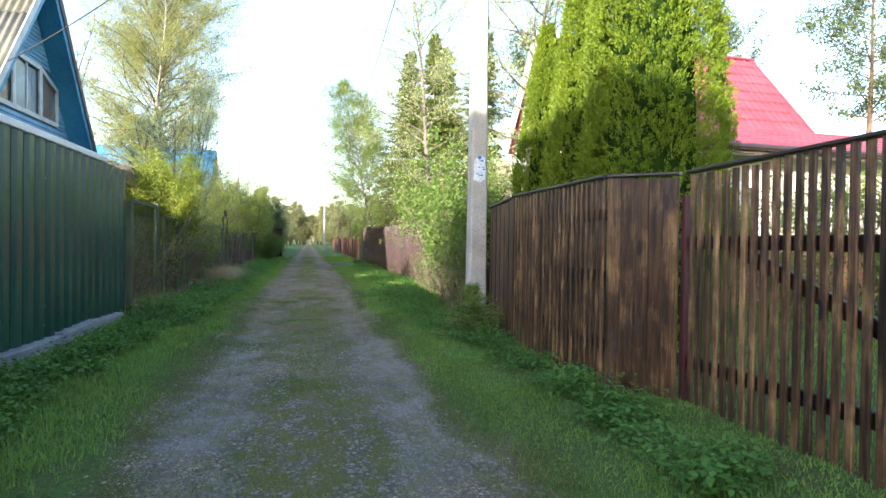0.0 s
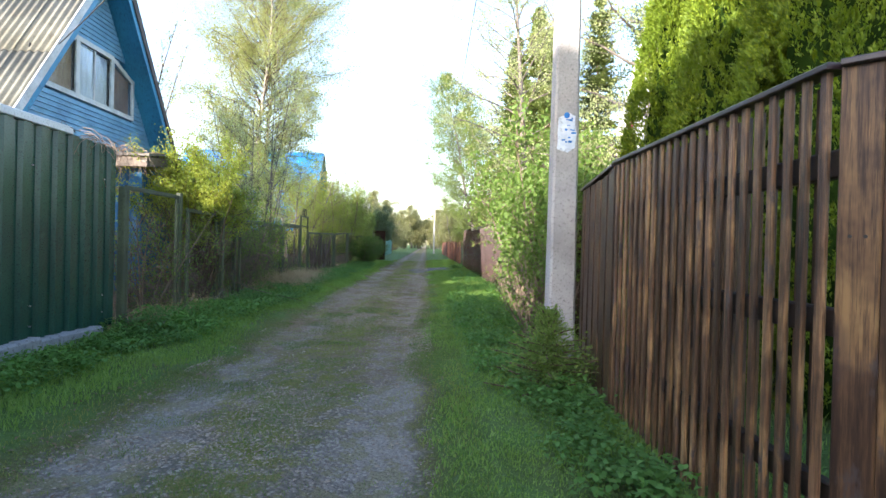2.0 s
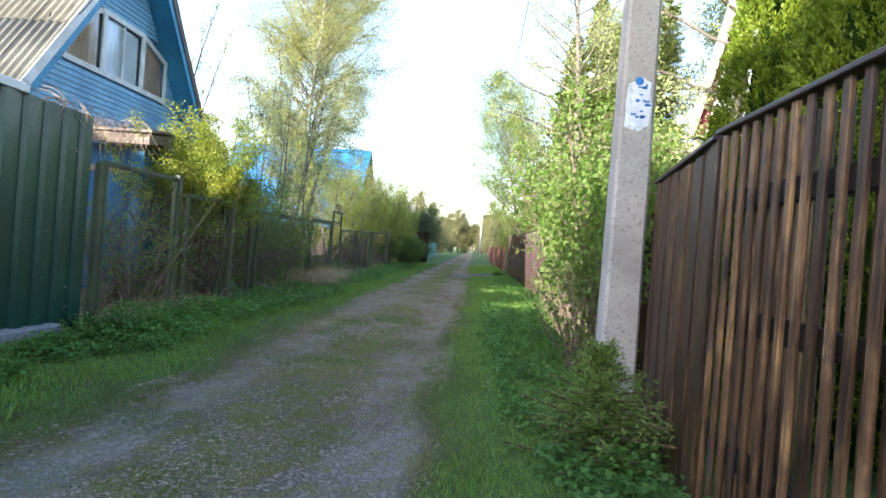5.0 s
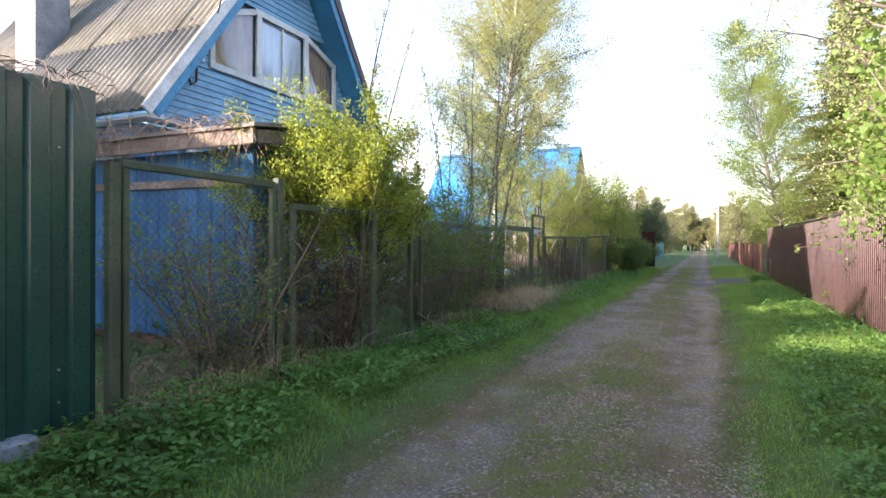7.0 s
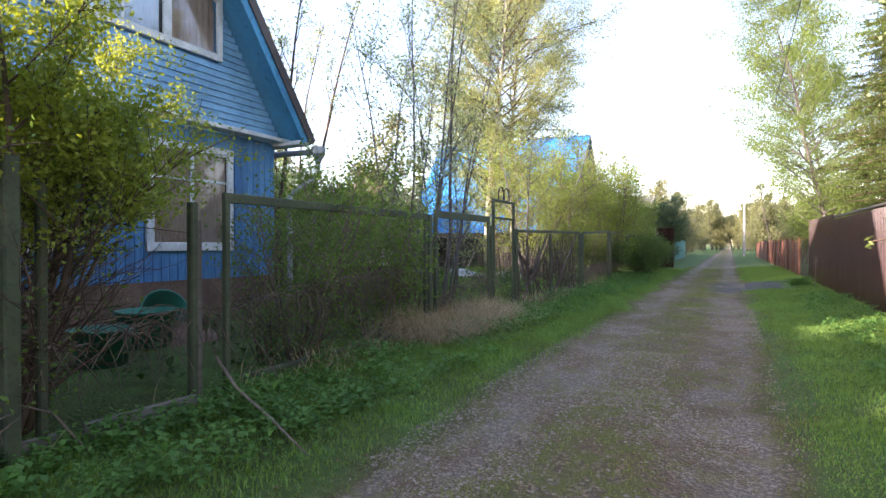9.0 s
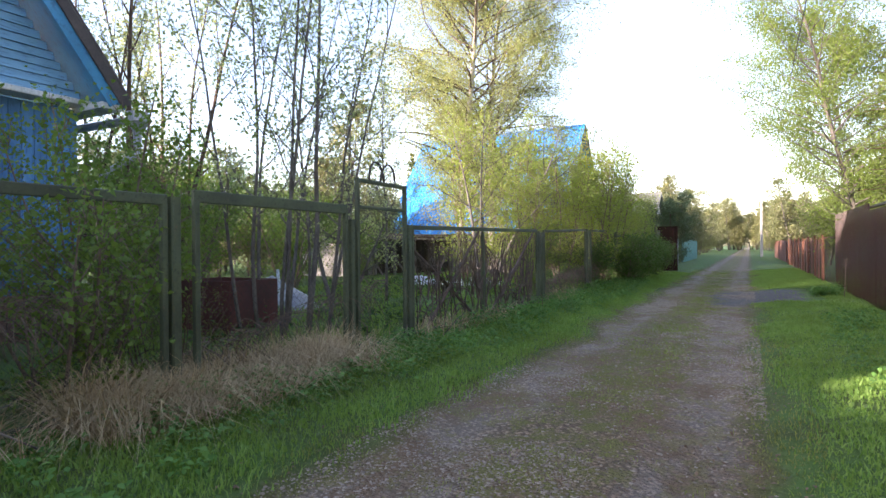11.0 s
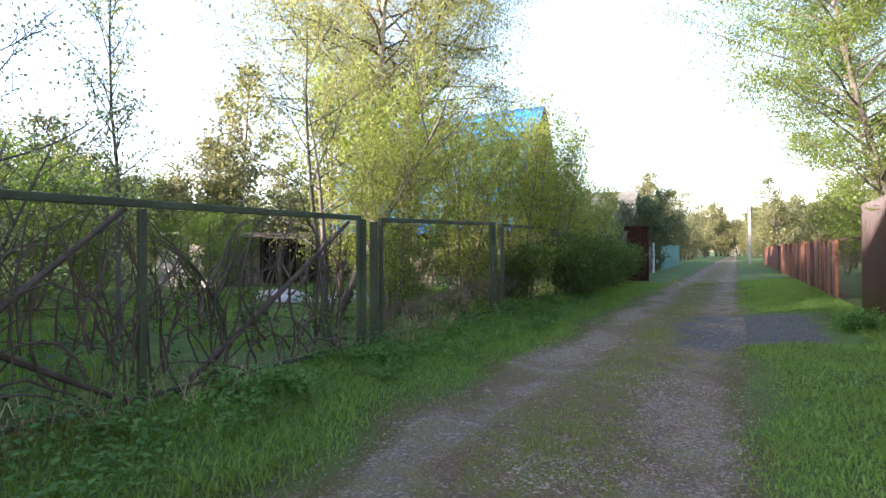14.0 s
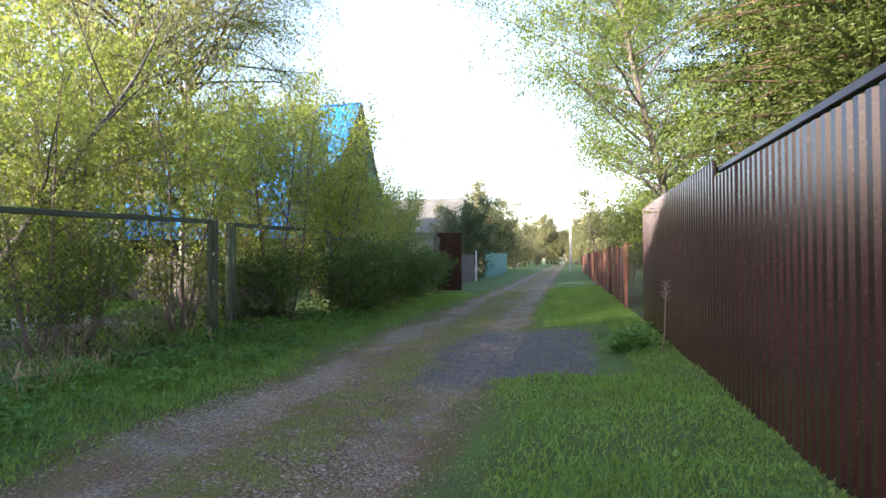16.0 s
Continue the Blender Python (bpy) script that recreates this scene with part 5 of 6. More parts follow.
def thuja_meshes(seed, height, radius, sprays, leaf_mat):
    """A dense column of upright fan-shaped sprays, in clumps; the gaps show an added core coloured as shade."""
    rng = np.random.default_rng(seed)
    m = max(60, sprays // 28)
    q = rng.uniform(0, 1, m) ** 0.8
    z = height * q
    a = rng.uniform(0, 2 * math.pi, m)
    prof = np.where(q < 0.25, 0.86 + 0.56 * q, 1.0 - (np.maximum(q - 0.25, 0) / 0.75) ** 1.9) * radius
    lump = 0.86 + 0.20 * vnoise(a * 2.6 + 3 * np.sin(a), z * 2.4, seed)
    r = (prof * lump + 0.02) * rng.uniform(0.86, 1.02, m)
    k = rng.integers(0, m, sprays)
    out = np.stack([np.cos(a), np.sin(a), np.zeros(m)], 1)
    turn = a + rng.uniform(-1.1, 1.1, m)
    flat = np.stack([np.cos(turn), np.sin(turn), np.zeros(m)], 1)
    c0 = np.stack([np.cos(a) * r, np.sin(a) * r, z], 1)
    size = rng.uniform(0.07, 0.13, m)
    h, w = rng.uniform(0, 1, sprays) ** 0.7, rng.normal(size=sprays) * 0.34
    up = out * 0.55 + np.array([0, 0, 0.85])
    c = c0[k] + up[k] * (h * size[k])[:, None] + flat[k] * (w * (1 - 0.6 * h) * size[k])[:, None] + rng.normal(size=(sprays, 3)) * 0.008
    d = up[k] + flat[k] * (w * 1.6)[:, None]
    crown = crown_mesh("foliage", c, 0.036, 0.013, leaf_mat, rng, 0.0, d)
    # Added solid core, coloured dark to stand for shade between the sprays.
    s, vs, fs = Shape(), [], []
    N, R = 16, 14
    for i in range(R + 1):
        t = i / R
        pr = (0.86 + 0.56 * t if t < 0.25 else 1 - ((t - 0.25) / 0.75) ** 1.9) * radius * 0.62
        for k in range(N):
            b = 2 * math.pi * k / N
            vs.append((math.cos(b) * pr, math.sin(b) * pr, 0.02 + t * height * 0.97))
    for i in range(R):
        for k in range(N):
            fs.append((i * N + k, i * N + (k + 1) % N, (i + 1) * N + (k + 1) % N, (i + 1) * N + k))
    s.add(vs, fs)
    return s.mesh("dense_inside", M_THUJA_SHADE_CORE, True), crown


def plant(name, meshes, at, label, category, turn=0, size=1.0, names=("trunk", "crown"), group="", labels=("", "")):
    x, y = at
    t = thing(name, (x, y, float(gz(x, y))), label, category, group)
    if len(meshes) == 3:
        for me in meshes[0]:
            part(me.name.split(".")[0], me, None, t, at=(0, 0, 0))
        meshes, names, labels = meshes[1:], ("branch_work", "crown"), ("", "")
    for me, nm, lb in zip(meshes, names, labels):
        part(nm, me, None, t, lb, at=(0, 0, 0))
    t.rotation_euler = (0, 0, radians(turn))
    t.scale = (size, size, size)
    return t


def again(t, at, turn, size=1.0):
    x, y = at
    c = copy_thing(t, Matrix.LocRotScale((x, y, float(gz(x, y))), Euler((0, 0, radians(turn))), None))
    c.scale = (size, size, size)
    return c


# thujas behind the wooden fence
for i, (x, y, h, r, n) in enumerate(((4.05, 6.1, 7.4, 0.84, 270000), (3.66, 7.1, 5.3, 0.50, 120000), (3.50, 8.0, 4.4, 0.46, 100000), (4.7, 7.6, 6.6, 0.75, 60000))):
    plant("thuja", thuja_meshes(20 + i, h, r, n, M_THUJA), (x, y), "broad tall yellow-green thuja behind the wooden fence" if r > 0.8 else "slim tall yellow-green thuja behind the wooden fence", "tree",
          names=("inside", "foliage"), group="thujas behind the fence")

# tall birches and the willow of the left plots
birch = broadleaf(31, 18.0, 0.15, 1, 0.13, 4.6, 40, 0.01, -0.12, 125, 11, 115000, (0.062, 0.048), M_BIRCH_BARK, M_BIRCH_LEAF, scatter=0.17, wobble=0.17)
B1 = plant("birch_tree", birch, (-8.85, 33.2), "tall birch with white bark and young yellow-green leaves", "tree", group="birches")
again(B1, (-8.1, 34.6), 130, 0.95)
willow = broadleaf(32, 7.2, 0.034, 10, 0.22, 1.6, 58, 0.05, 0.03, 80, 9, 9500, (0.055, 0.030), M_BARK, M_WILLOW_LEAF, spread=0.17, scatter=0.11, foot=0.55)
W1 = plant("willow_tree", willow, (-4.3, 19.3), "many-stemmed willow with grey stems and pale young leaves", "tree", group="willows")
plant("apple_tree", broadleaf(33, 4.6, 0.07, 3, 0.25, 2.2, 30, 0.05, 0.04, 36, 9, 5200, (0.045, 0.032), M_BARK, M_BIRCH_LEAF, spread=0.35, scatter=0.09), (-4.6, 26.2),
      "old spreading apple tree with bare dark limbs", "tree", 40)
plant("young_cherry_tree", broadleaf(72, 4.6, 0.032, 1, 0.15, 0.75, 55, 0.05, 0.05, 34, 6, 1900, (0.05, 0.032), M_BARK, M_WILLOW_LEAF, scatter=0.07), (-5.6, 23.5), "slim upright young tree with few pale leaves", "tree")
plant("plum_tree", broadleaf(73, 3.5, 0.06, 3, 0.25, 1.7, 32, 0.05, 0.05, 36, 9, 2600, (0.045, 0.03), M_BARK, M_WILLOW_LEAF, spread=0.35, scatter=0.08), (-5.3, 21.7), "spreading plum tree with dark twigs and pale buds", "tree", 100)
stem = broadleaf(34, 7.6, 0.055, 3, 0.30, 1.3, 66, 0.06, 0.05, 30, 6, 3400, (0.055, 0.033), M_BARK_BROWN, M_WILLOW_LEAF, spread=0.12, scatter=0.10)
S1 = plant("alder_tree", stem, (-8.2, 19.4), "slender grey-brown alder stems with few young leaves", "tree", group="alders behind the mesh fence")
for p, a, s in (((-8.8, 20.6), 60, 1.05), ((-8.6, 18.8), 300, 1.1), ((-9.6, 21.4), 170, 1.05)):
    again(S1, p, a, s)
under = broadleaf(35, 2.6, 0.02, 9, 0.12, 0.9, 50, 0.03, 0.02, 60, 7, 7000, (0.05, 0.034), M_STEM, M_SHRUB_LEAF, spread=0.35, scatter=0.10, twig_r=0.0028)
U1 = plant("shrub", under, (-4.3, 16.9), "loose green garden shrub with thin stems", "shrub", group="garden shrubs")
for p, a, s in (((-6.6, 19.4), 60, 0.9), ((-8.8, 24.0), 240, 1.1), ((-10.8, 26.2), 300, 1.2), ((-3.7, 27.0), 20, 0.7), ((-9.2, 21.0), 80, 1.2),
                ((5.6, 5.6), 15, 0.8), ((7.0, 5.4), 75, 0.9), ((8.4, 4.6), 135, 0.9), ((9.8, 3.6), 195, 0.9), ((6.0, 7.4), 255, 0.8), ((-12.2, 22.5), 10, 1.4), ((-14.0, 25.5), 130, 1.6), ((-10.6, 29.2), 45, 0.9), ((-9.6, 27.6), 95, 0.8)):
    again(U1, p, a, s)

# the yellow-green bush that hangs over the fence
plant("honeysuckle_bush", broadleaf(36, 2.65, 0.034, 11, 0.10, 1.4, 40, 0.04, 0.08, 130, 11, 60000, (0.036, 0.019), M_BARK_BROWN, M_YELLOW_LEAF, spread=0.34, scatter=0.055, leaf_base=0.45, twig_r=0.003),
      (-3.05, 12.1), "dense arching bush with bright yellow-green leaves", "shrub")
plant("bramble_bush", broadleaf(37, 1.7, 0.016, 9, 0.1, 0.8, 40, 0.0, -0.04, 60, 7, 3000, (0.034, 0.02), M_STEM, M_SHRUB_LEAF, spread=0.5, scatter=0.08, twig_r=0.003),
      (-3.0, 10.4), "tangled bramble bush with small green leaves", "shrub")
plant("climbing_bush", broadleaf(38, 1.9, 0.018, 8, 0.1, 0.8, 45, 0.0, -0.02, 54, 7, 4600, (0.036, 0.022), M_STEM, M_SHRUB_LEAF, spread=0.4, scatter=0.08, twig_r=0.003),
      (-3.0, 14.6), "thin shrub with small leaves behind the netting", "shrub")
plant("climbing_bush", broadleaf(39, 1.5, 0.016, 8, 0.1, 0.7, 45, 0.0, -0.02, 54, 7, 3200, (0.05, 0.032), M_STEM, M_SHRUB_LEAF, spread=0.4, scatter=0.08, twig_r=0.003),
      (-3.1, 16.0), "thin shrub with small leaves behind the netting", "shrub")

tangle = broadleaf(71, 1.9, 0.016, 16, 0.05, 0.70, 35, 0.0, -0.05, 84, 6, 2200, (0.034, 0.02), M_BARK_BROWN, M_SHRUB_LEAF, spread=0.35, scatter=0.06, wobble=0.22, twig_r=0.003, foot=0.35)
T1 = plant("bramble_tangle", tangle, (-3.0, 11.7), "dark tangle of bare brown climber stems behind the fence", "shrub", group="tangles behind the mesh fence")
for p, a, s in (((-3.1, 10.6), 160, 0.75), ((-3.1, 14.4), 300, 0.5), ((-3.2, 16.8), 110, 0.5)):
    again(T1, p, a, s)

# hedge and young trees further along the left fence
sb = broadleaf(40, 4.3, 0.03, 6, 0.12, 1.3, 55, 0.05, 0.03, 66, 8, 8000, (0.055, 0.040), M_STEM, M_BRONZE_LEAF, spread=0.22, scatter=0.10, twig_r=0.003)
H1 = plant("serviceberry", sb, (-2.9, 30.3), "tall young serviceberry with bronze-green leaves", "shrub", group="tall shrubs at the left fence")
for p, a, s in (((-3.4, 28.4), 100, 0.9), ((-2.9, 32.4), 190, 0.95), ((-4.2, 31.0), 260, 1.05), ((-3.7, 26.6), 320, 0.72), ((-4.6, 28.0), 10, 1.1), ((-5.4, 32.6), 70, 1.1), ((-3.4, 34.6), 140, 0.85), ((-5.2, 36.5), 30, 1.0), ((-2.9, 36.2), 80, 0.85), ((-3.3, 38.4), 200, 0.85), ((-3.5, 33.4), 220, 1.15), ((-6.3, 28.9), 150, 1.25)):
    again(H1, p, a, s)
hd = broadleaf(41, 1.5, 0.018, 9, 0.05, 0.9, 35, 0.02, 0.0, 70, 7, 9000, (0.055, 0.040), M_STEM, M_HEDGE_LEAF, spread=0.5, scatter=0.10, twig_r=0.003)
D1 = plant("hedge_shrub", hd, (-2.35, 31.6), "low bushy green shrub leaning over the verge", "shrub", group="hedge shrubs")
for p, a, s in (((-2.4, 33.2), 80, 1.0), ((-2.5, 34.8), 160, 1.0), ((-2.5, 36.6), 240, 0.95), ((-2.6, 38.2), 300, 0.9), ((-3.0, 29.6), 40, 0.85)):
    again(D1, p, a, s)
pineb = broadleaf(42, 4.4, 0.07, 4, 0.04, 1.75, 25, 0.05, 0.05, 64, 9, 20000, (0.13, 0.035), M_BARK_BROWN, M_PINE, spread=0.2, scatter=0.10)
plant("mountain_pine", pineb, (-3.3, 50.5), "broad dark green mountain pine beside the lane", "tree")

# right side
spr = conifer(51, 9.0, 0.13, 2.0, 50, 9, 85000, (0.11, 0.030), M_BARK_BROWN, M_SPRUCE_YOUNG)
SP = plant("spruce_tree", spr, (4.6, 20.6), "tall yellow-green spruce behind the brown fence", "tree", group="spruces")
again(SP, (6.2, 24.8), 70, 1.1)
spd = conifer(52, 12.5, 0.18, 2.7, 60, 10, 210000, (0.085, 0.022), M_BARK_BROWN, M_SPRUCE)
SD = plant("spruce_tree", spd, (5.7, 33.6), "tall yellow-green spruce behind the brown fence", "tree", group="spruces")
again(SD, (8.4, 27.0), 40, 1.0)
again(SD, (5.3, 29.4), 200, 0.9)
rb = broadleaf(53, 10.5, 0.085, 1, 0.12, 2.8, 40, -0.01, -0.20, 84, 10, 90000, (0.046, 0.036), M_BARK, M_HANGING_LEAF, scatter=0.14, lean=0.10)
R1 = plant("birch_tree", rb, (3.8, 32.2), "leaning birch with hanging fresh green leaves", "tree", 180, group="birches")
again(R1, (4.9, 38.5), 170, 0.95)
LA = plant("larch_tree", broadleaf(54, 8.5, 0.10, 1, 0.12, 1.9, 30, 0.03, 0.02, 60, 12, 20000, (0.045, 0.028), M_BARK, M_WILLOW_LEAF, scatter=0.08, wobble=0.2), (3.9, 10.2), "half-bare larch with pale twigs", "tree", 20, group="larches")
again(LA, (3.85, 16.2), 140, 1.12)
sh = broadleaf(55, 2.7, 0.02, 9, 0.12, 0.95, 55, 0.02, 0.03, 60, 7, 6200, (0.055, 0.042), M_STEM, M_SHRUB_LEAF, spread=0.26, scatter=0.08, twig_r=0.003, leaf_base=0.25)
L1 = plant("lilac_bush", sh, (2.62, 9.2), "leafy lilac bush with bare lower stems", "shrub", group="bushes by the brown fence")
again(L1, (2.75, 10.6), 120, 1.0)
again(L1, (3.6, 12.6), 200, 1.35)
again(L1, (3.7, 15.5), 290, 1.4)
again(L1, (3.8, 17.6), 50, 1.25)
bare = broadleaf(56, 1.25, 0.012, 14, 0.15, 0.5, 60, 0.03, 0.02, 56, 4, 900, (0.045, 0.03), M_STEM, M_SHRUB_LEAF, spread=0.35, scatter=0.05, twig_r=0.0026)
E1 = plant("bare_bush", bare, (2.35, 8.7), "bare grey-brown currant bush with few leaves", "shrub", group="bare bushes")
for p, a, s in (((2.5, 9.9), 90, 1.0), ((2.55, 11.2), 180, 0.85), ((2.6, 12.6), 30, 0.7)):
    again(E1, p, a, s)
plant("spruce_sapling", conifer(57, 0.56, 0.013, 0.50, 9, 8, 10000, (0.034, 0.011), M_BARK_BROWN, M_SAPLING, 0.1, 0.0, 8), (2.02, 6.85), "small bushy spruce sapling at the pole foot", "sapling")
pine = broadleaf(58, 11.5, 0.17, 1, 0.5, 2.4, 20, 0.05, 0.06, 34, 10, 12000, (0.16, 0.05), M_BARK_BROWN, M_PINE, scatter=0.16)
P1 = plant("pine_tree", pine, (20.5, 17.0), "tall pine with an open crown behind the red-roofed house", "tree", group="pines")
again(P1, (24.0, 14.0), 90, 1.1)
again(P1, (17.5, 21.5), 200, 1.05)
again(P1, (12.0, 26.0), 310, 1.0)

# woods and gardens beyond
far = broadleaf(61, 7.5, 0.10, 2, 0.12, 2.2, 45, 0.02, 0.0, 34, 6, 5200, (0.15, 0.12), M_BARK, M_FAR_LEAF, spread=0.16, scatter=0.22)
farc = conifer(62, 9.5, 0.13, 1.9, 30, 8, 9000, (0.26, 0.08), M_BARK_BROWN, M_SPRUCE)
F1 = plant("garden_tree", far, (-15, 34), "pale green spring tree in the gardens beyond", "tree", group="trees of the far gardens")
F2 = plant("far_spruce", farc, (-26, 58), "dark spruce in the gardens beyond", "tree", group="spruces of the far gardens")
rnd = random.Random(77)
spots = []
for k in range(190):
    side = -1 if k % 2 else 1
    y = rnd.uniform(50, 150) if side < 0 else rnd.uniform(40, 150)
    x = side * (3.7 + abs(rnd.gauss(0, 1)) * (2 + (y - 35) * 0.16))
    spots.append((x, y))
for k in range(60):
    spots.append((rnd.uniform(-38, -14), rnd.uniform(14, 46)))
for k in range(16):
    spots.append((rnd.uniform(-22, -15), rnd.uniform(27, 38)))
# Unseen trees in the west, added to cast shade on the far right verge.
for k in range(9):
    spots.append((rnd.uniform(-23, -14), rnd.uniform(14, 21)))
for k in range(26):
    spots.append((rnd.uniform(18, 40), rnd.uniform(-6, 40)))
for k in range(60):
    spots.append((rnd.uniform(-24, 24), rnd.uniform(150, 175)))
for k in range(14):
    spots.append((rnd.uniform(6, 25), rnd.uniform(-40, -9)))
for x, y in spots:
    again(F2 if rnd.random() < 0.05 and 110 < y < 150 else F1, (x, y), rnd.uniform(0, 360), rnd.uniform(0.5, 0.9) * (1.9 if y > 150 else 0.7 if abs(x) < 8 and y < 60 else 0.82 if x < -8 and y < 60 else 1.1))


# ---------------------------------------------------------------- grass, weeds, stones
def blades(name, n, area, length, width, material, label, seed, keep=None, lean=0.5):
    rng = np.random.default_rng(seed)
    x0, x1, y0, y1 = area
    x, y = rng.uniform(x0, x1, n), y0 + (y1 - y0) * rng.uniform(0, 1, n) ** 1.25
    if keep is not None:
        k = rng.uniform(0, 1, n) < keep(x, y)
        x, y = x[k], y[k]
    n = len(x)
    z = gz(x, y)
    L = length * rng.uniform(0.45, 1.3, n) * (0.6 + 0.8 * vnoise(x * 1.7, y * 1.7, seed))
    a, b = rng.uniform(0, 2 * math.pi, n), rng.uniform(0, 2 * math.pi, n)
    ln = lean * rng.uniform(0.1, 1.2, n) * L
    W = width * rng.uniform(0.7, 1.4, n) * (1 + 0.035 * np.maximum(0, y - 8))
    p = np.stack([x, y, z - 0.01], 1)
    s = np.stack([np.cos(a) * W, np.sin(a) * W, 0 * a], 1)
    m = p + np.stack([np.cos(b) * ln * 0.35, np.sin(b) * ln * 0.35, L * 0.6], 1)
    t = p + np.stack([np.cos(b) * ln, np.sin(b) * ln, L * np.sqrt(np.maximum(0.05, 1 - (ln / L) ** 2 * 0.6))], 1)
    v = np.stack([p - s, p + s, m + s * 0.7, m - s * 0.7, t], 1).reshape(-1, 3)
    i = np.arange(n) * 5
    f = np.concatenate([np.stack([i, i + 1, i + 2], 1), np.stack([i, i + 2, i + 3], 1), np.stack([i + 3, i + 2, i + 4], 1)])
    solo(name, fast_mesh(name, v, f, material), None, label, "grass", kind="stuff")


edge_of = lambda y: 1.12 + 0.35 * (vnoise(y * 0.7, y * 0, 11) - 0.5)
not_drive = lambda x, y: 1 - ((x > 0.6) & (x < 2.35) & (np.abs(y - 29) < 2.0)) * 0.97
blades("verge_grass", 180000, (-2.65, -0.95, -1, 40), 0.06, 0.0038, M_GRASS, "fresh green verge grass", 1, lambda x, y: smooth(0, 0.35, -x - edge_of(y) + 0.05), 0.85)
blades("verge_grass", 300000, (0.95, 3.0, -1, 44), 0.046, 0.0036, M_GRASS, "fresh green verge grass", 2, lambda x, y: smooth(0, 0.35, x - edge_of(y + 50) + 0.05) * not_drive(x, y) * (0.6 + 0.4 * smooth(0.3, 0.5, vnoise(x * 2.1, y * 1.7, 51))), 0.95)
blades("lane_grass", 190000, (-1.3, 1.4, -1, 44), 0.032, 0.0026, M_GRASS_LOW, "sparse trodden grass on the lane", 3,
       lambda x, y: np.clip(np.exp(-(x / 0.34) ** 2) * (vnoise(x * 2.2, y * 1.6, 5) > 0.42) * 0.9 + (vnoise(x * 2.6, y * 2.2, 6) > 0.70) * 0.5 + smooth(0.85, 1.2, np.abs(x)) * 0.8, 0, 1) * not_drive(x, y), 0.9)
blades("lane_grass", 300000, (-1.35, 1.4, -1, 13), 0.026, 0.0022, M_LANE_GRASS, "low creeping grass and moss on the lane", 33,
       lambda x, y: np.clip(np.exp(-((x + 0.05) / 0.36) ** 2) * smooth(0.36, 0.56, vnoise(x * 3.1, y * 2.4, 35)) + smooth(0.58, 0.72, vnoise(x * 4.3, y * 3.1, 36)) * 0.55 + smooth(0.80, 1.05, np.abs(x)) * smooth(0.2, 0.5, vnoise(x * 3, y * 2.4, 37)), 0, 1), 0.95)
blades("garden_grass", 60000, (-9.5, -2.7, 8, 33), 0.15, 0.004, M_GRASS, "rough garden grass", 4, lambda x, y: (vnoise(x, y, 9) > 0.35) * 0.9 * smooth(15.5, 17.0, y))
blades("garden_grass", 30000, (2.8, 9.5, -3, 9.3), 0.09, 0.004, M_GRASS, "mown garden lawn behind the gate", 5)
blades("dry_grass", 4200, (-2.75, -2.25, 9, 36), 0.26, 0.0028, M_DRY, "dead straw-coloured grass along the fence", 6,
       lambda x, y: 0.05 + 0.95 * (vnoise(y * 0.8, y * 0, 21) > 0.62), 1.2)
blades("dry_grass", 9000, (-2.85, -2.05, 15.7, 18.3), 0.36, 0.0024, M_DRY, "flattened heap of dead straw-coloured grass", 7, lambda x, y: smooth(1.9, 2.4, -x) * smooth(0.3, 0.55, vnoise(x * 2.5, y * 1.8, 61)), 1.95)


def weeds(name, spots, label, seed, material, leaf=(0.06, 0.05), height=0.2, per=16):
    rng = np.random.default_rng(seed)
    pts = []
    for x, y in spots:
        n = per
        r = rng.uniform(0.02, 0.16, n)
        a = rng.uniform(0, 2 * math.pi, n)
        h = height * rng.uniform(0.15, 1.15, n) * (0.35 + 1.1 * float(vnoise(x * 1.3, y * 1.3, 17)))
        px, py = x + np.cos(a) * r, y + np.sin(a) * r
        pts.append(np.stack([px, py, gz(px, py) + h], 1))
    pts = np.concatenate(pts)
    ang = rng.uniform(0, 2 * math.pi, len(pts))
    d = np.stack([np.cos(ang), np.sin(ang), -0.25 + 0 * ang], 1)
    solo(name, crown_mesh(name, pts, leaf[0], leaf[1], material, rng, 0.85, d), None, label, "weeds", kind="stuff")


rng = np.random.default_rng(5)
left_sp = [(rng.uniform(-2.3, -1.75), y) for y in rng.uniform(3, 9, 190)] + [(-2.5 + 1.0 * rng.uniform(0, 1) ** 1.4, y) for y in np.concatenate([rng.uniform(8.6, 14, 260), rng.uniform(14, 32, 420)])]
right_sp = [(rng.uniform(1.75, 2.25), y) for y in rng.uniform(2.2, 8, 150)] + [(rng.uniform(1.5, 2.6), y) for y in rng.uniform(7, 14, 260)] + [(rng.uniform(1.9, 2.85), y) for y in rng.uniform(13, 24, 150)]
weeds("ground_elder", left_sp, "ground elder and nettles along the fence", 8, M_WEED, (0.046, 0.034), 0.15, 32)
weeds("ground_elder", right_sp, "ground elder along the fence foot", 9, M_WEED, (0.044, 0.033), 0.13, 30)
weeds("garden_weeds", [(rng.uniform(-9, -2.8), rng.uniform(9, 32)) for _ in range(420)], "rank garden weeds", 10, M_DARK_LEAF, (0.08, 0.06), 0.25, 20)
weeds("lupin_clump", [(2.45 + rng.uniform(-0.25, 0.25), 28.6 + rng.uniform(-0.5, 0.5)) for _ in range(26)], "grey-green leafy clump at the fence foot", 12, M_WEED, (0.09, 0.03), 0.28, 26)


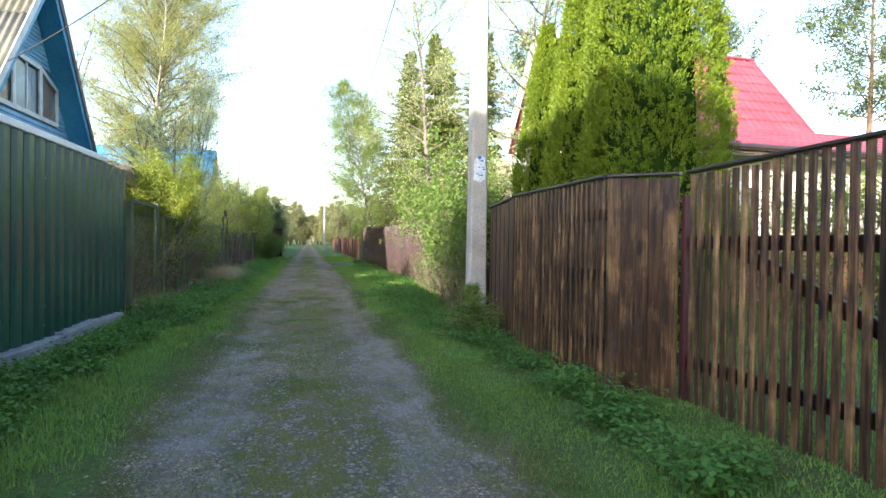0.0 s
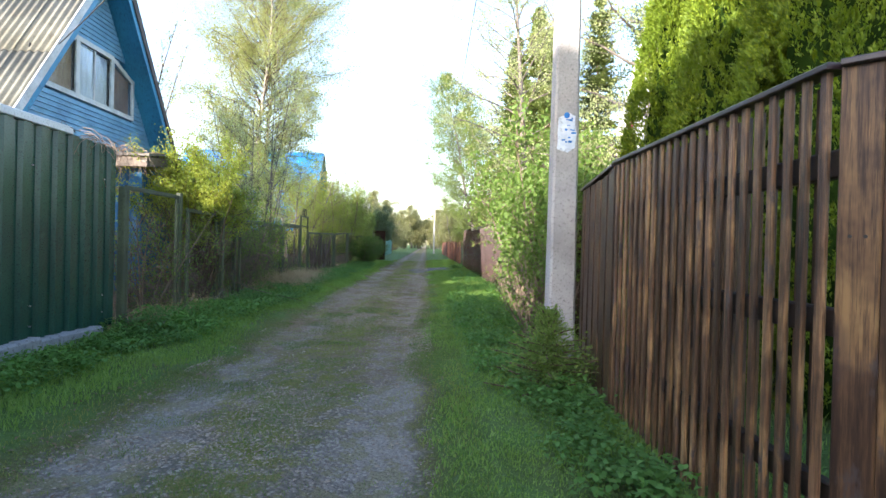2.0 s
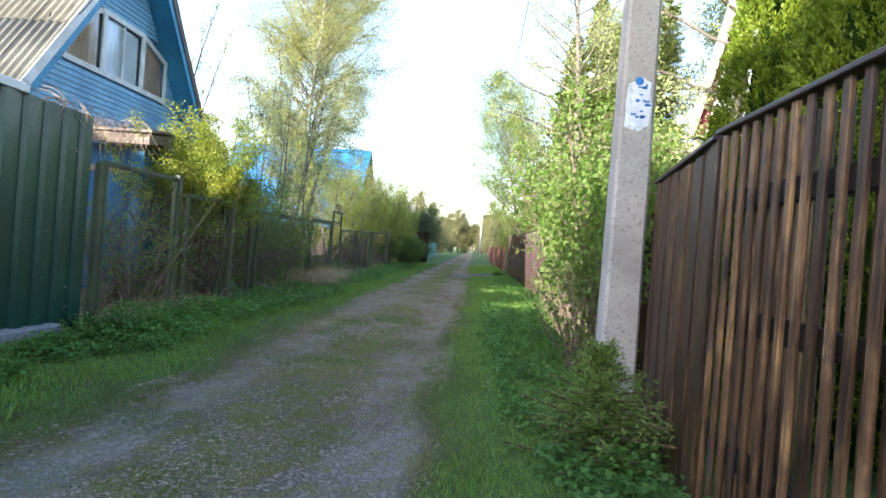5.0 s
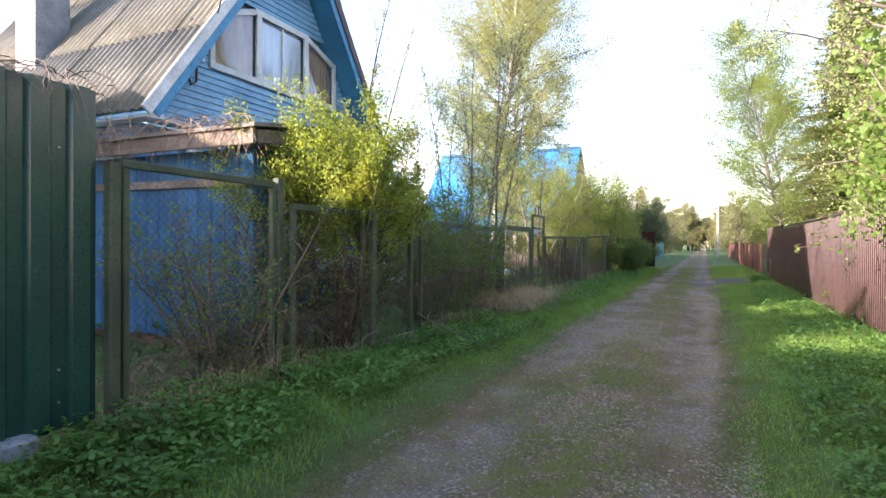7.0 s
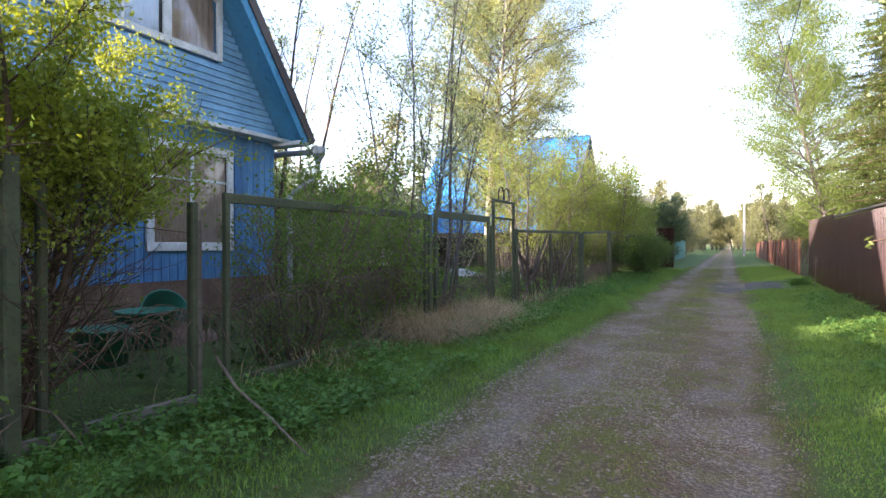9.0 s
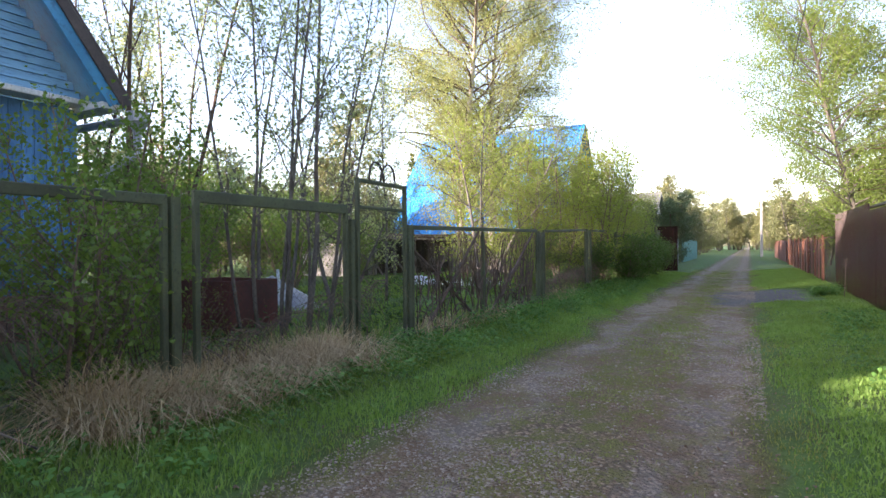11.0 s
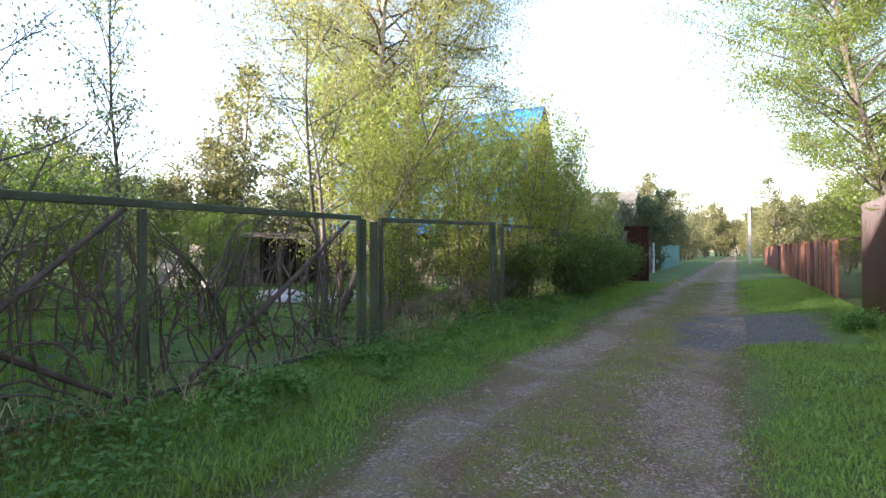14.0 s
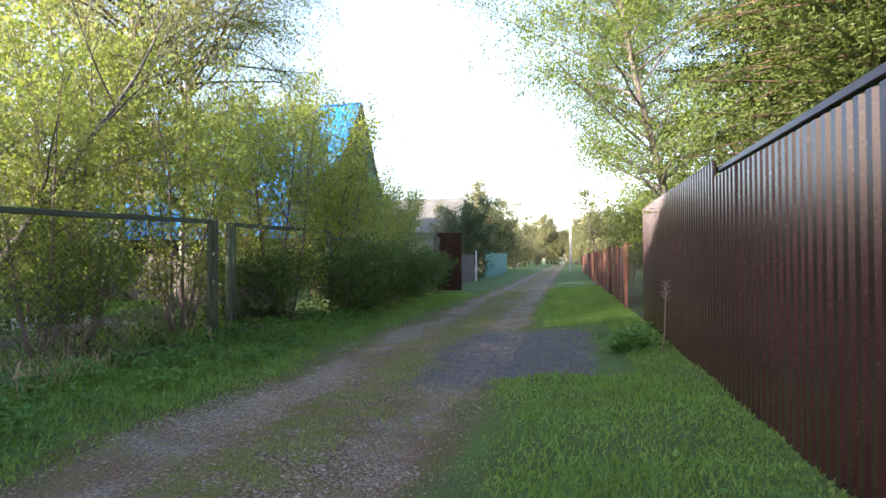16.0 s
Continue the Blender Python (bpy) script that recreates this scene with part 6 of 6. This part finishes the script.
def stones():
    rng = np.random.default_rng(13)
    n = 220000
    x, y = rng.uniform(-1.15, 1.12, n), -0.5 + 31 * rng.uniform(0, 1, n) ** 1.25
    bed = vnoise(x * 1.6, y * 0.9, 31) + 0.35 * (vnoise(x * 5, y * 4, 32) - 0.5) + 0.25 * np.exp(-(((x - 0.1) / 0.7) ** 2 + ((y - 10.3) / 1.5) ** 2))
    k = rng.uniform(0, 1, n) < smooth(0.55, 0.74, bed) + 0.12
    x, y = x[k], y[k]
    n = len(x)
    r = rng.uniform(0.0045, 0.0105, n) * (0.65 + rng.uniform(0, 1, n) ** 4)
    z = gz(x, y) + r * 0.15
    base = np.array([(1, 0, 0), (-1, 0, 0), (0, 1, 0), (0, -1, 0), (0, 0, 0.7), (0, 0, -0.7)], float)
    tri = np.array([(0, 2, 4), (2, 1, 4), (1, 3, 4), (3, 0, 4), (2, 0, 5), (1, 2, 5), (3, 1, 5), (0, 3, 5)])
    a = rng.uniform(0, 6.28, n)
    sc = np.stack([r * rng.uniform(0.8, 1.5, n), r * rng.uniform(0.8, 1.5, n), r * rng.uniform(0.5, 0.9, n)], 1)
    v = base[None] * sc[:, None] * rng.uniform(0.75, 1.2, (n, 6, 1))
    c, s = np.cos(a)[:, None], np.sin(a)[:, None]
    v = np.stack([v[:, :, 0] * c - v[:, :, 1] * s + x[:, None], v[:, :, 0] * s + v[:, :, 1] * c + y[:, None], v[:, :, 2] + z[:, None]], 2)
    f = (np.arange(n)[:, None, None] * 6 + tri[None]).reshape(-1, 3)
    solo("gravel", fast_mesh("gravel", v.reshape(-1, 3), f, M_STONE), None, "loose grey gravel stones on the lane", "gravel", kind="stuff")


stones()


def litter():
    """Last year's leaves and bark bits lying on the lane."""
    rng = np.random.default_rng(19)
    n = 7000
    x, y = rng.uniform(-1.4, 1.3, n), 2 + 32 * rng.uniform(0, 1, n) ** 1.2
    k = (vnoise(x * 1.3, y * 0.8, 41) + 0.35 * smooth(0.5, 1.2, -x)) > 0.62
    x, y = x[k], y[k]
    ang = rng.uniform(0, 6.28, len(x))
    d = np.stack([np.cos(ang), np.sin(ang), 0 * ang], 1)
    pts = np.stack([x, y, gz(x, y) + 0.008], 1)
    solo("leaf_litter", crown_mesh("leaf_litter", pts, 0.030, 0.018, M_LITTER, rng, 0.95, d), None, "dry brown leaf litter on the lane", "litter", kind="stuff")


M_LITTER = leafy("dry_litter", (0.12, 0.075, 0.045), (0.24, 0.165, 0.10), (0.15, 0.10, 0.06), 0.1)
litter()


# ---------------------------------------------------------------- things further along and in the gardens
def shade_house():
    """An unseen house, added behind the green fence to cast shade over the wooden fence, the pole and the thujas."""
    t = thing("house", (-8.75, -8.5, 0), "unseen house added behind the green fence to cast the lane shadow", "house")
    part("wall", Shape().box(-11, -6.5, -14, -3.4, -0.1, 4.6), M_DARK_WOOD, t)
    for s in (-1, 1):
        xe = -8.75 + s * 2.7
        # The ridge drops towards its end to set the height of the cast shade.
        vs = [(-8.75, -14.2, 8.25), (-8.75, -6.5, 8.25), (-8.75, -3.2, 7.5), (xe, -3.2, 4.3), (xe, -14.2, 4.3)]
        n = len(vs)
        part("roof", Shape().add(vs + [(x, y, z - 0.12) for x, y, z in vs], [tuple(range(n)), tuple(range(2 * n - 1, n - 1, -1))] + [(i, n + i, n + (i + 1) % n, (i + 1) % n) for i in range(n)]), M_SLATE, t)
    part("gable", Shape().prism([(-11, 0, 4.6), (-6.5, 0, 4.6), (-8.75, 0, 7.3)], (0, -3.5, 0), (0, -3.4, 0)), M_DARK_WOOD, t)
    part("gable", Shape().prism([(-11, 0, 4.6), (-6.5, 0, 4.6), (-8.75, 0, 8.0)], (0, -14, 0), (0, -13.9, 0)), M_DARK_WOOD, t)


shade_house()
# Unseen blocker in the shape of a shed, added to shade porch and lane.
t = thing("garden_shed", (-8.2, 6, 0), "unseen shed added behind the green fence to cast shade", "shed")
part("wall", Shape().box(-9.5, -7.0, 3.7, 10.2, -0.1, 3.3), M_DARK_WOOD, t)
part("roof", Shape().prism([(-9.7, 3.6, 3.3), (-6.8, 3.6, 3.3), (-6.8, 3.6, 3.4), (-8.25, 3.6, 4.15), (-9.7, 3.6, 3.4)], (0, 0, 0), (0, 6.7, 0)), M_SLATE, t)


def old_gate():
    t = thing("gate_leaf", (-2.2, 40.4, 0.1), "dark red sheet-metal gate leaf standing ajar on weathered posts", "gate")
    s = Shape().sheet((-2.55, 40.1, 0.12), (0.75, 0.30, 0), (0, 0, 1), (0.37, -0.93, 0), 0.85, 1.95, 0.12, 0.02)
    part("leaf", s, M_BROWN_METAL, t)
    part("frame", Shape().beam((-2.6, 40.05, 0), (-2.6, 40.05, 2.12), 0.09, 0.09, 0.01), M_PLANK, t, "split grey post")
    part("brace", Shape().beam((-2.66, 40.0, 0.1), (-2.5, 40.1, 1.9), 0.03, 0.12, 0.005), M_PLANK, t)
    t = thing("low_fence", (-2.6, 41.8, 0.1), "low grey-brown board fence beyond the gate", "fence")
    for k in range(22):
        y = 41.0 + k * 0.13
        part("board", Shape().beam((-2.6, y, 0.08), (-2.6, y, 1.32 + 0.05 * math.sin(k * 2.3)), 0.02, 0.115, 0.004, (0, 1, 0)), M_PLANK, t)
    t = thing("low_fence", (-2.6, 37.5, 0.1), "low rusty netting fence behind the hedge", "fence")
    part("rail", Shape().beam((-2.62, 35.6, 1.35), (-2.62, 39.9, 1.35), 0.04, 0.05), M_RUST_SHEET, t)
    part("netting", wire_mesh(-2.62, 35.6, 39.9, 0.15, 1.33), M_WIRE, t)


old_gate()


def far_fences():
    t = thing("far_fence", (-3.0, 58, 0.1), "turquoise-green painted board fence far along the lane", "fence")
    for k in range(40):
        y = 54 + k * 0.30
        part("board", Shape().beam((-2.9, y, 0.05), (-2.9, y, 1.62), 0.02, 0.285, 0.004, (0, 1, 0)), M_GREEN_FAR, t)
    t = thing("far_fence", (-2.8, 50, 0.1), "dark weathered board fence far along the lane", "fence")
    for k in range(24):
        y = 44.0 + k * 0.22
        part("board", Shape().beam((-2.8, y, 0.05), (-2.8, y, 1.4 + 0.04 * math.sin(k * 1.3)), 0.02, 0.24, 0.004, (0, 1, 0)), M_DARK_WOOD, t)
    part("post", Shape().beam((-2.72, 49.4, 0), (-2.72, 49.4, 1.6), 0.08, 0.08, 0.01), M_WHITE_WOOD, t, "whitewashed post")
    t = thing("far_fence", (3.0, 62, 0.1), "brown board fence far along the lane", "fence")
    for k in range(60):
        y = 55 + k * 0.3
        part("board", Shape().beam((3.0, y, 0.05), (3.0, y, 1.5 + 0.04 * math.sin(k * 1.9)), 0.02, 0.285, 0.004, (0, 1, 0)), M_RUST_SHEET, t)


far_fences()


def far_house(x, y, w, d, h, ridge, wall, roof, label):
    t = thing("house", (x, y, 0), label, "house", "far garden houses")
    part("wall", Shape().box(x - w / 2, x + w / 2, y - d / 2, y + d / 2, -0.1, h), wall, t)
    for s in (-1, 1):
        part("roof", Shape().prism([(x - w / 2 - 0.3, y, ridge), (x - w / 2 - 0.3, y + s * (d / 2 + 0.4), h - 0.2), (x - w / 2 - 0.3, y + s * (d / 2 + 0.4), h - 0.3), (x - w / 2 - 0.3, y, ridge - 0.12)], (0, 0, 0), (w + 0.6, 0, 0)), roof, t)
    part("gable", Shape().prism([(0, y - d / 2, h), (0, y + d / 2, h), (0, y, ridge - 0.1)], (x + w / 2 - 0.1, 0, 0), (x + w / 2, 0, 0)), wall, t)
    for yy in (y - d / 5, y + d / 5):
        wn_ = part("window", Shape().box(x + w / 2, x + w / 2 + 0.02, yy - 0.45, yy + 0.45, 1.1, 2.3), M_DARK_ROOM, t)
        part("frame", Shape().beam((x + w / 2 + 0.03, yy - 0.5, 2.32), (x + w / 2 + 0.03, yy + 0.5, 2.32), 0.04, 0.1, 0.01), M_WHITE_WOOD, wn_)
        part("frame", Shape().beam((x + w / 2 + 0.03, yy - 0.5, 1.08), (x + w / 2 + 0.03, yy + 0.5, 1.08), 0.04, 0.1, 0.01), M_WHITE_WOOD, wn_)
    part("front_window", Shape().box(x - 0.5, x + 0.5, y - d / 2 - 0.02, y - d / 2, 1.1, 2.3), M_DARK_ROOM, t)


far_house(-8.2, 56, 7, 6, 2.9, 5.0, M_CREAM, M_SLATE, "pale rendered garden house far along the lane")
far_house(-8.5, 74, 6, 6, 2.8, 5.2, M_CREAM, M_RED_TILE, "small pale garden house far along the lane")
far_house(10.5, 36, 7, 6, 2.8, 5.2, M_DARK_WOOD, M_SLATE, "brown garden house with a grey slate roof")


def shed():
    t = thing("shed", (-12.4, 30.5, 0), "low whitewashed shed with a sagging board roof", "shed")
    part("wall", Shape().box(-13.6, -11.6, 29.7, 31.6, -0.1, 1.6), M_WHITEWASH, t, "flaking whitewashed wall")
    part("door", Shape().box(-11.59, -11.56, 30.2, 31.0, 0.1, 1.45), M_PLANK, t)
    for k in range(9):
        part("roof_board", Shape().beam((-14.0, 29.2 + k * 0.32, 1.72 + 0.03 * (k % 2)), (-11.2, 29.2 + k * 0.32, 1.62 + 0.03 * (k % 2)), 0.30, 0.03, 0.004), M_PLANK, t)
    t = thing("plank_fence", (-9.5, 33.4, 0), "grey weathered plank fence between the gardens", "fence")
    for k in range(44):
        x = -13.5 + k * 0.16
        part("plank", Shape().beam((x, 33.4, 0.0), (x, 33.4, 1.25 + 0.05 * math.sin(k * 1.9)), 0.14, 0.02, 0.004, (0, 1, 0)), M_PLANK, t)


shed()


def shelter():
    t = thing("wood_shelter", (-10.4, 32.2, 0), "collapsing open wood shelter with dark boards beside the shed", "shed")
    a, b = Vector((-11.3, 31.0, 0)), Vector((-9.0, 33.0, 0))
    d = (b - a).normalized()
    back = Vector((-d.y, d.x, 0))
    rnd = random.Random(12)
    for k in range(5):
        p = a.lerp(b, k / 4)
        part("post", Shape().beam(p, p + Vector((rnd.uniform(-0.04, 0.04), 0, 1.58)), 0.09, 0.09, 0.01), M_PLANK, t)
    for k in range(15):
        p = a.lerp(b, (k + 0.5) / 15) + back * 1.2
        part("back_board", Shape().beam(p, p + Vector((0, 0, 1.7 + rnd.uniform(-0.08, 0.05))), 0.19, 0.02, 0.004, back), M_DARK_WOOD, t)
    for k in range(7):
        o = back * (k * 0.23 - 0.25) + Vector((0, 0, 1.60 + 0.03 * k + rnd.uniform(-0.02, 0.02)))
        part("roof_board", Shape().beam(a - d * 0.3 + o, b + d * rnd.uniform(0.0, 0.5) + o - Vector((0, 0, rnd.uniform(0, 0.12))), 0.24, 0.03, 0.005), M_PLANK, t)
    for k in range(9):
        p = a.lerp(b, rnd.uniform(0.1, 0.95)) - back * rnd.uniform(0.1, 0.4)
        q = p + d * rnd.uniform(-0.7, 0.7) + back * 0.5 + Vector((0, 0, rnd.uniform(0.5, 1.3)))
        part("leaning_plank", Shape().beam(p, q, rnd.uniform(0.08, 0.16), 0.025, 0.004), M_PLANK if k % 2 else M_DARK_WOOD, t)


shelter()


def heap(name, x, y, r, h, material, label, category, seed):
    rng = np.random.default_rng(seed)
    n, m = 26, 9
    vs, fs = [], []
    for i in range(m + 1):
        q = i / m
        for k in range(n):
            a = 2 * math.pi * k / n
            rr = r * (1 - q) * (1 + 0.25 * (float(vnoise(a * 2, q * 3, seed)) - 0.5))
            px, py = x + math.cos(a) * rr * 1.4, y + math.sin(a) * rr
            vs.append((px, py, float(gz(px, py)) - 0.03 + h * q ** 0.8 * (1 + 0.3 * (float(vnoise(px * 5, py * 5, seed + 1)) - 0.5))))
    for i in range(m):
        for k in range(n):
            fs.append((i * n + k, i * n + (k + 1) % n, (i + 1) * n + (k + 1) % n, (i + 1) * n + k))
    solo(name, Shape().add(vs, fs), material, label, category, shade=True)


heap("covered_heap", -6.9, 21.6, 0.75, 0.62, M_FOIL, "garden heap covered with crumpled grey plastic sheet", "heap", 3)
solo("leaning_pipe", Shape().tube([(-6.1, 21.0, 0.05), (-6.35, 21.2, 0.85)], 0.03, 8), M_PAPER, "pale blue pipe leaning on the heap", "pipe")
heap("plastic_sheet", -6.3, 29.3, 0.9, 0.22, M_FOIL, "silvery crumpled plastic sheet lying on the ground", "sheet", 4)
heap("plastic_sheet", -7.9, 28.7, 0.8, 0.26, M_FOIL, "silvery crumpled plastic sheet lying on the ground", "sheet", 5)


def rust_box(x, y):
    t = thing("metal_box", (x, y, 0), "open rusty dark red metal box in the weeds", "box")
    for a in ((x - 0.55, x + 0.55, y - 0.4, y - 0.37), (x - 0.55, x + 0.55, y + 0.37, y + 0.4), (x - 0.55, x - 0.52, y - 0.37, y + 0.37), (x + 0.52, x + 0.55, y - 0.37, y + 0.37)):
        part("side", Shape().box(*a, 0.05, 0.82), M_MAROON, t)
    part("floor", Shape().box(x - 0.52, x + 0.52, y - 0.37, y + 0.37, 0.05, 0.10), M_MAROON, t)


M_MAROON = surface("rusty_dark_red", (0.115, 0.028, 0.022), (0.06, 0.018, 0.015), 0.6, 40, 2, wear=(0.16, 0.07, 0.04))
rust_box(-5.2, 19.1)


def tub(x, y, z, r, h, label, tip=(0, 0)):
    s, vs, fs = Shape(), [], []
    prof = [(0.0, 0.0), (0.78, 0.0), (1.0, 1.0), (1.08, 1.0), (1.06, 0.94), (0.95, 0.94), (0.74, 0.06), (0.0, 0.06)]
    n = 20
    for a, b in prof:
        for k in range(n):
            t = 2 * math.pi * k / n
            vs.append((math.cos(t) * r * a, math.sin(t) * r * a, b * h))
    for i in range(len(prof) - 1):
        for k in range(n):
            fs.append((i * n + k, i * n + (k + 1) % n, (i + 1) * n + (k + 1) % n, (i + 1) * n + k))
    ob = solo("plastic_tub", s.add(vs, fs), M_TEAL, label, "tub", "green tubs by the house", shade=True)
    ob.location, ob.rotation_euler = (x, y, z), (tip[0], tip[1], 0)


tub(-4.9, 14.3, 0.10, 0.30, 0.42, "green plastic tub standing in dead grass")
tub(-5.6, 14.9, 0.30, 0.28, 0.30, "green plastic basin tipped on its side by the plinth", (0.2, 1.2))
tub(-4.4, 13.5, 0.10, 0.26, 0.36, "green plastic tub standing in dead grass")
heap("soil_heap", -5.3, 14.8, 0.6, 0.28, M_BRICK_BASE, "brown heap of soil and rubble by the house", "heap", 6)

# dead sticks, straw and vines
rnd = random.Random(41)
for k in range(26):
    y = rnd.uniform(8.9, 24)
    x = rnd.uniform(-2.75, -2.2)
    a = rnd.uniform(0, 6.28)
    ln = rnd.uniform(0.25, 0.9)
    z = float(gz(x, y))
    rise = rnd.uniform(0.02, 0.5)
    solo("dead_stick", Shape().tube([(x, y, z + 0.01), (x + math.cos(a) * ln * 0.3, y + math.sin(a) * ln * 0.5, z + rise * 0.6 + 0.05), (x + math.cos(a) * ln * 0.4, y + math.sin(a) * ln, z + rise)], [0.007, 0.006, 0.003], 5),
         M_STEM if k % 3 else M_PLANK, "pale dead stick among the verge weeds", "stick", "dead sticks")


solo("fallen_branch", Shape().tube([(-2.62, 13.25, 0.40), (-2.2, 13.05, 0.27), (-1.7, 12.84, 0.20), (-1.22, 12.62, 0.13)], [0.012, 0.010, 0.008, 0.004], 6), M_STEM, "long pale bare branch fallen from the fence across the verge", "branch")


def vines(name, a, b, n, label, seed, drop=0.35):
    r = random.Random(seed)
    s = Shape()
    a, b = Vector(a), Vector(b)
    for k in range(n):
        p = a.lerp(b, r.random()) + Vector((r.uniform(-0.1, 0.1), r.uniform(-0.12, 0.12), r.uniform(0, 0.08)))
        pts = [p]
        d = Vector((r.uniform(-1, 1), r.uniform(-1, 1), r.uniform(-0.1, 0.8)))
        for j in range(5):
            d = (d + Vector((r.uniform(-0.5, 0.5), r.uniform(-0.5, 0.5), -0.45))).normalized()
            pts.append(pts[-1] + d * r.uniform(0.05, 0.13))
        s.tube(pts, [0.004, 0.004, 0.0035, 0.003, 0.0025, 0.002], 3, False)
    solo(name, s, M_STEM, label, "vine", kind="stuff")


vines("dead_vine", (-6.2, 10.9, 2.46), (-3.4, 10.9, 2.50), 260, "tangle of dead brown vine on the porch roof edge", 3)
vines("dead_vine", (-3.5, 10.9, 2.42), (-3.35, 12.0, 2.52), 120, "tangle of dead brown vine on the porch roof edge", 4)
vines("dead_vine", (-2.62, 8.2, 2.25), (-2.62, 9.0, 2.22), 40, "dead vine on the end of the green fence", 5)
vines("dead_vine", (-2.7, 10.5, 0.5), (-2.8, 16.2, 0.9), 420, "dead brown climber stems behind the netting", 6)
vines("dead_brush", (-2.75, 8.9, 0.05), (-3.3, 11.0, 0.25), 260, "dark tangle of dead brush behind the netting", 9)
vines("dead_brush", (-2.9, 9.0, 0.3), (-3.4, 12.5, 0.6), 240, "dark tangle of dead brush behind the netting", 10)
vines("dead_vine", (-2.75, 16.7, 0.4), (-2.8, 19.4, 0.8), 160, "dead brown climber stems behind the netting", 7)
vines("dead_vine", (-2.75, 24.6, 0.4), (-2.8, 31.0, 0.8), 360, "brown climber stems behind the netting", 8)


def umbel(x, y):
    z = float(gz(x, y))
    t = thing("dry_umbel", (x, y, z), "tall dry seed stalk beside the brown fence", "plant")
    part("stalk", Shape().tube([(x, y, z - 0.02), (x + 0.02, y, z + 0.4), (x + 0.03, y, z + 0.78)], [0.008, 0.007, 0.004], 5), M_STEM, t)
    s = Shape()
    for k in range(14):
        a = k * 2.4
        zz = z + 0.6 + 0.014 * k
        s.tube([(x + 0.03, y, zz), (x + 0.03 + math.cos(a) * 0.05, y + math.sin(a) * 0.05, zz + 0.03)], 0.005, 4)
    part("seed_head", s, M_STEM, t)


umbel(2.72, 28.0)
# nail heads on the wide boards
for k, (p, q) in enumerate((((2.60, 3.56), (2.285, 4.01)),)):
    a, b = Vector((*p, 0)), Vector((*q, 0))
    d = (b - a).normalized()
    nrm = Vector((-d.y, d.x, 0))
    fence = [o for o in scene.objects if o.name.startswith("board_fence")][0]
    base = Vector(fence.location)
    for i in range(5):
        for e in (-0.02, 0.02):
            for z in (0.42, 1.27):
                c = a.lerp(b, (i + 0.5) / 5) + d * e + nrm * 0.0125 + Vector((0, 0, z))
                part("nail_head", Shape().tube([c, c + nrm * 0.002], 0.006, 7), M_CABLE, fence)
# garden behind the slatted gate
t = thing("garden_fence", (7, 8.6, 0), "red-brown board fence across the lawn", "fence")
for k in range(80):
    x = 3.4 + k * 0.14
    part("board", Shape().beam((x, 8.9, 0.05), (x, 8.9, 1.35), 0.12, 0.02, 0.004, (0, 1, 0)), M_RUST_SHEET, t)
